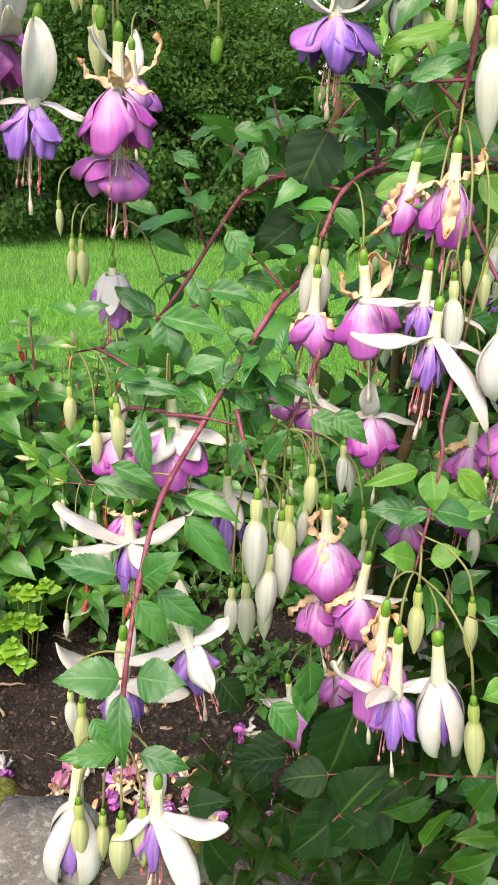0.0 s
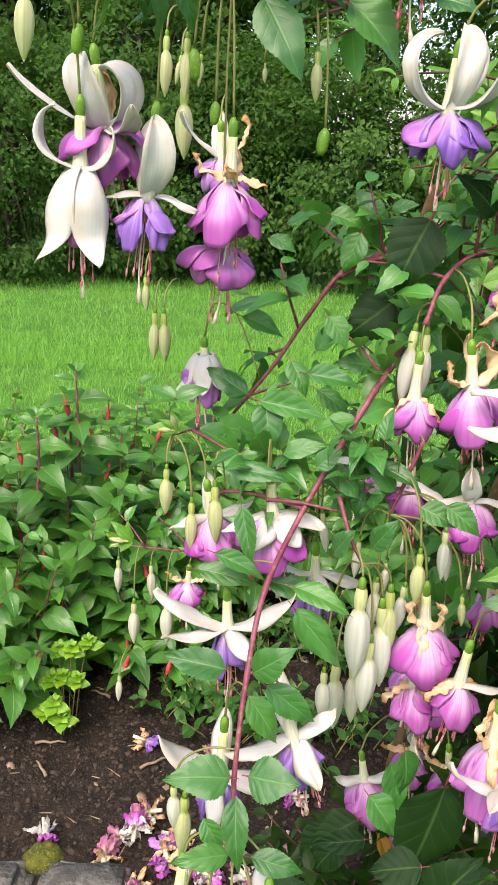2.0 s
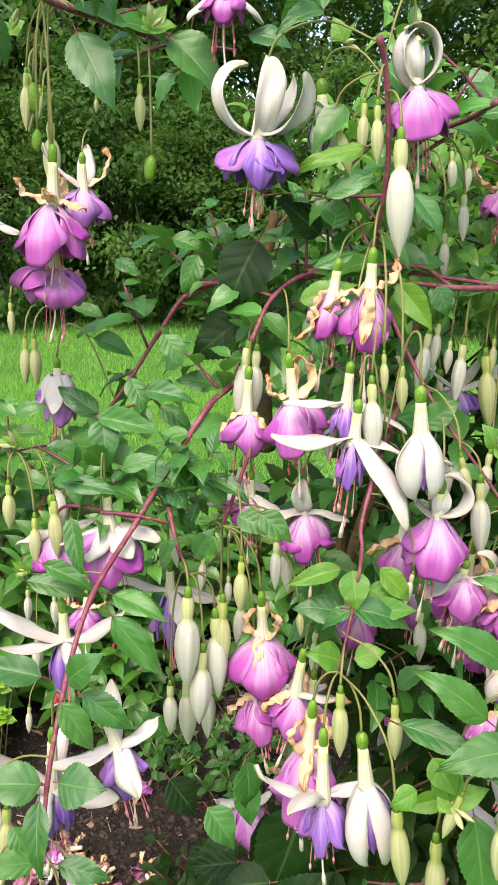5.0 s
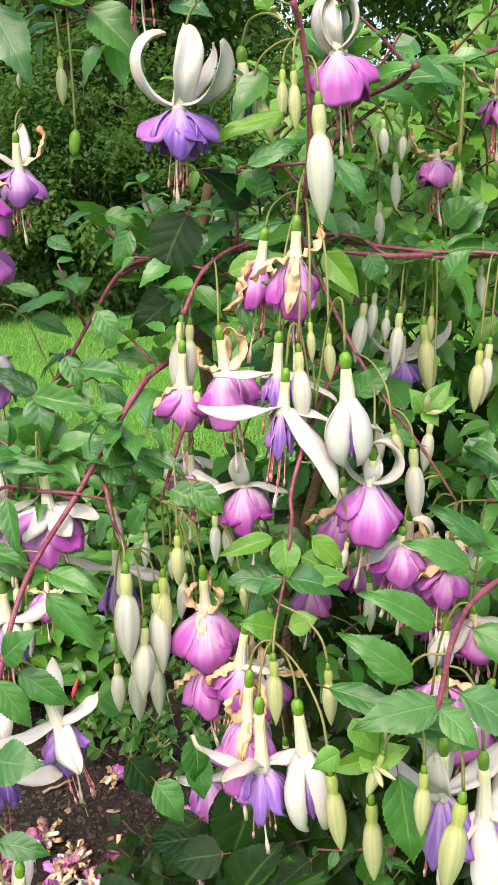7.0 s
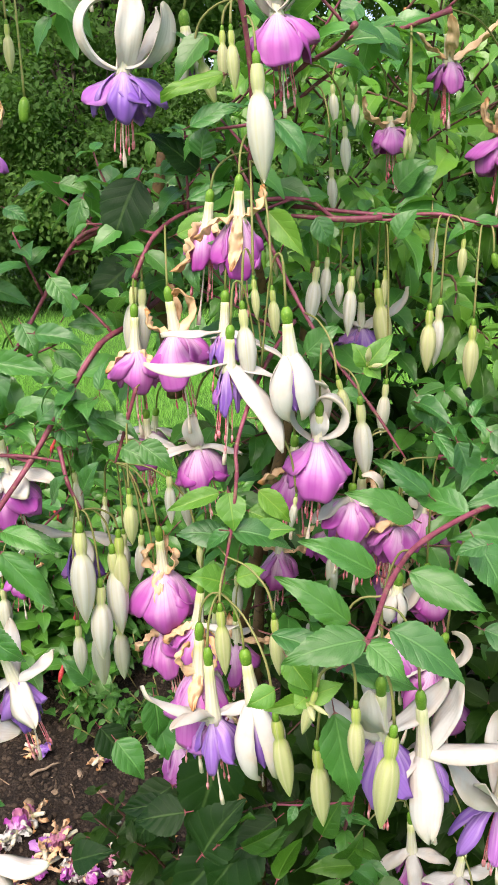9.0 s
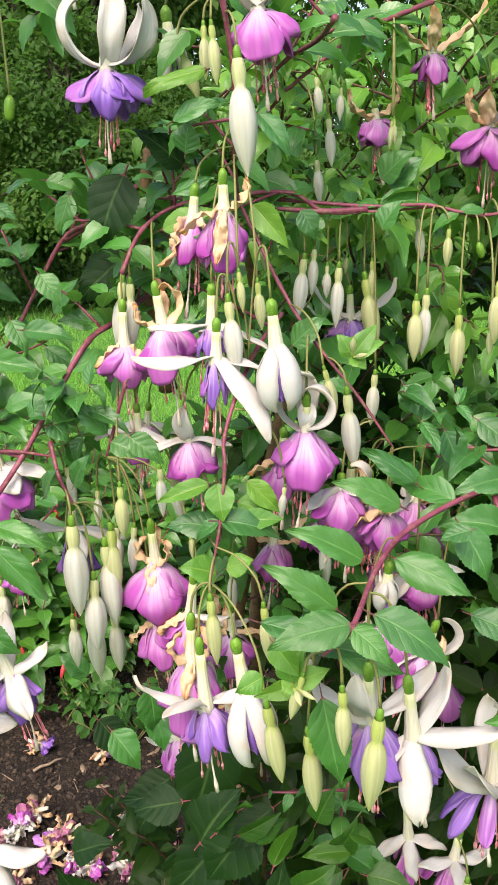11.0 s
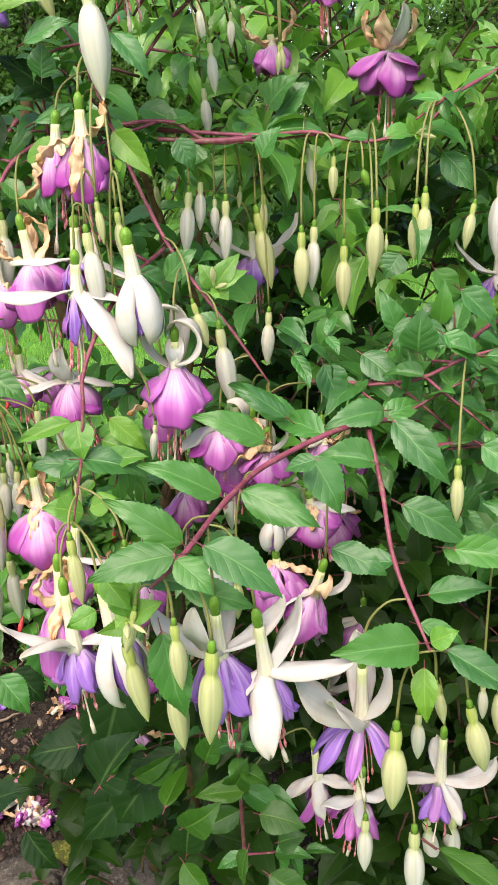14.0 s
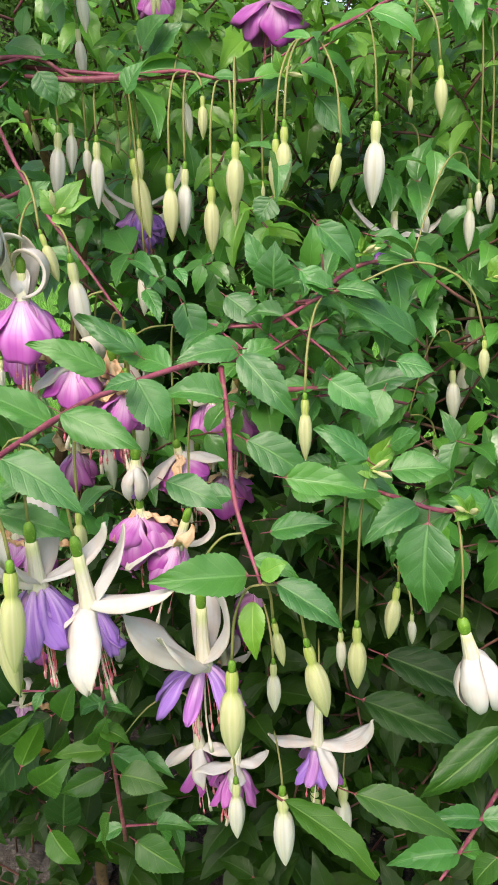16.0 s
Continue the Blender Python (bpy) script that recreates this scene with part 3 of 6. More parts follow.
# ---- shoots: arching twigs with opposite leaves ----
def shoot(rg, start, way, length, leaf, bend=0.9, gap=0.024):
    """One twig from its start: its line, and the leaves' bases, directions, normals and sizes."""
    p, d = np.array(start, float), np.array(way, float) / np.linalg.norm(way)
    n = max(4, int(length / gap))
    line, leaves = [p.copy()], []
    spin = rg.uniform(0, 3.1)
    for k in range(n):
        d = d + np.array((rg.gauss(0, 0.06), rg.gauss(0, 0.06), rg.gauss(0, 0.05) - bend * gap * 1.6))
        d /= np.linalg.norm(d)
        p = p + d * gap
        line.append(p.copy())
        q = (k + 1) / n
        side = np.cross(d, (0.1, 0.05, 1.0))
        side /= np.linalg.norm(side) + 1e-9
        up = np.cross(side, d)
        if k < 1:
            continue
        spin += 1.57
        for s in (1, -1):
            if rg.random() < 0.12:
                continue
            o = s * (side * math.cos(spin) + up * math.sin(spin))
            along = o * 0.9 + d * 0.55 + np.array((0, 0, -0.22 + rg.gauss(0, 0.15)))
            size = leaf * (1.0 - 0.5 * q ** 2) * rg.uniform(0.6, 1.2)
            leaves.append((p, along, np.array((rg.gauss(0, 0.3), rg.gauss(-0.35, 0.3), 1.0)), size))
    return np.array(line), leaves


def leaf_mesh(name, leaves, piece=SMALL_LEAF):
    p, a, n, s = (np.array(q) for q in zip(*leaves))
    return joined(name, piece, turned(a, n) * s[:, None, None], p)


# ---- the neighbouring red fuchsia, and the herb in front of it ----
def red_bush(x, y, seed, count, tall, wide, crests=()):
    rg = random.Random(seed)
    root = new("red_fuchsia_bush")
    root.location = (x, y, 0)
    leaves, drops = [], []
    for k in range(count):
        a, q = rg.uniform(0, 6.28), rg.random() ** 0.6
        top = rg.uniform(0.45, 1.0) * tall * (1 - 0.35 * q * q)
        start = np.array((wide * q * 0.55 * math.cos(a), wide * q * 0.55 * math.sin(a), rg.uniform(0.0, 0.25) * tall))
        line, more = shoot(rg, start, (0.55 * math.cos(a) * q, 0.55 * math.sin(a) * q, 1.0), top - start[2], 0.078, 0.25, 0.024)
        part("stem", mesh("stem", *tube(line, np.linspace(0.0022, 0.0009, len(line)), 5)), STEM, root)
        leaves += more
        if rg.random() < 0.5:
            drops.append(line[rg.randrange(len(line) // 2, len(line))])
    # tall bare red shoots that carry their leaves in tiers of three, the smallest on top
    for tip in crests:
        tip = np.array(tip) - (x, y, 0)
        line = smooth_line([tip * (0.96, 0.96, 0.68), tip * (1.0, 0.98, 0.84), tip], 6)
        part("stem", mesh("stem", *tube(line, np.linspace(0.0034, 0.0016, len(line)), 6)), STEM, root)
        for tier in range(5):
            at = tip - (0, 0, (0, 0.014, 0.05, 0.09, 0.13)[tier])
            for i in range(3):
                a = 2.1 * i + 1.05 * tier + rg.uniform(-0.3, 0.3)
                rise = (1.2, 0.5, 0.15, 0.0, -0.1)[tier] + rg.uniform(-0.1, 0.15)
                way = np.array((math.cos(a), math.sin(a), rise))
                way /= np.linalg.norm(way)
                leaves.append((at + way * 0.004, way, np.array((0.4 * way[0], 0.4 * way[1] - 0.55, 1.0)), (0.02, 0.034, 0.06, 0.068, 0.07)[tier] * rg.uniform(0.85, 1.1)))
        drops.append(tip + (rg.uniform(-0.03, 0.03), -0.03, -0.03))
    tagged(part("foliage", leaf_mesh("foliage", leaves, BUSH_LEAF), LEAF_RED, root), kind="stuff")
    prof = [(0, 0.0006), (-0.012, 0.0008), (-0.014, 0.0028), (-0.02, 0.003), (-0.03, 0.0048), (-0.04, 0.003), (-0.046, 0.0004)]
    drop = mesh("red_bud", *tube([(0.0001 * i, 0, z) for i, (z, _) in enumerate(prof)], np.array([r for _, r in prof]), 8))
    for p in drops:
        part("red_bud", drop, RED_BUD, root, "", pose(*p, rg.uniform(-25, 25), rg.uniform(-25, 25), 0))
    return tagged(root, "low leafy fuchsia bush with small red buds", "bush", "red fuchsias in the bed")


BUSH_LEAF = leaf_piece(8, 5, 0.56, 0.26, 0.09, 0.04, 4)
for x, y, seed, count, tall, wide, *crests in ((-0.42, 1.42, 1, 80, 0.52, 0.40, (-0.368, 1.35, 0.562), (-0.304, 1.4, 0.435), (-0.4, 1.42, 0.5)), (-0.66, 1.30, 2, 80, 0.5, 0.42, (-0.425, 1.3, 0.496), (-0.55, 1.3, 0.53), (-0.49, 1.2, 0.44)), (-0.30, 1.62, 3, 60, 0.50, 0.36), (-0.85, 1.6, 4, 70, 0.56, 0.45), (-0.54, 1.24, 6, 50, 0.34, 0.26), (-0.21, 1.33, 9, 26, 0.24, 0.17), (-0.02, 1.62, 7, 46, 0.36, 0.34), (0.35, 1.6, 8, 60, 0.5, 0.4)):
    red_bush(x, y, seed, count, tall, wide, crests)


def herb(x, y, tops, seed):
    """A herb whose short stems each end in a rosette of round leaves."""
    rg = random.Random(seed)
    root = new("golden_herb")
    root.location = (x, y, 0)
    leaves = []
    for top in tops:
        top = np.array(top) - (x, y, 0)
        line = smooth_line([(top[0] * 0.4, top[1] * 0.4, 0), top * (0.7, 0.6, 0.6), top], 4)
        part("stem", mesh("stem", *tube(line, 0.0011, 5)), PEDICEL, root)
        for tier in range(3):
            for i in range(4):
                a = 1.571 * i + 0.785 * tier + rg.uniform(-0.25, 0.25)
                way = np.array((math.cos(a), math.sin(a), (0.05, 0.3, 0.9)[tier] + rg.uniform(-0.15, 0.15)))
                way /= np.linalg.norm(way)
                leaves.append((top + (0, 0, 0.006 * (tier - 1)), way, np.array((-0.6 * way[0], -0.6 * way[1] - 0.5, 1.0)), (0.024, 0.019, 0.012)[tier] * rg.uniform(0.8, 1.15)))
    tagged(part("foliage", leaf_mesh("foliage", leaves, leaf_piece(8, 5, 0.8, 0.1, 0.06, 0.05, 2, curl=0.02)), LEAF_HERB, root), kind="stuff")
    tagged(root, "small yellow-green herb with round leaves in rosettes", "herb", "herbs in the bed")


herb(-0.365, 1.15, ((-0.34, 1.13, 0.165), (-0.316, 1.14, 0.172), (-0.362, 1.135, 0.16), (-0.352, 1.11, 0.125), (-0.328, 1.11, 0.122), (-0.372, 1.115, 0.118), (-0.362, 1.09, 0.09), (-0.378, 1.095, 0.07), (-0.35, 1.085, 0.065)), 4)


def weed(x, y, tall, seed):
    rg = random.Random(seed)
    root = new("weed")
    root.location = (x, y, 0)
    leaves = []
    for k in range(6):
        line, more = shoot(rg, (rg.uniform(-0.04, 0.04), rg.uniform(-0.04, 0.04), 0), (rg.uniform(-0.7, 0.7), rg.uniform(-0.5, 0.3), 1), tall * rg.uniform(0.6, 1.1), 0.036, 1.5, 0.017)
        part("stem", mesh("stem", *tube(line, 0.0012, 5)), PEDICEL, root)
        leaves += more
    tagged(part("foliage", leaf_mesh("foliage", leaves, leaf_piece(7, 3, 0.55, 0.2, 0.1, 0.06, seed)), LEAF_WEED, root), kind="stuff")
    tagged(root, "low green leafy weed growing out of the soil", "weed", "weeds in the bed")


for k in range(13):
    weed(-0.16 + 0.034 * k, 1.4 + 0.08 * math.sin(k * 2.3), 0.09 + 0.03 * math.sin(k * 1.3), 40 + k)
# a looser row nearer to the shrub's foot
for k in range(9):
    weed(-0.17 + 0.036 * k, 1.2 - 0.012 * k + 0.05 * math.sin(k * 1.9), 0.075 + 0.025 * math.sin(k * 2.1), 60 + k)

# ---- the large white and purple fuchsia shrub ----
BASE = Vector((0.22, 0.68, 0.0))
shrub = new("fuchsia_shrub")
shrub.location = BASE
tagged(shrub, "large fuchsia shrub full of white and purple hanging flowers", "shrub")
HOME = Matrix.Translation(-BASE)
KNOTS = []
HANGING = []
LEAF_MESH = {}


def branch(radius, *points):
    line = smooth_line(points, 7)
    KNOTS.extend(line)
    n = len(line)
    radii = np.linspace(radius, radius * 0.62, n) * (1 + 0.22 * (np.arange(n) % 7 == 0)) * np.interp(np.arange(n) / n, (0, 0.85, 1), (1, 1, 0.45))
    woody_one = radius > 0.006
    return part("branch", mesh("branch", *tube(line - np.array(BASE), radii * (1 if radius > 0.006 else 0.86), 9)), WOODY if woody_one else STEM, shrub, "brown woody stem" if woody_one else "")


def axes(down, spin):
    """The turn that lays local -z along down."""
    z = -Vector(down).normalized()
    return z.to_track_quat("Z", "Y").to_matrix().to_4x4() @ Matrix.Rotation(radians(spin), 4, "Z")


def leaf(tone, base, tip, width, seed=None):
    b, d = Vector(base), Vector(tip) - Vector(base)
    k = len(KNOTS) % 97 + int(abs(base[0]) * 5000)
    rg = random.Random(k)
    loose = 0.42 if tone == "y" else 0.62 if tone == "n" else 0.24
    width *= 0.8 if tone == "n" else 1
    n = Vector((rg.gauss(0, loose), -0.8 + rg.gauss(0, loose), 0.8))
    y = (d.normalized() + Vector((0, rg.uniform(-0.35, 0.1), 0))).normalized()
    x = y.cross(n).normalized()
    z = x.cross(y)
    v = rg.randrange(8)
    # the arched leaf is tilted back so that its tip still ends where it should
    fall = leaf_piece(31, 9, 1.0, 0.12 + 0.11 * (v % 3), 0.06 + 0.06 * (v % 2), 0.036, 30 + v, 0.15)[0][30 * 9 + 4][2]
    lean = math.atan(-fall)
    L = d.length * 1.03 / (math.cos(lean) - fall * math.sin(lean))
    y, z = y * math.cos(lean) + z * math.sin(lean), z * math.cos(lean) - y * math.sin(lean)
    m = Matrix((x * width * 1.04, y * L, z * L)).transposed().to_4x4()
    m.translation = b
    if (tone, v) not in LEAF_MESH:
        LEAF_MESH[tone, v] = mesh("leaf", *leaf_piece(31, 9, 1.0, 0.12 + 0.11 * (v % 3), 0.06 + 0.06 * (v % 2), 0.036, 30 + v, 0.15))
    part("leaf", LEAF_MESH[tone, v], LEAF[tone], shrub, {"k": "large dark green leaf", "y": "young yellow-green leaf", "n": "lower leaf, green dulled partly to imitate shade", "o": "withered orange-brown leaf"}.get(tone, ""), HOME @ m)


def hanger(top, parent, m, rg, rise=0.05):
    """The thin stalk from the nearest twig above, arching out and down to a flower or bud."""
    t = np.array(top)
    best, reach = None, 0.15 if top[2] > 0.56 else 0.075
    for k in KNOTS:
        d = k - t
        far = np.linalg.norm(d) + 0.8 * math.hypot(d[0], d[1])
        if d[2] > 0.012 and far < reach and math.hypot(d[0], d[1]) < 1.5 * d[2]:
            best, reach = k, far
    lift = np.zeros(3)
    if best is None:
        # no twig straight above: reach over from one beside it, or else from the leaves close behind
        near = min(KNOTS, key=lambda k: np.linalg.norm(k - t))
        if np.linalg.norm(near - t) < 0.09:
            best, lift = near, np.array((0, 0, 0.014 + max(0.0, t[2] - near[2])))
        else:
            best = t + (rg.uniform(-0.008, 0.008), 0.03, rise * 0.4)
    a, b = best, t
    out = (b - a) * (1, 1, 0)
    line = smooth_line([a, a + out * 0.45 + (b - a) * (0, 0, 0.08) + lift, a + out * 0.85 + (b - a) * (0, 0, 0.45) + lift * 0.9, b], 4)
    back = m.inverted()
    local = [tuple(back @ Vector(p)) for p in line]
    part("pedicel", mesh("pedicel", *tube(local, np.linspace(0.0006, 0.00085, len(line)) / m.to_scale().x, 6)), PEDICEL, parent)


def ovary_mesh(length, r):
    k = 8
    z = np.linspace(0.0005, -length, k)
    rad = r * np.array((0.35, 0.75, 0.95, 1.0, 1.0, 0.95, 0.85, 0.75))
    return mesh("ovary", *tube([(0, 1e-5 * i, q) for i, q in enumerate(z)], rad, 10))


BUD_MESH = {}


def bud(tone, top, tip, seed, stalk=True):
    HANGING.append((Vector(top), Vector(tip)))
    rg = random.Random(seed)
    d = Vector(tip) - Vector(top)
    L = d.length
    m = Matrix.Translation(top) @ axes(d, rg.uniform(0, 90)) @ Matrix.Scale(L, 4)
    v = rg.randrange(3)
    if v not in BUD_MESH:
        k, sides = 26, 24
        fat = 0.094 + 0.009 * v
        verts, uvs = [], []
        for r in range(k):
            t = r / (k - 1)
            z = -0.10 - 0.90 * t
            # a slim ribbed tube with a waist below it, then four closed sepals that are widest below their middle
            if t < 0.24:
                rad = 0.042 + 0.016 * math.sin(math.pi * t / 0.24) ** 0.8
            else:
                q = (t - 0.24) / 0.76
                rad = 0.042 * (1 - q) ** 3 + (fat - 0.008) * math.sin(math.pi * q ** 0.84) ** 0.84 + 0.002
            for s in range(sides):
                a = 2 * math.pi * s / sides
                rr = rad * (1 + (0.17 * abs(math.cos(2 * a + 0.6 * t)) ** 0.7 - 0.1 if t > 0.3 else 0.03 * math.cos(8 * a)))
                verts.append((rr * math.cos(a), rr * math.sin(a), z))
                uvs.append((s / sides, t))
        faces = [(r * sides + (s + 1) % sides, r * sides + s, (r + 1) * sides + s, (r + 1) * sides + (s + 1) % sides) for r in range(k - 1) for s in range(sides)]
        faces += [tuple(range((k - 1) * sides, k * sides))]
        BUD_MESH[v] = (verts, faces, uvs)
    key = (tone, v)
    if key not in BUD_MESH:
        BUD_MESH[key] = mesh("bud", *BUD_MESH[v])
    if "ovary" not in BUD_MESH:
        BUD_MESH["ovary"] = ovary_mesh(0.125, 0.035)
    words = {"w": "plump white flower bud", "g": "greenish-white flower bud", "d": "pale bud deep inside the shrub"}
    ob = part("bud", BUD_MESH[key], BUD[tone], shrub, words[tone], HOME @ m)
    part("ovary", BUD_MESH["ovary"], OVARY, ob, "green ovary")
    if stalk:
        hanger(top, ob, m, rg)


SEPAL_FORM = ((0, 0.2, 0.4, 0.6, 0.75, 0.87, 0.95, 1), (0.5, 0.76, 0.97, 0.98, 0.8, 0.54, 0.3, 0.06))
PETAL_FORM = ((0, 0.15, 0.35, 0.55, 0.75, 0.88, 0.96, 1), (0.3, 0.58, 0.86, 1, 0.98, 0.82, 0.54, 0.22))


def strip(length, width, a0, a1, az, start, rg, rows=12, cols=7, cup=0.25, crumple=0.0, blunt=0.0, thick=0.0004, face=0.0):
    """A sepal or petal: it leaves the axis at a0 degrees from straight down and ends at a1, in the direction az."""
    c, s = math.cos(radians(az)), math.sin(radians(az))
    out, side0 = np.array((c, s, 0)), np.array((-s, c, 0))
    p, pts = np.array(start, float) + out * 0.0015, []
    seed = rg.uniform(0, 50)
    twist = rg.uniform(-0.35, 0.35) * (2.2 if crumple > 0.003 else 1) * (0 if blunt else 1)
    hook = rg.uniform(5, 40) * (0 if blunt else math.copysign(1, a1 - a0))
    form = PETAL_FORM if blunt else SEPAL_FORM
    for r in range(rows):
        t = r / (rows - 1)
        ang = radians(a0 + (a1 - a0) * t ** 1.15 + hook * max(0, t - 0.75) / 0.25)
        d = out * math.sin(ang) + np.array((0, 0, -math.cos(ang)))
        n0 = np.cross(side0, d)
        tw = twist * t * t + face * min(1.0, 2.5 * t)
        side, n = side0 * math.cos(tw) + n0 * math.sin(tw), n0 * math.cos(tw) - side0 * math.sin(tw)
        w = width * np.interp(t, *form)
        if crumple > 0.003:
            w *= 0.75 + 0.35 * noise.noise(Vector((seed, 4 * t, 1.0)))
        p = p + side0 * 0.0008 * noise.noise(Vector((seed, 3 * t, 5.0)))
        for k in range(cols):
            q = 2 * k / (cols - 1) - 1
            if crumple > 0.003:
                wob = noise.noise(Vector((seed + 5.5 * t, 1.8 * q + 3 * t, seed))) * crumple
            else:
                wob = noise.noise(Vector((seed + 2.2 * t, 1.3 * q, seed))) * (crumple + 0.0018)
            rim = 0.0012 * blunt * math.sin(5 * q + seed) * t * t
            pts.append(p + side * q * w / 2 + n * (-cup * w * (q * q - 0.3) + wob + rim))
        p = p + d * length / (rows - 1)
    return shell(pts, rows, cols, thick)


def drape(az, length, width, radius, skirt, zj, rg, lift, crumple=0.0016):
    """A hanging sepal that lies on the outside of the skirt and turns out at its tip."""
    rows, cols, pts = 18, 7, []
    a, seed = radians(az), rg.uniform(0, 50)
    out, side = np.array((math.cos(a), math.sin(a), 0)), np.array((-math.sin(a), math.cos(a), 0))
    for r in range(rows):
        t = r / (rows - 1)
        z = length * t
        rr = 0.0055 + (radius - 0.004) * math.sin(min(1.0, z / skirt / 0.6) * math.pi / 2) ** 0.8 + lift * max(0, t - 0.7) ** 2 / 0.09
        w = width * np.interp(t, *SEPAL_FORM)
        for k in range(cols):
            q = 2 * k / (cols - 1) - 1
            wob = noise.noise(Vector((seed + 2 * t, q, seed))) * 0.0016 + noise.noise(Vector((seed + 6 * t, 2.2 * q, seed))) * max(0, crumple - 0.0016)
            drift = 0.004 * math.sin(seed) * t * t
            pts.append(out * (rr - (q * w / 2) ** 2 * 22 + wob) + side * (q * w / 2 + drift) + np.array((0, 0, zj + 0.003 - z * 0.97 + 0.0012 * q * math.sin(seed * 3))))
    return shell(pts, rows, cols, 0.0004)


def cup(az, span, radius, depth, zj, rg, shut):
    """A broad petal that wraps round the axis, as the smooth cup of the skirt has it."""
    rows, cols, pts = 14, 15, []
    lean, wave = rg.uniform(-0.1, 0.13), rg.uniform(0, 6.28)
    for r in range(rows):
        t = r / (rows - 1)
        rr = 0.004 + (radius - 0.004) * math.sin(min(1.0, t / 0.7) * math.pi / 2) ** 0.85 * (1 if t < 0.6 else 1 - (1 - shut) * ((t - 0.6) / 0.4) ** 2)
        for k in range(cols):
            q = 2 * k / (cols - 1) - 1
            ang = radians(az) + span * q * (0.55 + 0.45 * min(1, t * 1.8)) * (1 - 0.3 * max(0, t - 0.75) * 4 * abs(q))
            z = zj + 0.001 - depth * t * (1 - 0.36 * t * t * abs(q) ** 2.6) - 0.0012 * math.sin(4 * q + wave) * t * t
            fold = 0.05 * math.sin(3.5 * q + wave) + 0.055 * math.sin(8.5 * q + 2 * wave + 1.5 * t)
            r2 = rr * (1 + lean * q + fold * min(1, 1.6 * t) + 0.09 * (1 - q * q) * t)
            pts.append((r2 * math.cos(ang), r2 * math.sin(ang), z))
    return shell(pts, rows, cols, 0.0004)


def bowl(radius, depth, hem):
    """The first angle and the length of a petal that swells to a radius over a depth."""
    best = (9.0, 60, depth)
    for a0 in range(10, 150, 5):
        ang = np.radians(a0 + (hem - a0) * np.linspace(0, 1, 20) ** 1.15)
        r, z = np.cumsum(np.sin(ang)).max(), np.cumsum(np.cos(ang)).max()
        if z > 0:
            best = min(best, (abs(r / z - radius / depth), a0, 20 * depth / z))
    return best[1], best[2]


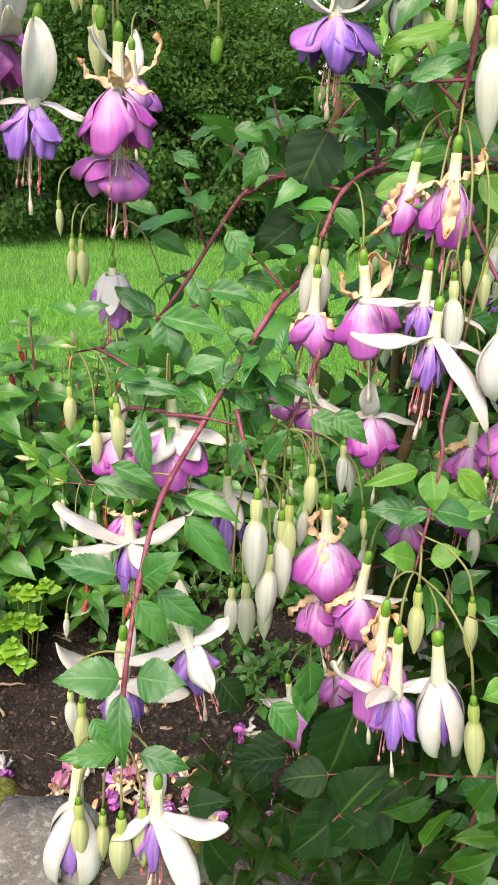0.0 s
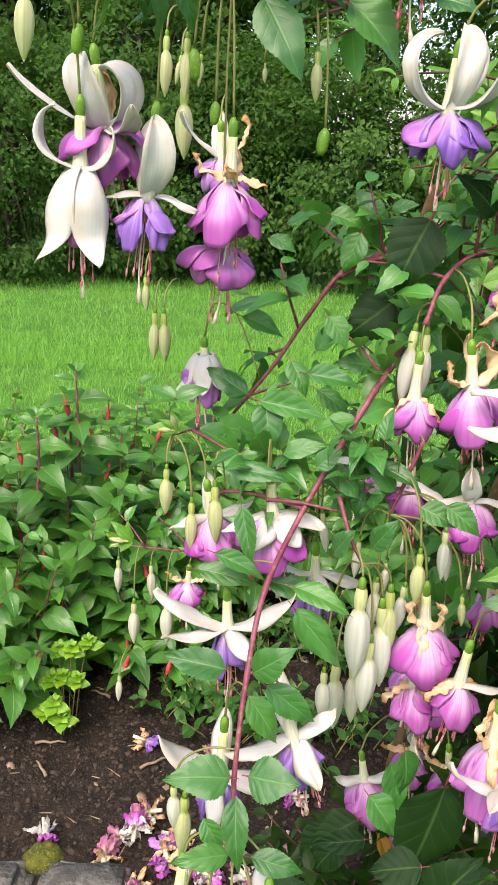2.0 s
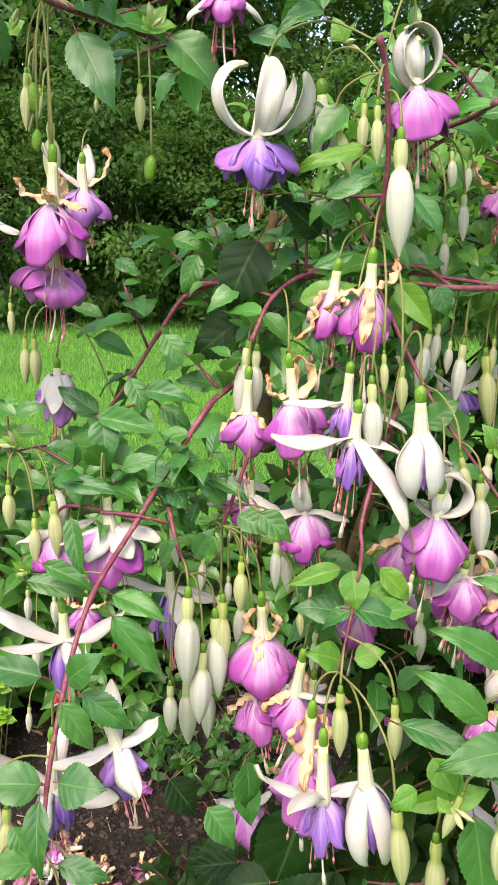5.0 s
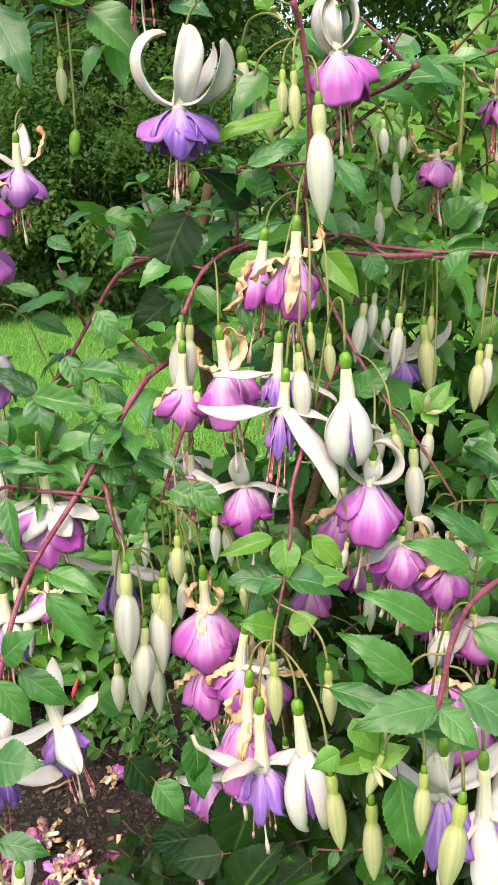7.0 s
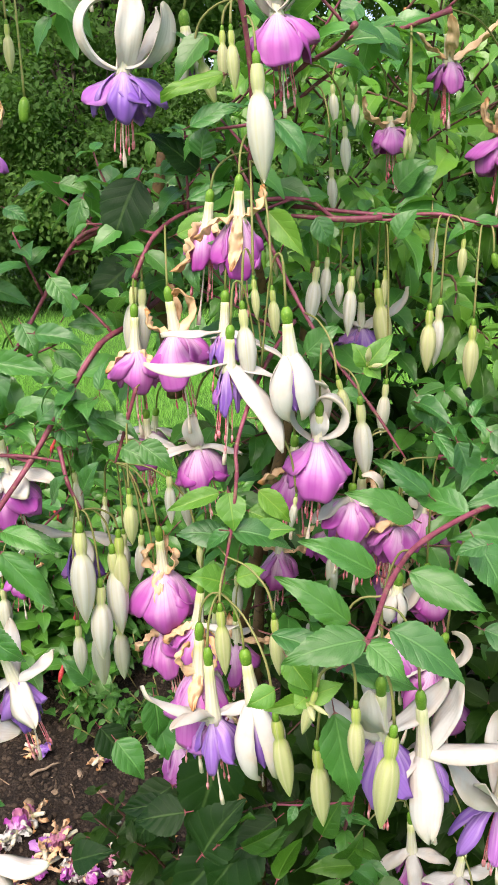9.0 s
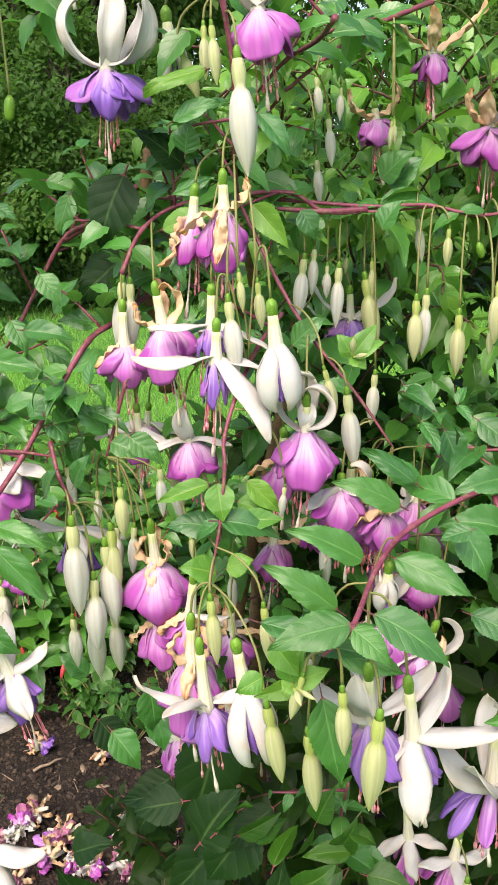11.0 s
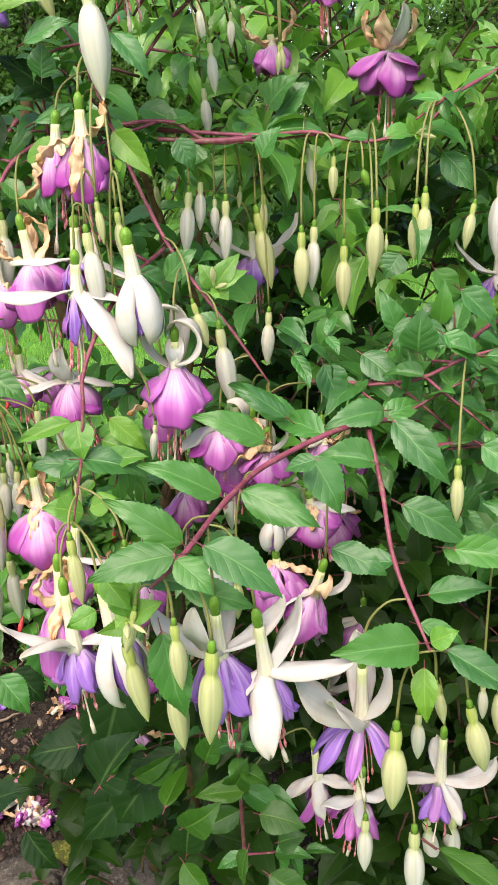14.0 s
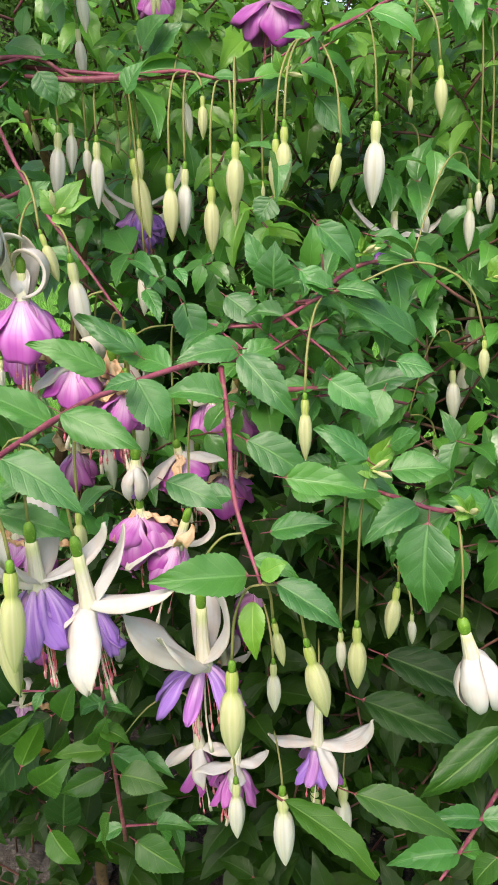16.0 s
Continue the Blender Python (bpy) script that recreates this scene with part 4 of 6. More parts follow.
def flower(age, top, tip, width, seed, sep=(), j=0.5, flare=1.0, fingers=0):
    """A hanging flower from its ovary's top to the skirt's hem; sep: azimuth, first and last angle, length, wilted."""
    HANGING.append((Vector(top), Vector(tip)))
    rg = random.Random(seed * 7 + 1)
    d = Vector(tip) - Vector(top)
    L = d.length
    m = Matrix.Translation(top) @ axes(d, 0)
    # keep local x to the world's right, so that azimuths mean the same for all flowers
    x = Vector((1, 0, 0)) - d.normalized() * d.normalized().x
    x.normalize()
    z = -d.normalized()
    y = z.cross(x)
    m = Matrix((x, y, z)).transposed().to_4x4()
    m.translation = top
    ov = min(0.012, L * 0.16)
    zj = -L * j
    k = 9
    zz = np.linspace(-ov * 0.9, zj - 0.002, k)
    rad = np.array((0.0027, 0.0029, 0.003, 0.0031, 0.0033, 0.0036, 0.004, 0.0046, 0.005)) * (0.8 + 0.3 * min(1, L / 0.07))
    words = {"fresh": "fresh flower with white sepals and violet petals", "mid": "flower with white sepals and purple petals", "old": "older flower with magenta petals and curling sepals"}[age]
    ob = part("flower", mesh("flower", *tube([(0, 1e-5 * i, q) for i, q in enumerate(zz)], rad, 10)), TUBE, shrub, words, HOME @ m)
    part("ovary", ovary_mesh(ov, 0.0029), OVARY, ob, "green ovary")
    skirt = L * (1 - j)
    half = width / 2
    turn, shut = rg.uniform(-22, 22), rg.uniform(0.74, 0.98)
    # broad petals wrap round one another, narrower ones in fresh flowers; the front one is the longest
    ring = ((270, 0.9), (198, 0.86), (342, 0.88), (126, 0.8), (54, 0.8)) if age == "fresh" else ((270, 0.9), (180, 0.8), (0, 0.82), (90, 0.78))
    if fingers:
        ring = ()
        for i in range(fingers):
            hem = rg.uniform(4, 48)
            a0, ln = bowl(half * rg.uniform(0.7, 1.0), skirt * rg.uniform(0.78, 1.0), hem)
            piece = strip(ln, rg.uniform(0.009, 0.012), a0, hem, turn + 360 * (i + rg.uniform(-0.2, 0.2)) / fingers, (0, 0, zj + 0.001), rg, 12, 7, -0.3, 0.001, 1.0)
            part("petal", mesh("petal", *piece), PETAL["mid" if age == "fresh" and i % 3 == 0 else age], ob)
    for i, (az, size) in enumerate(ring):
        part("petal", mesh("petal", *cup(az + turn + rg.uniform(-9, 9), rg.uniform(0.5, 0.68) if age == "fresh" else rg.uniform(0.86, 1.1), half * size * rg.uniform(0.96, 1.05), skirt * (1.0 if i == 0 else rg.uniform(0.82, 0.96)), zj, rg, shut * rg.uniform(0.94, 1.06))), PETAL[age], ob)
    # shorter petals flare out on both sides, and now and then in front
    wings = [] if fingers else [rg.uniform(-24, 4), 180 + rg.uniform(-4, 24)]
    if wings and rg.random() < 0.45:
        wings.append(rg.choice((226, 314)) + rg.uniform(-8, 8))
    for i, az in enumerate(wings):
        hem = rg.uniform(4, 46) * flare
        a0, ln = bowl(half * flare * rg.uniform(0.82, 1.04), skirt * rg.uniform(0.5, 0.82) / flare, hem)
        part("petal", mesh("petal", *strip(ln, min(ln * 0.95, width * rg.uniform(0.52, 0.68)), a0, hem, az, (0, 0, zj + 0.001), rg, 14, 9, -0.24, 0.0026, 1.0, face=rg.uniform(-0.35, 0.35))), PETAL["mid" if age == "fresh" and i % 2 else age], ob)
    for az, a0, a1, ln, wilted, *wide in sep:
        w = 0.0163 * min(1.15, max(0.75, ln / 0.048)) * rg.uniform(0.94, 1.1) * (wide[0] if wide else 1)
        if a0 <= 50 and not wilted:
            piece = drape(az, ln * 0.95, w, half * 0.98, max(skirt, ln * 0.8), zj, rg, 0.002 + 0.0003 * max(0, a1))
        elif wilted and a0 <= 45:
            piece = drape(az, ln * 0.8, w * 0.6, half * 1.06, max(skirt, ln * 0.8), zj, rg, 0.006 + 0.0002 * max(0, a1), 0.009)
        elif wilted:
            piece = strip(ln * 0.84, w * 0.9, max(a0, 66), a1, az, (0, 0, zj + 0.003), rg, 22, 9, -0.12, 0.0048)
        else:
            flank = abs(math.cos(radians(az)))
            face = wide[1] if len(wide) > 1 else math.copysign(0.2 * flank, -math.cos(radians(az))) * rg.uniform(0.3, 1.3)
            piece = strip(ln, w, a0, a1, az, (0, 0, zj + 0.003), rg, 22, 7, -0.16, 0.0014, face=face)
        part("sepal", mesh("sepal", *piece), SEPAL_OLD if wilted else SEPAL, ob, "wilted tan sepal" if wilted else "")
    for i in range(7):
        a, ln = rg.uniform(0, 6.28), skirt + rg.uniform(0.006, 0.018)
        e = (math.cos(a) * 0.007, math.sin(a) * 0.007, zj - ln)
        thread = tube(smooth_line([(math.cos(a) * 0.002, math.sin(a) * 0.002, zj), (e[0] * 0.8, e[1] * 0.8, zj - ln * 0.6), e], 3), 0.00036, 4)
        anther = tube([(e[0], e[1], e[2] + 0.001), (e[0], e[1] + 1e-5, e[2] - 0.001), (e[0], e[1], e[2] - 0.004)], np.array((0.0004, 0.0009, 0.0005)), 6)
        part("stamen", mesh("stamen", *merged((thread, anther))), FILAMENT, ob, "red stamen")
    ln = skirt + rg.uniform(0.022, 0.036)
    sway = rg.uniform(-0.004, 0.004)
    line = smooth_line([(0, 0, zj), (0, 0, zj - ln * 0.6), (sway, 0, zj - ln)], 4)
    rr = np.full(len(line), 0.0006)
    rr[-2:] = 0.0014
    part("pistil", mesh("pistil", *tube(line, rr, 5)), PISTIL, ob, "long pale pistil")
    hanger(top, ob, m, rg)
    return ob


def seed_pod(top, tip, seed):
    rg = random.Random(seed)
    d = Vector(tip) - Vector(top)
    m = Matrix.Translation(top) @ axes(d, 0)
    z = np.linspace(0, -d.length, 9)
    r = d.length * np.array((0.06, 0.17, 0.22, 0.24, 0.24, 0.23, 0.21, 0.18, 0.08))
    ob = part("seed_pod", mesh("seed_pod", *tube([(0, 1e-5 * i, q) for i, q in enumerate(z)], r, 10)), OVARY, shrub, "small green seed pod", HOME @ m)
    hanger(top, ob, m, rg)


def opening_bud(top, tip, width, seed):
    """A bud whose white sepals part to show the violet petals."""
    rg = random.Random(seed)
    d = Vector(tip) - Vector(top)
    L = d.length
    x = (Vector((1, 0, 0)) - d.normalized() * d.normalized().x).normalized()
    z = -d.normalized()
    m = Matrix((x, z.cross(x), z)).transposed().to_4x4()
    m.translation = top
    ov, zj = 0.010, -L * 0.40
    zz = np.linspace(-ov * 0.9, zj - 0.002, 8)
    ob = part("flower", mesh("flower", *tube([(0, 1e-5 * i, q) for i, q in enumerate(zz)], np.linspace(0.003, 0.0052, 8), 10)), TUBE, shrub, "half-open flower, white sepals showing a violet gap", HOME @ m)
    part("ovary", ovary_mesh(ov, 0.0036), OVARY, ob, "green ovary")
    body = L * 0.6
    for i in range(4):
        az = -45 + 90 * i + rg.uniform(-8, 8)
        part("sepal", mesh("sepal", *strip(body * 1.1, width * 0.68, 44, -40, az, (0, 0, zj + 0.003), rg, 16, 7, -0.3, 0.0004)), SEPAL, ob)
    for i in range(4):
        part("petal", mesh("petal", *strip(body * 0.78, width * 0.5, 36, -30, 90 * i, (0, 0, zj), rg, 8, 5, -0.3, 0.001, 1.0)), PETAL["fresh"], ob)
    hanger(top, ob, m, rg)


branch(.0027, (0.103, 0.720, 0.859), (0.079, 0.660, 0.810), (0.049, 0.580, 0.786), (0.031, 0.535, 0.777), (0.009, 0.515, 0.744), (-0.013, 0.497, 0.708), (-0.036, 0.454, 0.673), (-0.045, 0.418, 0.637), (-0.050, 0.385, 0.590), (-0.049, 0.370, 0.556))
branch(.0022, (0.062, 0.620, 0.877), (0.043, 0.610, 0.856), (0.011, 0.600, 0.845), (-0.013, 0.600, 0.812), (-0.034, 0.600, 0.778), (-0.054, 0.600, 0.751), (-0.079, 0.600, 0.719))
branch(.0028, (-0.149, 0.460, 1.007), (-0.111, 0.470, 1.020), (-0.079, 0.500, 1.022), (-0.063, 0.540, 1.020), (-0.040, 0.560, 1.016), (-0.009, 0.580, 1.010), (0.042, 0.620, 1.010))
branch(.0017, (0.165, 0.550, 0.788), (0.146, 0.490, 0.776), (0.132, 0.450, 0.756), (0.124, 0.430, 0.735), (0.124, 0.420, 0.722), (0.120, 0.415, 0.690), (0.113, 0.405, 0.656))
branch(.0023, (0.425, 0.560, 0.615), (0.341, 0.500, 0.667), (0.285, 0.445, 0.692), (0.229, 0.400, 0.689), (0.203, 0.360, 0.685), (0.182, 0.305, 0.682), (0.168, 0.300, 0.671))
branch(.0019, (0.287, 0.440, 0.689), (0.290, 0.410, 0.663), (0.291, 0.375, 0.635), (0.302, 0.335, 0.605))
branch(.002, (0.132, 0.580, 0.846), (0.124, 0.600, 0.869), (0.168, 0.590, 0.864), (0.231, 0.585, 0.857), (0.269, 0.570, 0.857), (0.306, 0.560, 0.849), (0.346, 0.570, 0.856))
branch(.0018, (0.258, 0.500, 0.703), (0.309, 0.490, 0.702), (0.327, 0.470, 0.711), (0.346, 0.460, 0.723), (0.367, 0.450, 0.732))
branch(.0016, (0.136, 0.560, 0.869), (0.163, 0.520, 0.811), (0.183, 0.500, 0.778), (0.210, 0.480, 0.743), (0.230, 0.470, 0.713))
branch(.0024, (0.281, 0.620, 0.994), (0.238, 0.640, 0.981), (0.216, 0.650, 0.969), (0.176, 0.660, 0.941), (0.146, 0.660, 0.907))
branch(.0022, (0.126, 0.500, 0.999), (0.133, 0.510, 0.978), (0.138, 0.520, 0.933), (0.136, 0.530, 0.894), (0.138, 0.550, 0.870))
branch(.0022, (0.090, 0.600, 0.856), (0.139, 0.580, 0.868), (0.176, 0.580, 0.868), (0.204, 0.580, 0.854), (0.275, 0.580, 0.855))
branch(.0020, (0.058, 0.530, 0.822), (0.072, 0.550, 0.849), (0.098, 0.570, 0.864), (0.141, 0.580, 0.868))
branch(.0026, (0.008, 0.600, 0.841), (0.036, 0.610, 0.856), (0.056, 0.620, 0.871), (0.076, 0.640, 0.866))
branch(.0016, (-0.038, 0.500, 0.711), (-0.017, 0.497, 0.711), (0.008, 0.490, 0.709))
branch(.0018, (-0.013, 0.497, 0.707), (-0.039, 0.510, 0.709), (-0.065, 0.520, 0.707), (-0.076, 0.520, 0.698))
branch(.0018, (0.008, 0.490, 0.719), (0.015, 0.475, 0.699), (0.023, 0.470, 0.683))
branch(.0016, (0.059, 0.500, 0.755), (0.049, 0.500, 0.724), (0.042, 0.500, 0.704))
branch(.0070, (0.071, 0.660, 0.710), (0.065, 0.640, 0.790), (0.063, 0.630, 0.842), (0.072, 0.620, 0.903))
branch(.0065, (0.131, 0.660, 0.000), (0.136, 0.670, 0.300), (0.137, 0.710, 0.443), (0.150, 0.750, 0.604), (0.150, 0.750, 0.760), (0.138, 0.700, 0.842))
branch(.0070, (0.084, 0.680, 0.094), (0.099, 0.680, 0.352), (0.135, 0.680, 0.540), (0.172, 0.670, 0.703), (0.188, 0.650, 0.819))
branch(.0020, (0.192, 0.500, 0.285), (0.194, 0.470, 0.409), (0.198, 0.440, 0.481))
branch(.0018, (0.441, 0.400, 0.613), (0.405, 0.380, 0.619), (0.380, 0.390, 0.624), (0.353, 0.420, 0.624))
branch(.0018, (0.343, 0.470, 0.721), (0.378, 0.500, 0.736), (0.415, 0.520, 0.735))
branch(.0018, (0.455, 0.400, 0.408), (0.423, 0.360, 0.409), (0.401, 0.340, 0.401))
branch(.0020, (0.324, 0.460, 0.668), (0.361, 0.480, 0.661), (0.410, 0.500, 0.643))
branch(.0018, (0.520, 0.660, 0.880), (0.470, 0.620, 0.902), (0.420, 0.590, 0.900), (0.385, 0.570, 0.885), (0.352, 0.560, 0.872))
branch(.0016, (-0.070, 0.800, 0.552), (-0.118, 0.830, 0.504), (-0.163, 0.860, 0.488), (-0.211, 0.900, 0.471))
branch(.0014, (-0.064, 0.600, 0.735), (-0.076, 0.580, 0.733), (-0.089, 0.550, 0.740), (-0.102, 0.530, 0.742))
branch(.0022, (0.200, 0.520, 0.969), (0.193, 0.560, 0.963), (0.173, 0.580, 0.954), (0.154, 0.600, 0.937))
branch(.0028, (0.229, 0.580, 0.855), (0.197, 0.580, 0.855), (0.165, 0.580, 0.858))
flower("old", (-0.065, 0.522, 0.940), (-0.068, 0.522, 0.868), 0.045, 1, sep=((185, 95, 150,.030, 1),(340, 95, 60,.026, 1),(80, 100, 200,.03, 1),(265, 95, 140,.02, 1)), j=.5)
flower("old", (-0.071, 0.538, 0.902), (-0.072, 0.538, 0.839), 0.044, 2, sep=((200, 60, 40,.02, 1),(20, 70, 60,.02, 1)), j=.6)
flower("mid", (-0.084, 0.694, 0.944), (-0.084, 0.694, 0.885), 0.035, 3, sep=((190, 125, 150,.045, 0),(10, 110, 200,.048, 1,.7),(90, 120, 170,.045, 0)), j=.5)
flower("fresh", (0.062, 0.530, 0.985), (0.057, 0.530, 0.915), 0.043, 4, sep=((192, 92, 268,.062, 0,.75,-.35),(292, 136, 236,.052, 0,.92,.25),(40, 128, 172,.046, 0,.8),(346, 98, 205,.052, 0,.85,.35)), j=.56, flare=1.15)
flower("old", (0.151, 0.530, 1.006), (0.157, 0.530, 0.945), 0.039, 5, sep=((200, 130, 300,.05, 0),(340, 120, 290,.05, 0),(80, 130, 200,.04, 0),(265, 140, 250,.035, 0)), j=.5)
opening_bud((0.097, 0.540, 0.982), (0.101, 0.540, 0.933), 0.017, 6)
flower("old", (0.036, 0.560, 1.050), (0.036, 0.560, 1.013), 0.028, 7, sep=((200, 60, 40,.03, 0),(20, 60, 50,.03, 0)), j=.5)
flower("old", (0.111, 0.512, 0.877), (0.105, 0.512, 0.826), 0.021, 8, sep=((200, 40, 10,.04, 1),(330, 60, 20,.035, 1),(90, 70, 60,.03, 1)), j=.45)
flower("old", (0.129, 0.492, 0.885), (0.128, 0.492, 0.823), 0.028, 9, sep=((190, 80, 40,.035, 1),(340, 100, 200,.03, 1),(265, 40, 0,.04, 1)), j=.42)
flower("old", (0.082, 0.504, 0.819), (0.090, 0.504, 0.756), 0.039, 10, sep=((10, 105, 280,.045, 1,1.1),(195, 90, 200,.03, 1),(80, 130, 220,.04, 1)), j=.48)
flower("old", (0.057, 0.530, 0.805), (0.055, 0.530, 0.746), 0.034, 11, sep=((330, 50, 20,.03, 1),(200, 60, 30,.03, 1)), j=.55)
flower("fresh", (0.122, 0.460, 0.801), (0.119, 0.460, 0.746), 0.017, 12, sep=((192, 86, 97,.05, 0,.8),(322, 56, 24,.062, 0,.9),(12, 78, 66,.034, 0,.8),(100, 70, 60,.04, 0)), j=.48)
flower("fresh", (0.119, 0.486, 0.818), (0.117, 0.486, 0.771), 0.019, 13, sep=((195, 92, 84,.038, 0,.8),(340, 80, 60,.04, 0,.8),(100, 70, 60,.04, 0,.8)), j=.6)
opening_bud((0.154, 0.445, 0.813), (0.160, 0.445, 0.743), 0.025, 14)
flower("old", (0.175, 0.462, 0.753), (0.171, 0.462, 0.693), 0.040, 15, sep=((180, 110, 290,.055, 0),(350, 100, 320,.05, 0),(80, 130, 220,.04, 0),(265, 150, 250,.02, 0)), j=.42)
flower("old", (0.208, 0.500, 0.699), (0.204, 0.500, 0.631), 0.039, 16, sep=((300, 90, 300,.04, 1),(180, 70, 40,.03, 0),(30, 100, 240,.035, 1)), j=.45)
flower("old", (0.218, 0.490, 0.692), (0.222, 0.490, 0.635), 0.029, 17, sep=((300, 90, 300,.03, 1),(180, 70, 40,.03, 1)), j=.45)
flower("old", (0.094, 0.518, 0.731), (0.102, 0.518, 0.677), 0.035, 18, sep=((195, 95, 70,.035, 0),(265, 120, 230,.03, 0),(350, 80, 60,.03, 0)), j=.45)
flower("old", (0.060, 0.535, 0.731), (0.059, 0.535, 0.688), 0.029, 19, sep=((195, 95, 70,.03, 0),(330, 80, 60,.03, 0)), j=.5)
flower("old", (0.069, 0.492, 0.661), (0.073, 0.492, 0.588), 0.047, 20, sep=((190, 100, 260,.03, 1),(320, 90, 250,.03, 1),(80, 130, 200,.03, 1),(260, 50, 10,.03, 1)), j=.46)
flower("old", (0.066, 0.495, 0.603), (0.071, 0.495, 0.549), 0.033, 21, sep=((190, 60, 40,.03, 1),(320, 60, 40,.03, 1)), j=.45)
flower("old", (0.098, 0.475, 0.629), (0.090, 0.475, 0.565), 0.029, 22, sep=((340, 90, 120,.03, 0),(190, 60, 40,.03, 1)), j=.55)
flower("old", (0.100, 0.408, 0.635), (0.096, 0.408, 0.560), 0.036, 23, sep=((200, 100, 250,.035, 1),(340, 100, 280,.035, 1),(265, 60, 30,.03, 1),(80, 130, 200,.03, 1)), j=.45)
flower("fresh", (0.105, 0.392, 0.628), (0.108, 0.392, 0.551), 0.029, 24, sep=((194, 112, 142,.05, 0,.85,-.3),(240, 136, 84,.043, 0,.9,-.2),(20, 90, 110,.024, 0,.8),(90, 100, 120,.03, 0)), j=.62)
opening_bud((0.126, 0.389, 0.628), (0.138, 0.389, 0.541), 0.024, 25)
flower("fresh", (-0.061, 0.478, 0.658), (-0.059, 0.478, 0.595), 0.025, 26, sep=((195, 118, 135,.056, 0),(212, 92, 106,.046, 0),(350, 108, 138,.054, 0),(300, 80, 66,.03, 0)), j=.5)
flower("old", (-0.036, 0.505, 0.730), (-0.030, 0.505, 0.662), 0.043, 27, sep=((190, 80, 66,.034, 0,1.3),(245, 72, 50,.03, 0,1.4),(305, 72, 50,.03, 0,1.4),(350, 80, 66,.034, 0,1.2)), j=.5)
flower("old", (-0.079, 0.530, 0.711), (-0.071, 0.530, 0.653), 0.043, 28, sep=((190, 90, 60,.03, 0),(10, 90, 120,.03, 0),(100, 130, 160,.03, 0)), j=.5)
flower("fresh", (0.000, 0.560, 0.652), (0.002, 0.560, 0.581), 0.029, 29, sep=((190, 100, 130,.045, 0),(10, 80, 60,.04, 0),(280, 60, 40,.03, 0)), j=.4)
flower("fresh", (-0.058, 0.430, 0.596), (-0.062, 0.430, 0.517), 0.028, 30, sep=((195, 122, 140,.054, 0,1.25),(345, 90, 100,.045, 0,1.1),(265, 62, 30,.034, 0,1.1),(90, 120, 140,.04, 0)), j=.58)
flower("fresh", (-0.024, 0.420, 0.621), (-0.008, 0.420, 0.558), 0.023, 31, sep=((200, 85, 100,.042, 0,1.2),(10, 95, 125,.03, 0),(300, 60, 25,.034, 0,1.2),(100, 120, 140,.04, 0)), j=.5)
flower("old", (-0.150, 0.505, 0.949), (-0.153, 0.505, 0.865), 0.034, 32, sep=((188, 95, 240,.05, 0),(238, 40, 40,.056, 0,1.15),(301, 40, 40,.056, 0,1.15),(345, 95, 200,.034, 0,1.2)), j=.49)
flower("old", (-0.146, 0.525, 0.977), (-0.136, 0.525, 0.899), 0.042, 33, sep=((192, 118, 140,.062, 0,.8),(262, 112, 240,.052, 0,1.2,0),(342, 100, 300,.058, 0,1.0,.3),(306, 66, 150,.042, 0,1.1),(80, 140, 200,.04, 1)), j=.61, flare=1.35)
flower("fresh", (-0.108, 0.513, 0.947), (-0.119, 0.513, 0.862), 0.033, 34, sep=((296, 126, 222,.05, 0,1.2,.15),(200, 80, 70,.026, 0),(5, 85, 75,.03, 0,.8),(100, 150, 170,.045, 0,1.3)), j=.62, flare=1.15)
flower("mid", (-0.087, 0.595, 0.795), (-0.086, 0.595, 0.744), 0.028, 35, sep=((215, 45, 20,.026, 0,1.2),(325, 45, 20,.026, 0,1.2),(90, 82, 50,.022, 0,1.5),(270, 45, 10,.028, 0,1.2)), j=.3, flare=1.1)
flower("old", (0.056, 0.620, 0.417), (0.068, 0.620, 0.345), 0.047, 36, sep=((190, 90, 140,.03, 0),(350, 90, 140,.03, 0)), j=.45)
flower("fresh", (0.214, 0.333, 0.637), (0.221, 0.333, 0.568), 0.022, 37, sep=((25, 140, 150,.042, 0),(348, 92, 108,.05, 0),(258, 54, 8,.046, 0,1.0),(190, 68, 58,.03, 0)), j=.56)
flower("fresh", (0.194, 0.332, 0.646), (0.195, 0.332, 0.577), 0.033, 38, sep=((238, 128, 178,.046, 0,1.0),(190, 120, 165,.05, 0,1.1),(10, 105, 150,.045, 0),(90, 140, 170,.05, 0)), j=.5)
flower("fresh", (0.271, 0.362, 0.589), (0.270, 0.362, 0.513), 0.050, 39, sep=((205, 128, 140,.06, 0,1.4,.5),(235, 124, 145,.046, 0,1.4,.35),(345, 140, 235,.058, 0,1.15),(80, 140, 180,.05, 0)), j=.62, fingers=8)
flower("fresh", (0.346, 0.467, 0.446), (0.343, 0.467, 0.366), 0.038, 40, sep=((195, 95, 125,.04, 0),(300, 60, 20,.036, 0),(350, 85, 160,.048, 0),(80, 140, 170,.03, 0)), j=.62, fingers=8)
flower("old", (0.288, 0.476, 0.405), (0.279, 0.476, 0.340), 0.04, 41, sep=((195, 100, 70,.03, 0),(345, 110, 160,.03, 0),(265, 100, 60,.026, 0)), j=.5, fingers=8)
flower("old", (0.253, 0.510, 0.404), (0.259, 0.510, 0.325), 0.034, 42, sep=((195, 80, 50,.032, 0),(340, 85, 50,.032, 0),(265, 60, 20,.034, 0)), j=.5, fingers=6)
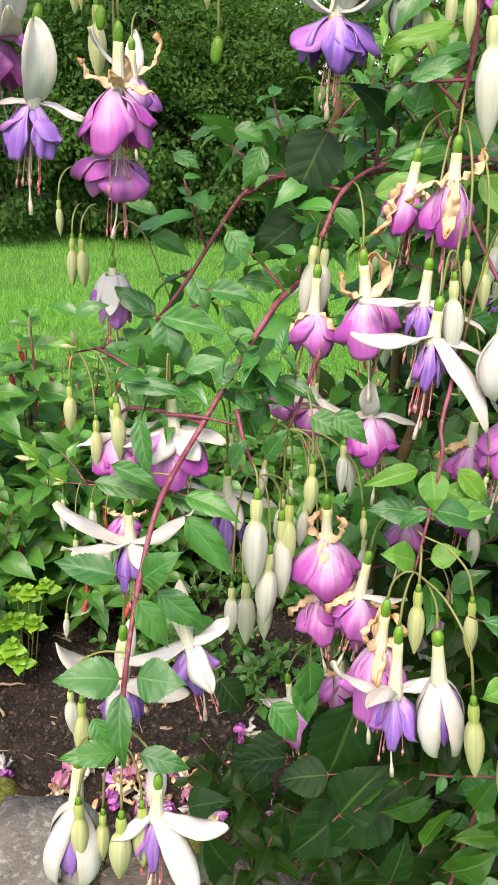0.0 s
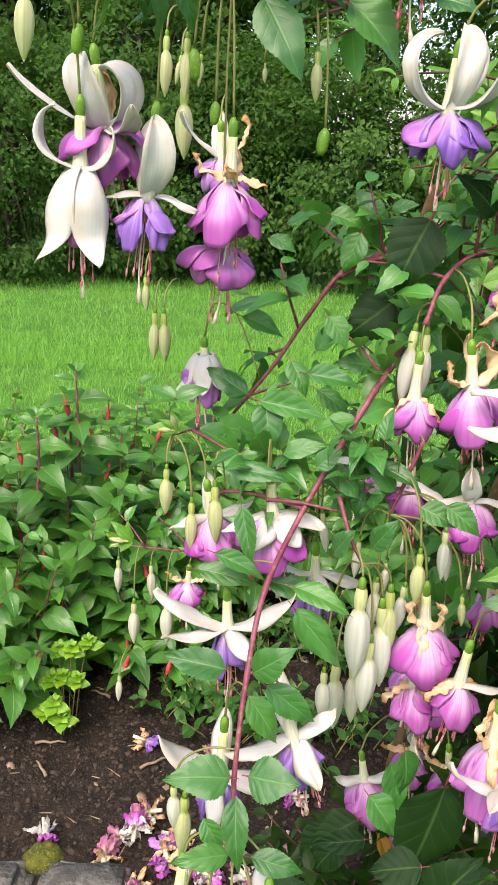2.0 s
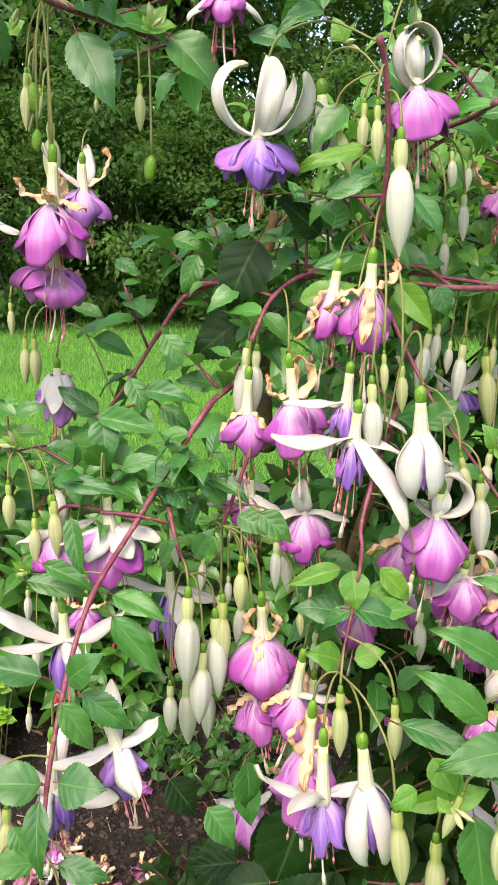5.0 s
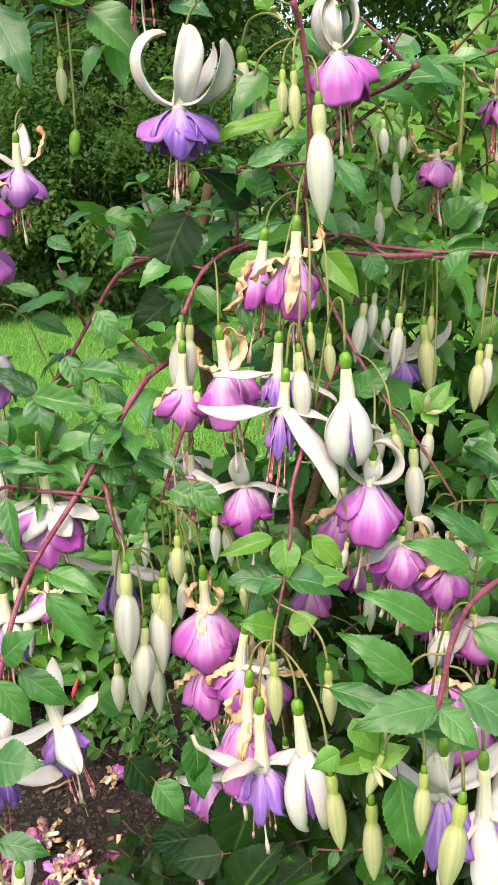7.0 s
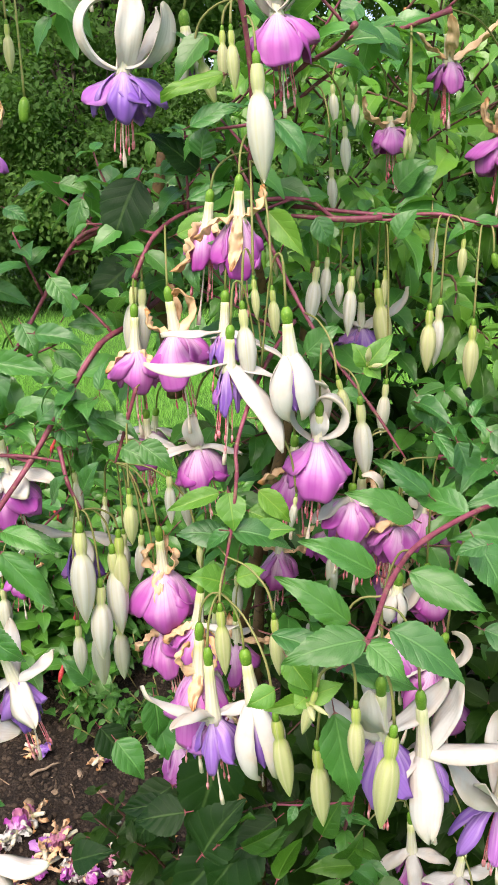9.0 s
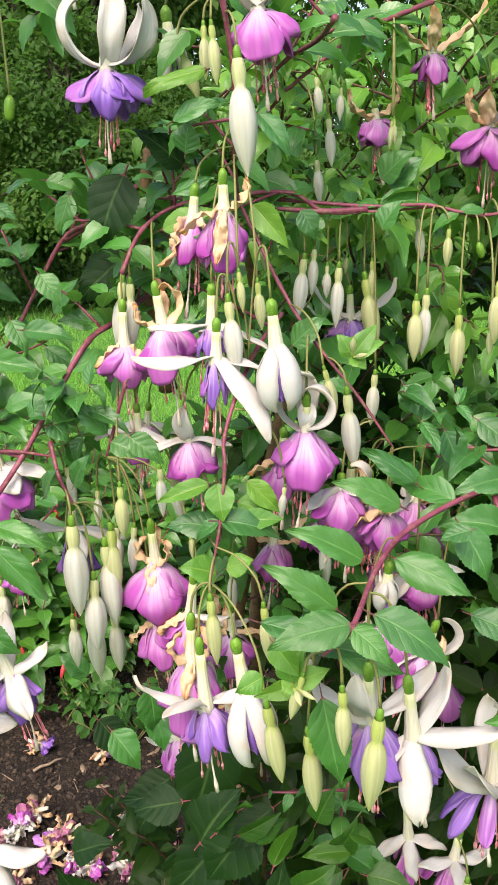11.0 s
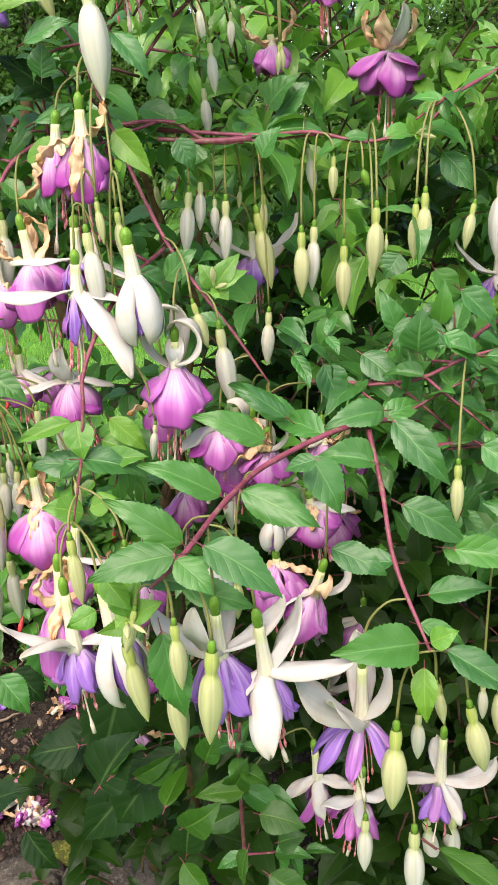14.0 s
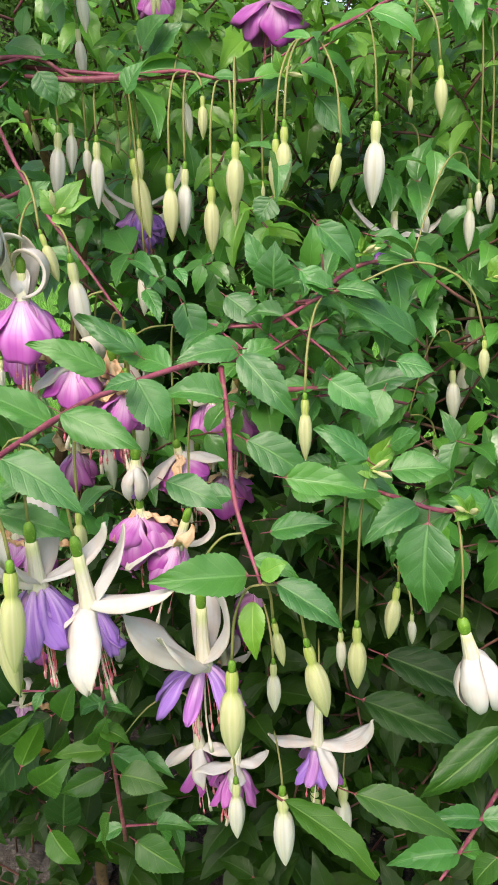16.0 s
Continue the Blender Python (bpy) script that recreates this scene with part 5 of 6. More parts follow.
flower("old", (0.338, 0.663, 0.936), (0.336, 0.663, 0.877), 0.047, 43, sep=((192, 105, 205,.042, 1,1.2),(348, 105, 205,.042, 1,1.2),(238, 115, 190,.036, 1,1.3),(298, 112, 200,.038, 0,1.2),(85, 120, 170,.032, 1)), j=.45, flare=1.3)
flower("old", (0.262, 0.467, 0.589), (0.242, 0.467, 0.528), 0.032, 44, sep=((350, 85, 290,.045, 0,.9),(195, 70, 30,.04, 0,.9),(265, 80, 280,.035, 1)), j=.42)
flower("old", (0.229, 0.475, 0.594), (0.232, 0.475, 0.551), 0.038, 45, sep=((350, 80, 40,.03, 1),(195, 60, 20,.03, 1)), j=.3)
flower("old", (0.198, 0.475, 0.695), (0.193, 0.475, 0.659), 0.032, 46, sep=((340, 70, 300,.04, 0),(195, 70, 30,.03, 0)), j=.35)
opening_bud((0.230, 0.475, 0.631), (0.227, 0.475, 0.590), 0.017, 47)
flower("fresh", (0.440, 0.696, 0.762), (0.439, 0.696, 0.704), 0.036, 48, sep=((192, 110, 150,.05, 0),(20, 90, 130,.05, 0),(265, 70, 60,.03, 0)), j=.55)
flower("fresh", (0.225, 0.720, 0.769), (0.227, 0.720, 0.724), 0.030, 49, sep=((170, 110, 150,.05, 0),(20, 100, 150,.05, 0)), j=.5)
opening_bud((0.411, 0.360, 0.564), (0.429, 0.360, 0.502), 0.026, 50)
flower("old", (0.249, 0.680, 0.934), (0.253, 0.680, 0.898), 0.034, 51, sep=((190, 100, 200,.04, 1),(350, 100, 200,.04, 1)), j=.4)
flower("old", (0.288, 0.660, 0.992), (0.291, 0.660, 0.941), 0.026, 52, sep=((190, 120, 160,.06, 1),(350, 110, 150,.065, 1),(265, 130, 170,.04, 1)), j=.55)
flower("old", (0.282, 0.640, 0.555), (0.292, 0.640, 0.510), 0.045, 53, sep=((190, 80, 60,.03, 1),(350, 80, 60,.03, 1)), j=.3)
flower("old", (0.310, 0.620, 0.464), (0.310, 0.620, 0.407), 0.046, 54, sep=((190, 80, 60,.03, 0),(350, 80, 60,.03, 0)), j=.4)
flower("fresh", (0.227, 0.660, 0.792), (0.228, 0.660, 0.743), 0.033, 55, sep=((190, 120, 160,.05, 0),(350, 110, 150,.05, 0)), j=.6)
flower("old", (0.051, 0.680, 0.693), (0.044, 0.680, 0.646), 0.037, 56, sep=((190, 90, 60,.03, 0),(350, 90, 60,.03, 0)), j=.45)
flower("old", (-0.118, 0.800, 0.501), (-0.121, 0.800, 0.452), 0.037, 57, sep=((190, 90, 140,.03, 1),(350, 90, 140,.03, 1)), j=.45)
flower("fresh", (-0.028, 0.360, 0.545), (-0.032, 0.360, 0.478), 0.020, 59, sep=((352, 78, 100,.042, 0),(318, 55, 22,.056, 0),(200, 62, 40,.03, 0),(100, 120, 150,.03, 0)), j=.47)
opening_bud((-0.077, 0.375, 0.544), (-0.086, 0.375, 0.440), 0.026, 60)
bud("w", (0.140, 0.490, 0.952), (0.144, 0.490, 0.880), 61)
bud("g", (0.121, 0.511, 0.969), (0.121, 0.511, 0.936), 62)
bud("g", (0.126, 0.491, 0.966), (0.128, 0.491, 0.931), 63)
bud("g", (0.104, 0.520, 0.961), (0.116, 0.520, 0.926), 64)
bud("w", (0.056, 0.548, 0.820), (0.050, 0.548, 0.764), 65)
bud("w", (0.062, 0.540, 0.819), (0.060, 0.540, 0.768), 66)
bud("w", (0.201, 0.475, 0.753), (0.206, 0.475, 0.698), 67)
bud("w", (0.129, 0.464, 0.815), (0.133, 0.464, 0.764), 68)
bud("g", (0.136, 0.470, 0.829), (0.138, 0.470, 0.802), 69)
bud("g", (0.147, 0.470, 0.823), (0.149, 0.470, 0.791), 70)
bud("g", (0.186, 0.470, 0.768), (0.194, 0.470, 0.737), 71)
bud("d", (0.204, 0.600, 0.921), (0.206, 0.600, 0.885), 76)
bud("d", (0.197, 0.620, 0.950), (0.200, 0.620, 0.919), 77)
bud("w", (0.078, 0.494, 0.700), (0.078, 0.494, 0.661), 78)
bud("w", (0.023, 0.461, 0.679), (0.022, 0.461, 0.606), 79)
bud("w", (0.032, 0.467, 0.636), (0.030, 0.467, 0.575), 80)
bud("w", (0.039, 0.479, 0.655), (0.042, 0.479, 0.587), 81)
bud("d", (0.017, 0.520, 0.581), (0.018, 0.520, 0.519), 82)
bud("d", (0.031, 0.530, 0.575), (0.032, 0.530, 0.517), 83)
bud("g", (0.044, 0.480, 0.665), (0.044, 0.480, 0.607), 84)
bud("g", (0.056, 0.460, 0.701), (0.056, 0.460, 0.662), 85)
bud("g", (0.113, 0.391, 0.657), (0.115, 0.391, 0.610), 86)
bud("g", (0.143, 0.390, 0.651), (0.146, 0.390, 0.610), 87)
bud("w", (0.119, 0.640, 0.554), (0.119, 0.640, 0.503), 88)
seed_pod((-0.010, 0.560, 0.937), (-0.012, 0.560, 0.921), 89)
seed_pod((-0.148, 0.500, 0.984), (-0.150, 0.500, 0.969), 90)
seed_pod((-0.096, 0.600, 0.984), (-0.095, 0.600, 0.964), 91)
seed_pod((-0.076, 0.530, 0.949), (-0.077, 0.530, 0.936), 92)
seed_pod((0.301, 0.550, 0.832), (0.304, 0.550, 0.821), 93)
bud("g", (-0.100, 0.600, 0.994), (-0.102, 0.600, 0.953), 94)
bud("g", (-0.091, 0.600, 0.983), (-0.093, 0.600, 0.961), 95)
bud("g", (-0.049, 0.580, 0.976), (-0.049, 0.580, 0.963), 96)
bud("g", (-0.017, 0.560, 0.983), (-0.017, 0.560, 0.951), 97)
bud("g", (0.154, 0.640, 0.832), (0.157, 0.640, 0.808), 98)
bud("g", (-0.135, 0.683, 0.799), (-0.137, 0.683, 0.754), 99)
bud("g", (-0.128, 0.683, 0.799), (-0.127, 0.683, 0.753), 100)
bud("g", (-0.139, 0.660, 0.830), (-0.139, 0.660, 0.799), 101)
bud("g", (-0.116, 0.724, 0.975), (-0.116, 0.724, 0.914), 102)
bud("g", (-0.127, 0.705, 1.008), (-0.129, 0.705, 0.960), 103)
bud("g", (-0.115, 0.700, 0.992), (-0.120, 0.700, 0.969), 104)
bud("g", (-0.072, 0.511, 0.719), (-0.071, 0.511, 0.672), 105)
bud("g", (-0.088, 0.520, 0.702), (-0.089, 0.520, 0.662), 106)
bud("g", (-0.105, 0.521, 0.725), (-0.106, 0.521, 0.688), 107)
bud("d", (-0.218, 0.919, 0.445), (-0.220, 0.919, 0.393), 108)
bud("d", (-0.185, 0.835, 0.436), (-0.186, 0.835, 0.375), 109)
bud("d", (-0.167, 0.850, 0.476), (-0.167, 0.850, 0.428), 110)
bud("d", (-0.213, 0.880, 0.303), (-0.216, 0.880, 0.259), 111)
bud("d", (-0.143, 0.800, 0.465), (-0.143, 0.800, 0.401), 112)
bud("g", (-0.119, 0.300, 0.974), (-0.121, 0.300, 0.947), 113)
bud("w", (0.084, 0.520, 0.689), (0.088, 0.520, 0.646), 114)
bud("g", (0.095, 0.500, 0.649), (0.097, 0.500, 0.623), 115)
bud("w", (0.007, 0.500, 0.587), (0.007, 0.500, 0.542), 116)
bud("d", (0.015, 0.520, 0.573), (0.020, 0.520, 0.527), 117)
bud("w", (0.002, 0.550, 0.684), (0.007, 0.550, 0.649), 118)
bud("g", (-0.079, 0.400, 0.566), (-0.082, 0.400, 0.516), 119)
bud("g", (-0.076, 0.365, 0.522), (-0.077, 0.365, 0.468), 120)
bud("g", (-0.049, 0.355, 0.523), (-0.052, 0.355, 0.468), 121)
bud("g", (-0.038, 0.360, 0.526), (-0.038, 0.360, 0.473), 122)
bud("g", (-0.063, 0.370, 0.508), (-0.065, 0.370, 0.465), 123)
bud("w", (-0.086, 0.400, 0.572), (-0.086, 0.400, 0.536), 124)
bud("g", (0.194, 0.295, 0.646), (0.189, 0.295, 0.588), 125)
bud("g", (0.286, 0.339, 0.560), (0.284, 0.339, 0.498), 126)
bud("g", (0.324, 0.339, 0.571), (0.335, 0.339, 0.521), 127)
bud("g", (0.308, 0.345, 0.580), (0.313, 0.345, 0.550), 128)
bud("d", (0.310, 0.393, 0.523), (0.310, 0.393, 0.484), 129)
bud("d", (0.351, 0.400, 0.537), (0.352, 0.400, 0.506), 130)
bud("g", (0.359, 0.390, 0.548), (0.360, 0.390, 0.500), 131)
bud("w", (0.284, 0.440, 0.396), (0.283, 0.440, 0.340), 132)
bud("w", (0.315, 0.420, 0.404), (0.316, 0.420, 0.333), 133)
bud("g", (0.332, 0.405, 0.682), (0.332, 0.405, 0.642), 134)
bud("g", (0.385, 0.400, 0.566), (0.380, 0.400, 0.527), 135)
bud("d", (0.406, 0.450, 0.515), (0.407, 0.450, 0.489), 136)
bud("w", (0.184, 0.580, 0.827), (0.178, 0.580, 0.779), 137)
bud("w", (0.192, 0.587, 0.832), (0.189, 0.587, 0.795), 138)
bud("w", (0.201, 0.587, 0.819), (0.200, 0.587, 0.792), 139)
bud("w", (0.209, 0.580, 0.820), (0.206, 0.580, 0.771), 140)
bud("g", (0.259, 0.548, 0.799), (0.258, 0.548, 0.750), 142)
bud("w", (0.269, 0.560, 0.801), (0.266, 0.560, 0.752), 144)
bud("g", (0.286, 0.535, 0.790), (0.285, 0.535, 0.742), 145)
bud("g", (0.302, 0.500, 0.816), (0.300, 0.500, 0.771), 146)
bud("g", (0.301, 0.510, 0.786), (0.300, 0.510, 0.761), 147)
bud("g", (0.331, 0.497, 0.823), (0.330, 0.497, 0.781), 148)
bud("g", (0.326, 0.500, 0.816), (0.325, 0.500, 0.778), 149)
bud("g", (0.368, 0.520, 0.812), (0.362, 0.520, 0.780), 150)
bud("w", (0.398, 0.562, 0.828), (0.396, 0.562, 0.766), 151)
bud("g", (0.283, 0.560, 0.844), (0.282, 0.560, 0.814), 152)
bud("g", (0.322, 0.580, 0.787), (0.322, 0.580, 0.773), 153)
bud("g", (0.220, 0.620, 0.824), (0.218, 0.620, 0.806), 154)
bud("g", (0.439, 0.560, 0.858), (0.441, 0.560, 0.821), 155)
bud("g", (0.429, 0.600, 0.844), (0.429, 0.600, 0.826), 156)
bud("d", (0.460, 0.700, 0.804), (0.461, 0.700, 0.774), 157)
bud("d", (0.469, 0.580, 0.773), (0.470, 0.580, 0.732), 158)
bud("d", (0.487, 0.620, 0.780), (0.488, 0.620, 0.754), 159)
bud("d", (0.496, 0.620, 0.779), (0.498, 0.620, 0.748), 160)
bud("d", (0.458, 0.660, 0.759), (0.459, 0.660, 0.735), 161)
bud("g", (0.440, 0.440, 0.701), (0.441, 0.440, 0.675), 162)
bud("g", (0.160, 0.305, 0.660), (0.153, 0.305, 0.634), 164)
bud("g", (0.204, 0.400, 0.623), (0.203, 0.400, 0.589), 166)
bud("w", (0.160, 0.450, 0.699), (0.156, 0.450, 0.674), 167)
bud("d", (0.220, 0.660, 0.946), (0.219, 0.660, 0.919), 171)
bud("g", (0.253, 0.620, 0.918), (0.251, 0.620, 0.896), 172)
bud("g", (0.230, 0.600, 0.810), (0.239, 0.600, 0.748), 174)
bud("g", (0.236, 0.600, 0.820), (0.236, 0.600, 0.789), 175)
bud("g", (0.254, 0.620, 0.919), (0.255, 0.620, 0.899), 179)
bud("g", (0.142, 0.360, 0.608), (0.150, 0.360, 0.551), 181)
bud("g", (0.165, 0.360, 0.589), (0.169, 0.360, 0.530), 182)
bud("g", (0.177, 0.300, 0.656), (0.178, 0.300, 0.616), 184)
bud("d", (0.269, 0.600, 0.850), (0.273, 0.600, 0.814), 185)
bud("d", (0.197, 0.620, 0.894), (0.199, 0.620, 0.858), 187)
leaf("m", (-0.020, 0.440, 0.682), (0.015, 0.440, 0.669), 0.015)
leaf("m", (-0.019, 0.430, 0.673), (0.009, 0.430, 0.635), 0.018)
leaf("m", (-0.042, 0.410, 0.642), (-0.017, 0.410, 0.667), 0.019)
leaf("m", (-0.057, 0.410, 0.644), (-0.093, 0.410, 0.650), 0.018)
leaf("m", (-0.044, 0.400, 0.634), (-0.027, 0.400, 0.602), 0.016)
leaf("m", (-0.034, 0.410, 0.634), (-0.006, 0.410, 0.609), 0.017)
leaf("m", (-0.052, 0.380, 0.594), (-0.088, 0.380, 0.596), 0.023)
leaf("m", (-0.042, 0.380, 0.596), (-0.013, 0.380, 0.599), 0.024)
leaf("m", (-0.048, 0.362, 0.599), (-0.045, 0.362, 0.559), 0.014)
leaf("m", (-0.051, 0.360, 0.560), (-0.083, 0.360, 0.564), 0.014)
leaf("m", (-0.039, 0.360, 0.559), (-0.011, 0.360, 0.550), 0.014)
leaf("m", (-0.066, 0.370, 0.575), (-0.055, 0.370, 0.555), 0.012)
leaf("m", (-0.081, 0.470, 0.675), (-0.043, 0.470, 0.665), 0.014)
leaf("m", (-0.068, 0.465, 0.689), (-0.037, 0.465, 0.671), 0.012)
leaf("m", (-0.065, 0.500, 0.732), (-0.021, 0.500, 0.726), 0.014)
leaf("m", (-0.053, 0.480, 0.715), (-0.046, 0.480, 0.678), 0.013)
leaf("m", (0.008, 0.490, 0.735), (0.020, 0.490, 0.718), 0.016)
leaf("m", (0.005, 0.470, 0.689), (0.018, 0.470, 0.710), 0.015)
leaf("m", (0.027, 0.460, 0.699), (0.041, 0.460, 0.722), 0.014)
leaf("m", (-0.041, 0.530, 0.767), (-0.037, 0.530, 0.733), 0.020)
leaf("m", (-0.025, 0.550, 0.791), (-0.014, 0.550, 0.767), 0.016)
leaf("m", (-0.014, 0.540, 0.785), (0.022, 0.540, 0.776), 0.015)
leaf("m", (-0.045, 0.530, 0.768), (0.000, 0.530, 0.757), 0.016)
leaf("m", (-0.028, 0.520, 0.735), (0.001, 0.520, 0.742), 0.013)
leaf("m", (-0.054, 0.580, 0.757), (-0.083, 0.580, 0.775), 0.019)
leaf("m", (0.019, 0.580, 0.873), (0.009, 0.580, 0.847), 0.019)
leaf("k", (0.054, 0.600, 0.830), (0.015, 0.600, 0.797), 0.038)
leaf("k", (0.061, 0.560, 0.885), (0.042, 0.560, 0.839), 0.038)
leaf("m", (-0.050, 0.532, 1.004), (-0.027, 0.532, 0.959), 0.027)
leaf("m", (0.001, 0.574, 1.010), (0.034, 0.574, 0.973), 0.030)
leaf("m", (0.052, 0.570, 1.011), (0.080, 0.570, 1.002), 0.020)
leaf("m", (-0.001, 0.600, 0.883), (0.025, 0.600, 0.871), 0.016)
leaf("m", (-0.042, 0.600, 0.867), (-0.023, 0.600, 0.856), 0.013)
leaf("m", (-0.031, 0.600, 0.876), (-0.006, 0.600, 0.884), 0.012)
leaf("m", (0.042, 0.620, 0.886), (0.063, 0.620, 0.890), 0.012)
leaf("m", (-0.006, 0.600, 0.787), (0.017, 0.600, 0.813), 0.016)
leaf("m", (0.032, 0.570, 0.784), (0.005, 0.570, 0.787), 0.017)
leaf("m", (0.044, 0.500, 0.720), (0.021, 0.500, 0.742), 0.016)
leaf("m", (0.053, 0.460, 0.727), (0.074, 0.460, 0.717), 0.015)
leaf("m", (-0.002, 0.550, 0.822), (0.011, 0.550, 0.800), 0.016)
leaf("m", (-0.060, 0.600, 0.810), (-0.031, 0.600, 0.795), 0.015)
leaf("m", (-0.044, 0.600, 0.823), (-0.072, 0.600, 0.810), 0.012)
leaf("m", (-0.057, 0.620, 0.823), (-0.082, 0.620, 0.831), 0.012)
leaf("m", (-0.006, 0.560, 0.769), (0.018, 0.560, 0.749), 0.016)
leaf("m", (-0.007, 0.500, 0.734), (0.010, 0.500, 0.746), 0.013)
leaf("k", (0.107, 0.520, 0.472), (0.079, 0.520, 0.383), 0.051)
leaf("m", (0.059, 0.500, 0.508), (0.066, 0.500, 0.472), 0.020)
leaf("y", (0.122, 0.500, 0.941), (0.085, 0.500, 0.929), 0.014)
leaf("m", (0.100, 0.500, 0.913), (0.128, 0.500, 0.923), 0.013)
leaf("m", (0.106, 0.510, 0.895), (0.110, 0.510, 0.914), 0.017)
leaf("m", (0.151, 0.500, 0.916), (0.170, 0.500, 0.889), 0.015)
leaf("k", (0.102, 0.560, 0.889), (0.069, 0.560, 0.913), 0.022)
leaf("m", (0.095, 0.520, 0.871), (0.128, 0.520, 0.881), 0.013)
leaf("y", (0.088, 0.520, 0.850), (0.124, 0.520, 0.861), 0.016)
leaf("y", (0.146, 0.500, 0.864), (0.167, 0.500, 0.837), 0.016)
leaf("m", (0.134, 0.500, 0.839), (0.109, 0.500, 0.845), 0.012)
leaf("m", (0.180, 0.550, 0.858), (0.189, 0.550, 0.838), 0.017)
leaf("m", (0.066, 0.450, 0.733), (0.086, 0.450, 0.716), 0.015)
leaf("y", (0.114, 0.430, 0.708), (0.083, 0.430, 0.699), 0.012)
leaf("y", (0.119, 0.420, 0.712), (0.122, 0.420, 0.690), 0.017)
leaf("y", (0.130, 0.430, 0.696), (0.153, 0.430, 0.682), 0.016)
leaf("y", (0.136, 0.430, 0.709), (0.155, 0.430, 0.688), 0.014)
leaf("y", (0.131, 0.420, 0.686), (0.157, 0.420, 0.687), 0.013)
leaf("m", (0.117, 0.430, 0.680), (0.088, 0.430, 0.682), 0.018)
leaf("y", (0.116, 0.420, 0.654), (0.094, 0.420, 0.663), 0.018)
leaf("y", (0.122, 0.410, 0.662), (0.139, 0.410, 0.668), 0.014)
leaf("m", (0.199, 0.385, 0.676), (0.158, 0.385, 0.698), 0.018)
leaf("m", (0.180, 0.345, 0.669), (0.144, 0.345, 0.694), 0.017)
leaf("m", (0.225, 0.415, 0.695), (0.186, 0.415, 0.714), 0.018)
leaf("m", (0.177, 0.340, 0.648), (0.214, 0.340, 0.633), 0.016)
leaf("m", (0.140, 0.360, 0.655), (0.180, 0.360, 0.643), 0.015)
leaf("m", (0.169, 0.315, 0.639), (0.177, 0.315, 0.593), 0.020)
leaf("y", (0.158, 0.330, 0.635), (0.136, 0.330, 0.632), 0.010)
leaf("y", (0.156, 0.320, 0.654), (0.164, 0.320, 0.670), 0.011)
leaf("m", (0.178, 0.330, 0.660), (0.199, 0.330, 0.668), 0.011)
leaf("m", (-0.036, 0.500, 0.652), (0.003, 0.500, 0.638), 0.017)
leaf("m", (0.062, 0.470, 0.544), (0.062, 0.470, 0.507), 0.024)
leaf("k", (0.147, 0.500, 0.409), (0.107, 0.500, 0.380), 0.026)
leaf("m", (0.248, 0.450, 0.687), (0.208, 0.450, 0.720), 0.018)
leaf("m", (0.169, 0.500, 0.775), (0.189, 0.500, 0.793), 0.017)
leaf("m", (0.234, 0.550, 0.843), (0.248, 0.550, 0.861), 0.017)
leaf("m", (0.248, 0.600, 0.868), (0.270, 0.600, 0.889), 0.024)
leaf("m", (0.213, 0.600, 0.996), (0.202, 0.600, 0.984), 0.023)
leaf("m", (0.239, 0.440, 0.699), (0.208, 0.440, 0.722), 0.015)
leaf("m", (0.210, 0.355, 0.692), (0.250, 0.355, 0.674), 0.019)
leaf("m", (0.246, 0.365, 0.704), (0.260, 0.365, 0.674), 0.021)
leaf("m", (0.192, 0.308, 0.687), (0.226, 0.308, 0.662), 0.019)
leaf("m", (0.161, 0.310, 0.672), (0.193, 0.310, 0.662), 0.012)
leaf("m", (0.256, 0.373, 0.647), (0.285, 0.373, 0.634), 0.017)
leaf("m", (0.296, 0.332, 0.612), (0.248, 0.332, 0.620), 0.022)
leaf("m", (0.309, 0.331, 0.608), (0.342, 0.331, 0.585), 0.018)
leaf("y", (0.298, 0.330, 0.599), (0.298, 0.330, 0.571), 0.013)
leaf("y", (0.302, 0.335, 0.610), (0.315, 0.335, 0.619), 0.012)
leaf("m", (0.316, 0.350, 0.655), (0.355, 0.350, 0.647), 0.016)
leaf("m", (0.299, 0.400, 0.658), (0.335, 0.400, 0.631), 0.021)
leaf("m", (0.309, 0.373, 0.615), (0.344, 0.373, 0.622), 0.016)
leaf("m", (0.320, 0.460, 0.729), (0.322, 0.460, 0.756), 0.023)
leaf("m", (0.347, 0.470, 0.764), (0.370, 0.470, 0.736), 0.018)
leaf("m", (0.335, 0.460, 0.740), (0.355, 0.460, 0.721), 0.014)
leaf("m", (0.298, 0.450, 0.697), (0.258, 0.450, 0.692), 0.018)
leaf("m", (0.298, 0.420, 0.701), (0.329, 0.420, 0.664), 0.020)
leaf("m", (0.346, 0.410, 0.687), (0.372, 0.410, 0.666), 0.019)
leaf("m", (0.292, 0.500, 0.720), (0.316, 0.500, 0.699), 0.021)
leaf("m", (0.265, 0.480, 0.720), (0.274, 0.480, 0.689), 0.021)
leaf("m", (0.242, 0.500, 0.746), (0.255, 0.500, 0.722), 0.018)
leaf("m", (0.352, 0.430, 0.733), (0.381, 0.430, 0.724), 0.015)
leaf("m", (0.242, 0.600, 0.875), (0.265, 0.600, 0.894), 0.025)
leaf("m", (0.192, 0.580, 0.854), (0.184, 0.580, 0.839), 0.019)
leaf("m", (0.357, 0.350, 0.662), (0.333, 0.350, 0.680), 0.017)
leaf("y", (0.146, 0.310, 0.673), (0.157, 0.310, 0.657), 0.013)
leaf("y", (0.141, 0.310, 0.655), (0.127, 0.310, 0.650), 0.011)
leaf("m", (0.248, 0.350, 0.708), (0.232, 0.350, 0.703), 0.011)
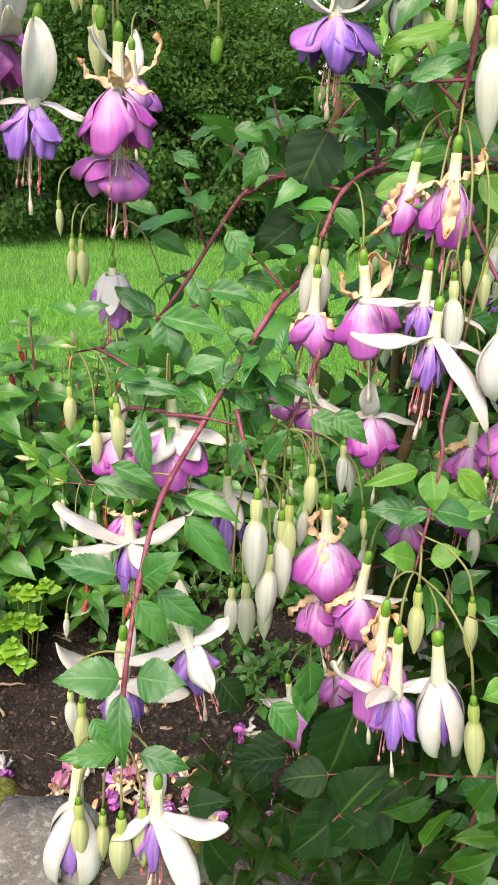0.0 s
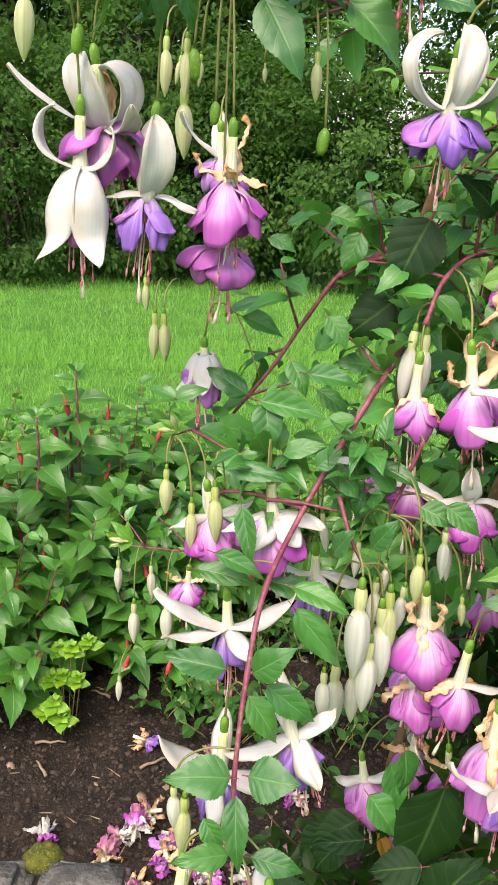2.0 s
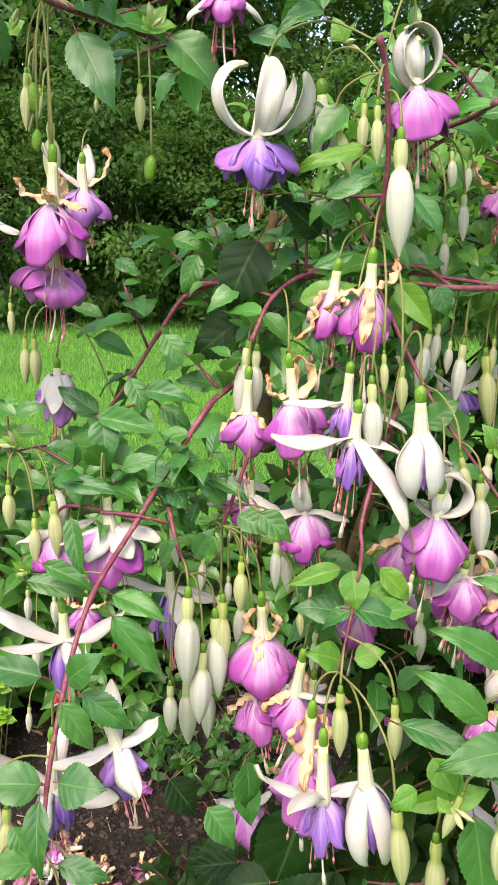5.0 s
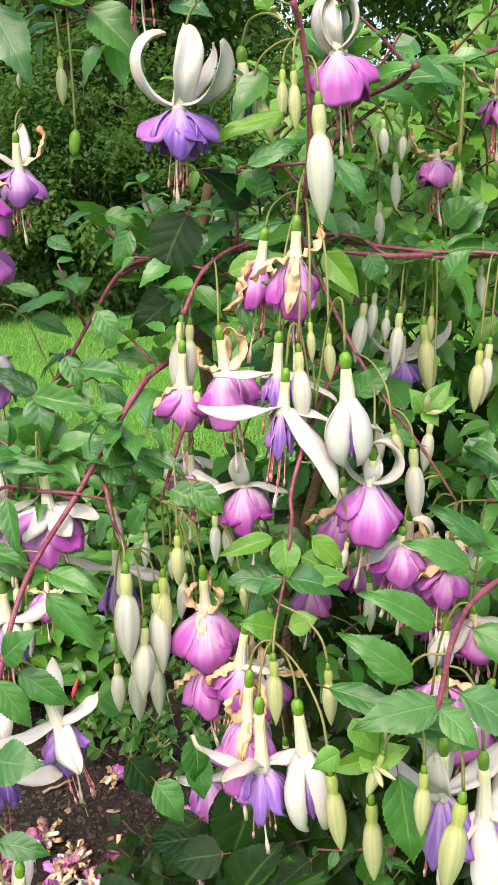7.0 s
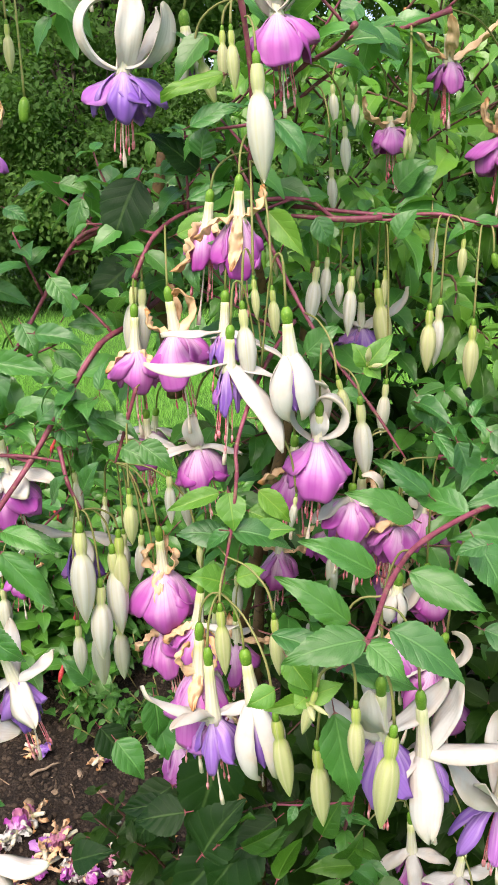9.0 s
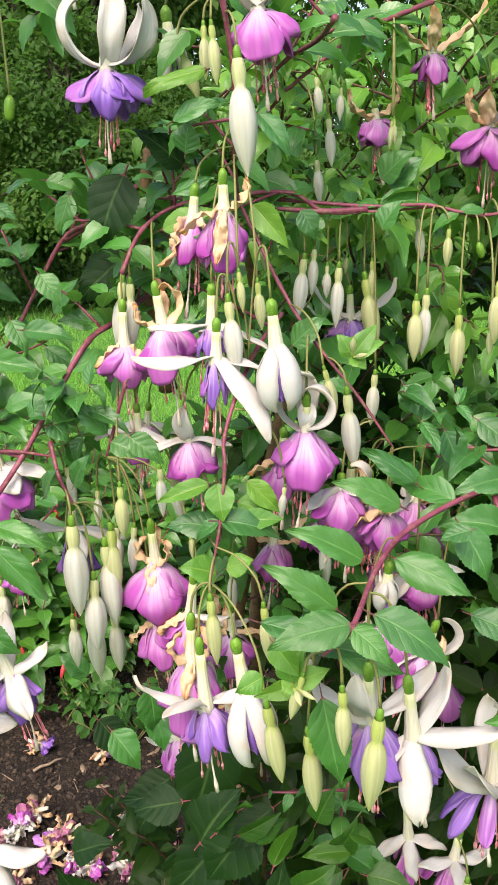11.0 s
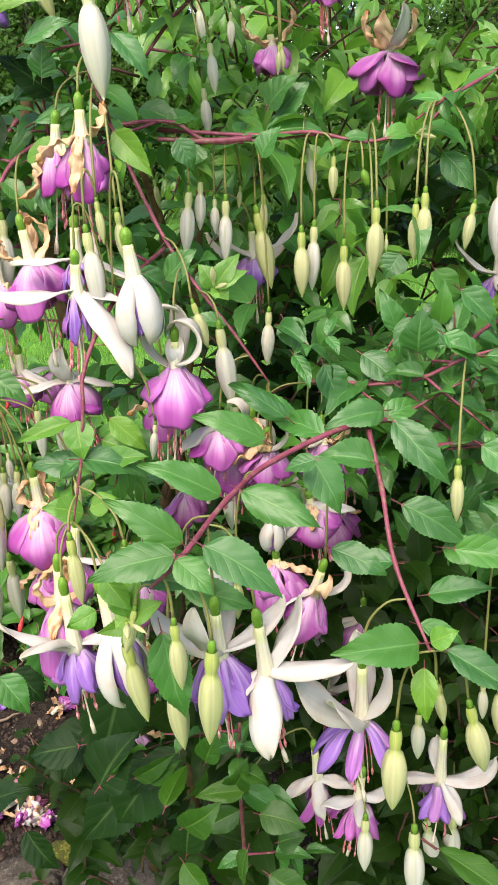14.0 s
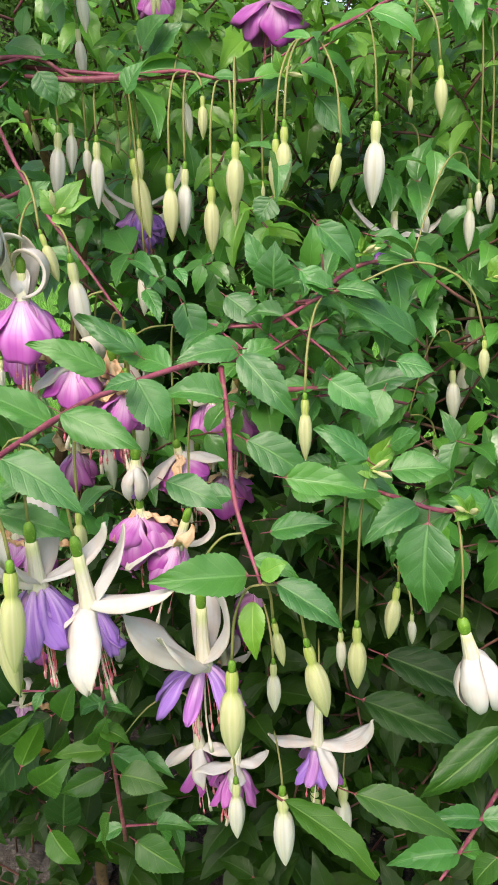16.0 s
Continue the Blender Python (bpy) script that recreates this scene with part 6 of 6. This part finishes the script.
leaf("m", (0.388, 0.350, 0.627), (0.388, 0.350, 0.580), 0.030)
leaf("m", (0.370, 0.360, 0.652), (0.400, 0.360, 0.651), 0.019)
leaf("m", (0.323, 0.400, 0.629), (0.350, 0.400, 0.625), 0.018)
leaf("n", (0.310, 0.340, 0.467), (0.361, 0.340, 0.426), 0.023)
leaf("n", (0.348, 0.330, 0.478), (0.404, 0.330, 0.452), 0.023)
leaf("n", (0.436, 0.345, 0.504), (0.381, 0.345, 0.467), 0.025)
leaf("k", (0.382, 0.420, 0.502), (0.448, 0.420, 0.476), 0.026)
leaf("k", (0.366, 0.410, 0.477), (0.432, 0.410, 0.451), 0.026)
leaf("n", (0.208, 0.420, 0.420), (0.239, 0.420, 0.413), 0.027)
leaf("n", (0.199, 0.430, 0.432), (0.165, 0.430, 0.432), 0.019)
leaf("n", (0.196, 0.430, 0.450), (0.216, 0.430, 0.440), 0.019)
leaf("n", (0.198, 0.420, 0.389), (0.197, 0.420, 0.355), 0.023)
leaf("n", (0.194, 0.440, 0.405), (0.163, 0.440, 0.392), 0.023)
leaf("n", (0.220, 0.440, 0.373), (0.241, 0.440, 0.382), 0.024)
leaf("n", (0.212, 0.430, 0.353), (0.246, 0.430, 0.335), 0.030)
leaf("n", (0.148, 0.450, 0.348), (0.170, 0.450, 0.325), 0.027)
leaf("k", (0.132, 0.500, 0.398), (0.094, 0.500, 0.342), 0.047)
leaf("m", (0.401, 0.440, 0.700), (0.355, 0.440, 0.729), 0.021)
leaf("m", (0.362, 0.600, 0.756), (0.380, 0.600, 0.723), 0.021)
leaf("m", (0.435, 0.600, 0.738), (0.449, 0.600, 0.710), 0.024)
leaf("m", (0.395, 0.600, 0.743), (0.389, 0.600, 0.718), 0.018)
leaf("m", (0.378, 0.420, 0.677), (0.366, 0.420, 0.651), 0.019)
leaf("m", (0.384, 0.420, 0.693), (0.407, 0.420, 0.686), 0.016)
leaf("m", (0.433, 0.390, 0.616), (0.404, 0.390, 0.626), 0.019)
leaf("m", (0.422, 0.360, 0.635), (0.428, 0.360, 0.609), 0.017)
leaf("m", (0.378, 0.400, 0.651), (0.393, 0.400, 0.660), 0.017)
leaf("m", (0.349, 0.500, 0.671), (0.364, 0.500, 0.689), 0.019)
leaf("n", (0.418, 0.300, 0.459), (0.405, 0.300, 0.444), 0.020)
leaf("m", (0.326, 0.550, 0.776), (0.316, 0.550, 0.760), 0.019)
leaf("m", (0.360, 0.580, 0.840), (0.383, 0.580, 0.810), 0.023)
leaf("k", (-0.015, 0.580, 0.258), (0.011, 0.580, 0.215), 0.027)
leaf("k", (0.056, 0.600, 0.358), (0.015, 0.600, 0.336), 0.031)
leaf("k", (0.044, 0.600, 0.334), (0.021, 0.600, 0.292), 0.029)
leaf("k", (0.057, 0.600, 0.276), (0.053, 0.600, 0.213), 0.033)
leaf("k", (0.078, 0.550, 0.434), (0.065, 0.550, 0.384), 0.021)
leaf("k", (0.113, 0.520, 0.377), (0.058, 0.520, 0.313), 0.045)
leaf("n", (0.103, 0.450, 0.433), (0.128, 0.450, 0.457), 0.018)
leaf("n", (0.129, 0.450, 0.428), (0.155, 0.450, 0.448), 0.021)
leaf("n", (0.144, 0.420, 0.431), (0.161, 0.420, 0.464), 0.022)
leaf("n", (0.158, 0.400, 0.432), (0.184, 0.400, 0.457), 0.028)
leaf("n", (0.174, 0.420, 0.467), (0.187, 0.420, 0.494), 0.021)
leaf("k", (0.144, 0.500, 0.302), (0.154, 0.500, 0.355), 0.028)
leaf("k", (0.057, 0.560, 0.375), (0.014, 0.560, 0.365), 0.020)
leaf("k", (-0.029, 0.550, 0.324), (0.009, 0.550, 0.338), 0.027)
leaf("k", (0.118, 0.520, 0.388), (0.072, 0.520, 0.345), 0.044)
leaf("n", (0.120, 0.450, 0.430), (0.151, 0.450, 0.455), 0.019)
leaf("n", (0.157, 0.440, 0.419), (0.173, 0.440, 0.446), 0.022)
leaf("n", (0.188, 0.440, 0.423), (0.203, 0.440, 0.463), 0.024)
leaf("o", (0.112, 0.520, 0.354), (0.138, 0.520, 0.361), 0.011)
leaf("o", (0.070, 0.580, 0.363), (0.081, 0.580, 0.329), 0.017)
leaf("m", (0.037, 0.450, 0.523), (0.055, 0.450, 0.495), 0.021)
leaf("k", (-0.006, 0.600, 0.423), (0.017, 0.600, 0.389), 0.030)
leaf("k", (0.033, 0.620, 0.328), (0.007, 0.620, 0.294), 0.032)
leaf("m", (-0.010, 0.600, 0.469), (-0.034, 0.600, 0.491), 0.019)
bud("d", (0.028, 0.530, 0.672), (0.026, 0.530, 0.640), 382)
bud("d", (0.041, 0.520, 0.648), (0.039, 0.520, 0.606), 383)
bud("w", (0.057, 0.500, 0.656), (0.053, 0.500, 0.616), 384)
bud("d", (0.046, 0.520, 0.661), (0.046, 0.520, 0.636), 385)
flower("old", (0.162, 0.500, 0.720), (0.161, 0.500, 0.671), 0.027, 386, sep=((190, 80, 60,.03, 1),(330, 70, 40,.03, 1)), j=.5)
flower("old", (0.215, 0.510, 0.663), (0.221, 0.510, 0.625), 0.027, 387, sep=((190, 80, 60,.03, 0),(330, 100, 250,.04, 0,1.2)), j=.45)
flower("old", (0.254, 0.500, 0.625), (0.260, 0.500, 0.588), 0.039, 388, sep=((190, 70, 40,.045, 0,1.2),(350, 80, 60,.03, 0),(265, 80, 60,.03, 1)), j=.35)
flower("old", (0.228, 0.475, 0.682), (0.224, 0.475, 0.642), 0.028, 389, sep=((190, 80, 60,.03, 1),(345, 100, 280,.036, 0),(265, 90, 200,.03, 1)), j=.42)
leaf("k", (0.081, 0.460, 0.453), (0.045, 0.460, 0.445), 0.028)
leaf("k", (0.091, 0.460, 0.415), (0.124, 0.460, 0.458), 0.039)
leaf("k", (0.011, 0.450, 0.370), (-0.007, 0.450, 0.425), 0.029)

leaf("m", (0.181, 0.298, 0.688), (0.144, 0.292, 0.682), 0.018)
leaf("m", (0.181, 0.296, 0.687), (0.197, 0.288, 0.673), 0.014)
bud("d", (0.346, 0.520, 0.312), (0.357, 0.520, 0.246), 471)
bud("d", (0.373, 0.530, 0.308), (0.372, 0.530, 0.230), 472)

# young tips: a tuft of small pale leaves round a few tiny green buds
def young_tip(x, y, z, lean, seed):
    rgt = random.Random(seed)
    for i in range(5):
        a = 6.28 * i / 5 + rgt.uniform(-0.4, 0.4)
        ln = rgt.uniform(0.008, 0.02)
        leaf("y", (x, y, z), (x + ln * (lean + 0.8 * math.cos(a)), y + 0.3 * ln * math.sin(a), z + ln * (0.35 + 0.7 * math.sin(a))), ln * rgt.uniform(0.55, 0.7))
    for i in range(2):
        d = Vector((lean + rgt.uniform(-0.5, 0.5), -0.3, rgt.uniform(-0.2, 0.6))).normalized() * rgt.uniform(0.012, 0.018)
        bud("g", (x, y - 0.003, z), (x + d.x, y - 0.003 + d.y, z + d.z), seed * 3 + i, False)


YOUNG = ((0.378, 0.5, 0.743, 0.4), (0.335, 0.55, 0.852, 0.5), (0.367, 0.4, 0.638, 0.2), (0.414, 0.37, 0.623, -0.3), (0.481, 0.56, 0.716, 0.5), (-0.1, 0.575, 1.012, -0.2),
         (-0.01, 0.565, 1.012, 0.1), (-0.13, 0.52, 0.668, -0.5), (0.201, 0.45, 0.777, 0.3), (0.115, 0.6, 1.012, 0.2), (-0.099, 0.530, 0.746, -0.5), (-0.210, 0.900, 0.474, -0.6), (0.155, 0.308, 0.652, 0.1))
for k, (x, y, z, lean) in enumerate(YOUNG):
    young_tip(x, y, z, lean, 900 + k)


# ---- the rest of the shrub: inner twigs, their leaves and small buds ----
rg = random.Random(77)
SHOWN = [(np.array(a), np.array(b)) for a, b in HANGING]


def clear(leaves):
    """Leaves that leave the blossoms and buds free on the lawn path's side, where the shrub opens to the light."""
    p = np.array([q[0] for q in leaves]) + np.array(BASE)
    keep = np.ones(len(p), bool)
    for a, b in SHOWN:
        c, size = (a + b) / 2, np.linalg.norm(a - b)
        near = p[:, 1] / c[1]
        x, z = 0.13 + (c[0] - 0.13) * near, 0.89 + (c[2] - 0.89) * near
        keep &= ~((near < 1.0) & (abs(p[:, 0] - x) < 0.012 + 0.22 * size) & (abs(p[:, 2] - z) < 0.006 + 0.52 * size))
    return [q for q, k in zip(leaves, keep) if k]


lines, mass, low, high = [], [], [], []


def bare(line):
    """Whether a twig runs in front of a hanging blossom or bud."""
    p = np.asarray(line)
    for a, b in SHOWN:
        c, size = (a + b) / 2, np.linalg.norm(a - b)
        near = p[:, 1] / c[1]
        x, z = 0.13 + (c[0] - 0.13) * near, 0.89 + (c[2] - 0.89) * near
        if ((near < 1.0) & (abs(p[:, 0] - x) < 0.012 + 0.25 * size) & (abs(p[:, 2] - z) < 0.55 * size)).any():
            return True
    return False


def left_edge(z):
    return 0.045 + 0.10 * abs(z - 0.72) * (1.6 if z < 0.72 else 0.9)


def front(x):
    return 0.53 if x < 0.28 else 0.46


def grow(start, way, length, size, bend, into=mass):
    line, more = shoot(rg, start, way, length, size, bend, 0.019)
    if line[:, 0].min() < left_edge(start[2]) - 0.02 or line[:, 1].min() < front(start[0]):
        return
    if into is high and line[:, 1].min() < 0.56:
        return
    if not bare(line):
        lines.append(tube(line - np.array(BASE), np.linspace(0.0014, 0.0007, len(line)), 5))
    into.extend((p - np.array(BASE), al, n, s) for p, al, n, s in more)


for k in range(780):
    y = 0.57 + 0.42 * rg.random() ** 1.3
    z = rg.uniform(0.08, 0.98)
    x = left_edge(z) + 0.04 + (0.85 - left_edge(z)) * rg.random()
    if z < 0.42 and x < 0.10 + 0.25 * (0.42 - z):
        continue
    a = rg.uniform(-2.9, -0.2)
    # low and deep shoots take the shade-darkened green, high ones the lightened green
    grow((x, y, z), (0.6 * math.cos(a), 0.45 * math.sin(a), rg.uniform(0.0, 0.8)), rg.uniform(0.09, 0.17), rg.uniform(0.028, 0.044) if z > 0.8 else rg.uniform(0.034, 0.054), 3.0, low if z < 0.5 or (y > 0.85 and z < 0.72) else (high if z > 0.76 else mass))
# the inside, behind the flowers; its lower leaves are darkened in colour for shade
back = []
for k in range(330):
    z = rg.uniform(0.1, 0.94)
    x = max(0.14, left_edge(z) + 0.08) + 0.75 * rg.random()
    line, more = shoot(rg, (x, rg.uniform(0.8, 1.02), z), (rg.uniform(-0.5, 0.5), -0.3, rg.uniform(0.1, 0.9)), rg.uniform(0.10, 0.17), 0.06, 2.0, 0.021)
    lines.append(tube(line - np.array(BASE), np.linspace(0.0014, 0.0008, len(line)), 4))
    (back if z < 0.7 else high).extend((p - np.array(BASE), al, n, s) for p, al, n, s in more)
# the low leafy skirt of the shrub, with larger leaves
for k in range(150):
    x, z = rg.uniform(0.10, 0.75), rg.uniform(0.03, 0.42)
    grow((x, rg.uniform(0.52, 0.72), z), (rg.uniform(-0.4, 0.4), -0.3, 0.9), rg.uniform(0.08, 0.15), rg.uniform(0.045, 0.07), 2.0, low)
# sparse low shoots over the bare soil
for k in range(46):
    x, z = rg.uniform(0.0, 0.13), rg.uniform(0.03, 0.27)
    line, more = shoot(rg, (x, rg.uniform(0.58, 0.74), z), (rg.uniform(-0.5, 0.3), -0.2, 0.8), rg.uniform(0.06, 0.11), rg.uniform(0.03, 0.045), 2.5, 0.02)
    lines.append(tube(line - np.array(BASE), np.linspace(0.0014, 0.0008, len(line)), 5))
    low.extend((p - np.array(BASE), al, n, s) for p, al, n, s in more)
# leafy side shoots where the shrub bulges forward
for k in range(70):
    x, z = rg.uniform(0.36, 0.58), rg.uniform(0.5, 0.78)
    line, more = shoot(rg, (x, rg.uniform(0.54, 0.64), z), (rg.uniform(-0.8, 0.5), rg.uniform(-0.5, 0.1), rg.uniform(0.0, 0.5)), rg.uniform(0.07, 0.13), rg.uniform(0.036, 0.054), 2.0, 0.021)
    if line[:, 1].min() > 0.48 and not bare(line):
        lines.append(tube(line - np.array(BASE), np.linspace(0.0014, 0.0007, len(line)), 5))
        mass.extend((p - np.array(BASE), al, n, s) for p, al, n, s in more)
# short side shoots along the thin branches
red = []
for k in KNOTS[::3]:
    if k[1] < 0.44 or rg.random() < 0.4:
        continue
    line, more = shoot(rg, k, (rg.uniform(-0.8, 0.8), rg.uniform(-0.3, 0.6), rg.uniform(-0.2, 0.8)), rg.uniform(0.03, 0.075), rg.uniform(0.024, 0.042), 1.5, 0.013)
    if not bare(line):
        red.append(tube(line - np.array(BASE), np.linspace(0.0012, 0.0007, len(line)), 5))
    mass.extend((p - np.array(BASE), al, n, s) for p, al, n, s in more)
# small leaves at the nodes of the main branches
for k in KNOTS[::5]:
    if k[1] > 0.62 and k[2] < 0.5:
        continue
    for s in (1, -1):
        if rg.random() < 0.55:
            mass.append((k - np.array(BASE), np.array((s * rg.uniform(0.5, 1), rg.uniform(-0.3, 0.5), rg.uniform(-0.4, 0.5))), np.array((rg.gauss(0, 0.3), -0.6, 0.9)), rg.uniform(0.02, 0.042)))
mass, high, low = clear(mass), clear(high), clear(low)
tagged(part("twig_tangle", mesh("twig_tangle", *merged(red)), STEM, shrub, "thin red side twigs"), kind="stuff")
tagged(part("twig_tangle", mesh("twig_tangle", *merged(lines)), TWIG, shrub, "thin reddish inner twigs"), kind="stuff")
# the nearest leaves are single leaves, the rest stays one mass
mass.sort(key=lambda q: q[0][1])
ARCHED = [mesh("leaf", *leaf_piece(25, 7, 1.0, 0.2 + 0.07 * v, 0.1 + 0.05 * (v % 3), 0.04, 60 + v, 0.2, 0.09)) for v in range(6)]
for k, (p, al, n, size) in enumerate(mass[:260]):
    turn = turned(al[None], n[None])[0]
    m = Matrix([[*(turn[i] * np.array((size * (0.44 + 0.03 * (k % 5)), size, size))), p[i]] for i in range(3)] + [[0, 0, 0, 1]])
    part("leaf", ARCHED[k % 6], LEAF["m"], shrub, "", m)
mass = mass[260:]
tagged(part("upper_foliage", leaf_mesh("upper_foliage", high, leaf_piece(11, 5, 0.5, 0.3, 0.16, 0.06, 11)), LEAF_TOP_LIT, shrub, "foliage high in the shrub, green lightened to imitate top light"), kind="stuff")
tagged(part("foliage", leaf_mesh("foliage", mass, leaf_piece(11, 5, 0.55, 0.28, 0.12, 0.06, 9)), LEAF_MASS, shrub, "inner green foliage"), kind="stuff")
tagged(part("lower_foliage", leaf_mesh("lower_foliage", low, leaf_piece(11, 5, 0.54, 0.26, 0.14, 0.06, 10)), LEAF_LOW_SHADE, shrub, "foliage low in the shrub, shade painted into its green"), kind="stuff")

# older flowers and pale buds crowded inside the shrub, half hidden
for k in range(15):
    x, y, z = rg.uniform(0.09, 0.33), rg.uniform(0.57, 0.68), rg.uniform(0.36, 0.66)
    curls = tuple((90 * i + rg.uniform(-25, 25), 85, rg.uniform(60, 240), rg.uniform(0.026, 0.04), 1 if rg.random() < 0.6 else 0) for i in range(3))
    flower("old", (x, y, z), (x + rg.uniform(-0.006, 0.006), y, z - rg.uniform(0.055, 0.07)), rg.uniform(0.03, 0.042), 500 + k, curls, 0.46)
for k in range(15):
    x, y, z = rg.uniform(0.08, 0.5), rg.uniform(0.56, 0.66), rg.uniform(0.38, 0.8)
    bud("d", (x, y, z), (x + rg.uniform(-0.004, 0.004), y, z - rg.uniform(0.04, 0.058)), 600 + k)

# ---- blossoms fallen on the soil ----
def fallen(x, y, age, turn, seed):
    rgf = random.Random(seed)
    root = new("fallen_flower")
    root.matrix_basis = pose(x, y, lumpy(x, y) + 0.014, rgf.uniform(55, 100), 0, turn)
    for i in range(7):
        part("petal", mesh("petal", *strip(rgf.uniform(0.016, 0.025), 0.016, 50, rgf.uniform(-20, 60), 360 * i / 7, (0, 0, 0), rgf, 8, 5, 0.25, 0.007, 1.0)), PETAL[age], root)
    for i in range(4):
        part("sepal", mesh("sepal", *strip(rgf.uniform(0.02, 0.032), 0.011, 95, rgf.uniform(100, 260), 90 * i + 20, (0, 0, 0.003), rgf, 10, 5, 0.25, 0.008)), SEPAL_OLD if seed % 3 else SEPAL, root)
    part("tube", mesh("tube", *tube([(0, 0, 0), (0, 0.0002, 0.012), (0, 0, 0.024)], np.array((0.0045, 0.0034, 0.0026)), 8)), TUBE, root)
    tagged(root, "wilted pink and cream blossom fallen on soil", "flower", "fallen blossoms on the bed")


for k, (x, y, age) in enumerate(((-0.204, 0.915, "old"), (-0.19, 0.95, "dead"), (-0.154, 0.866, "old"), (-0.33, 0.905, "old"), (-0.217, 1.10, "fresh"), (-0.112, 1.077, "old"), (-0.2, 0.935, "dead"), (-0.14, 0.907, "dead"), (-0.114, 0.86, "old"), (-0.093, 0.845, "old"), (-0.02, 0.83, "old"), (-0.16, 0.89, "mid"), (0.02, 1.0, "old"), (0.0, 0.9, "dead"), (-0.06, 0.88, "dead"), (0.05, 0.84, "old"))):
    fallen(x, y, age, 67 * k, k)

tagged(part("back_foliage", leaf_mesh("back_foliage", back), LEAF_LOW_SHADE, shrub, "foliage inside the shrub, green darkened to imitate shade"), kind="stuff")
for k in range(9):
    fallen(-0.24 + 0.029 * k + 0.012 * math.sin(5 * k), 0.875 + 0.045 * math.sin(k * 2.4), "dead", 83 * k, 20 + k)
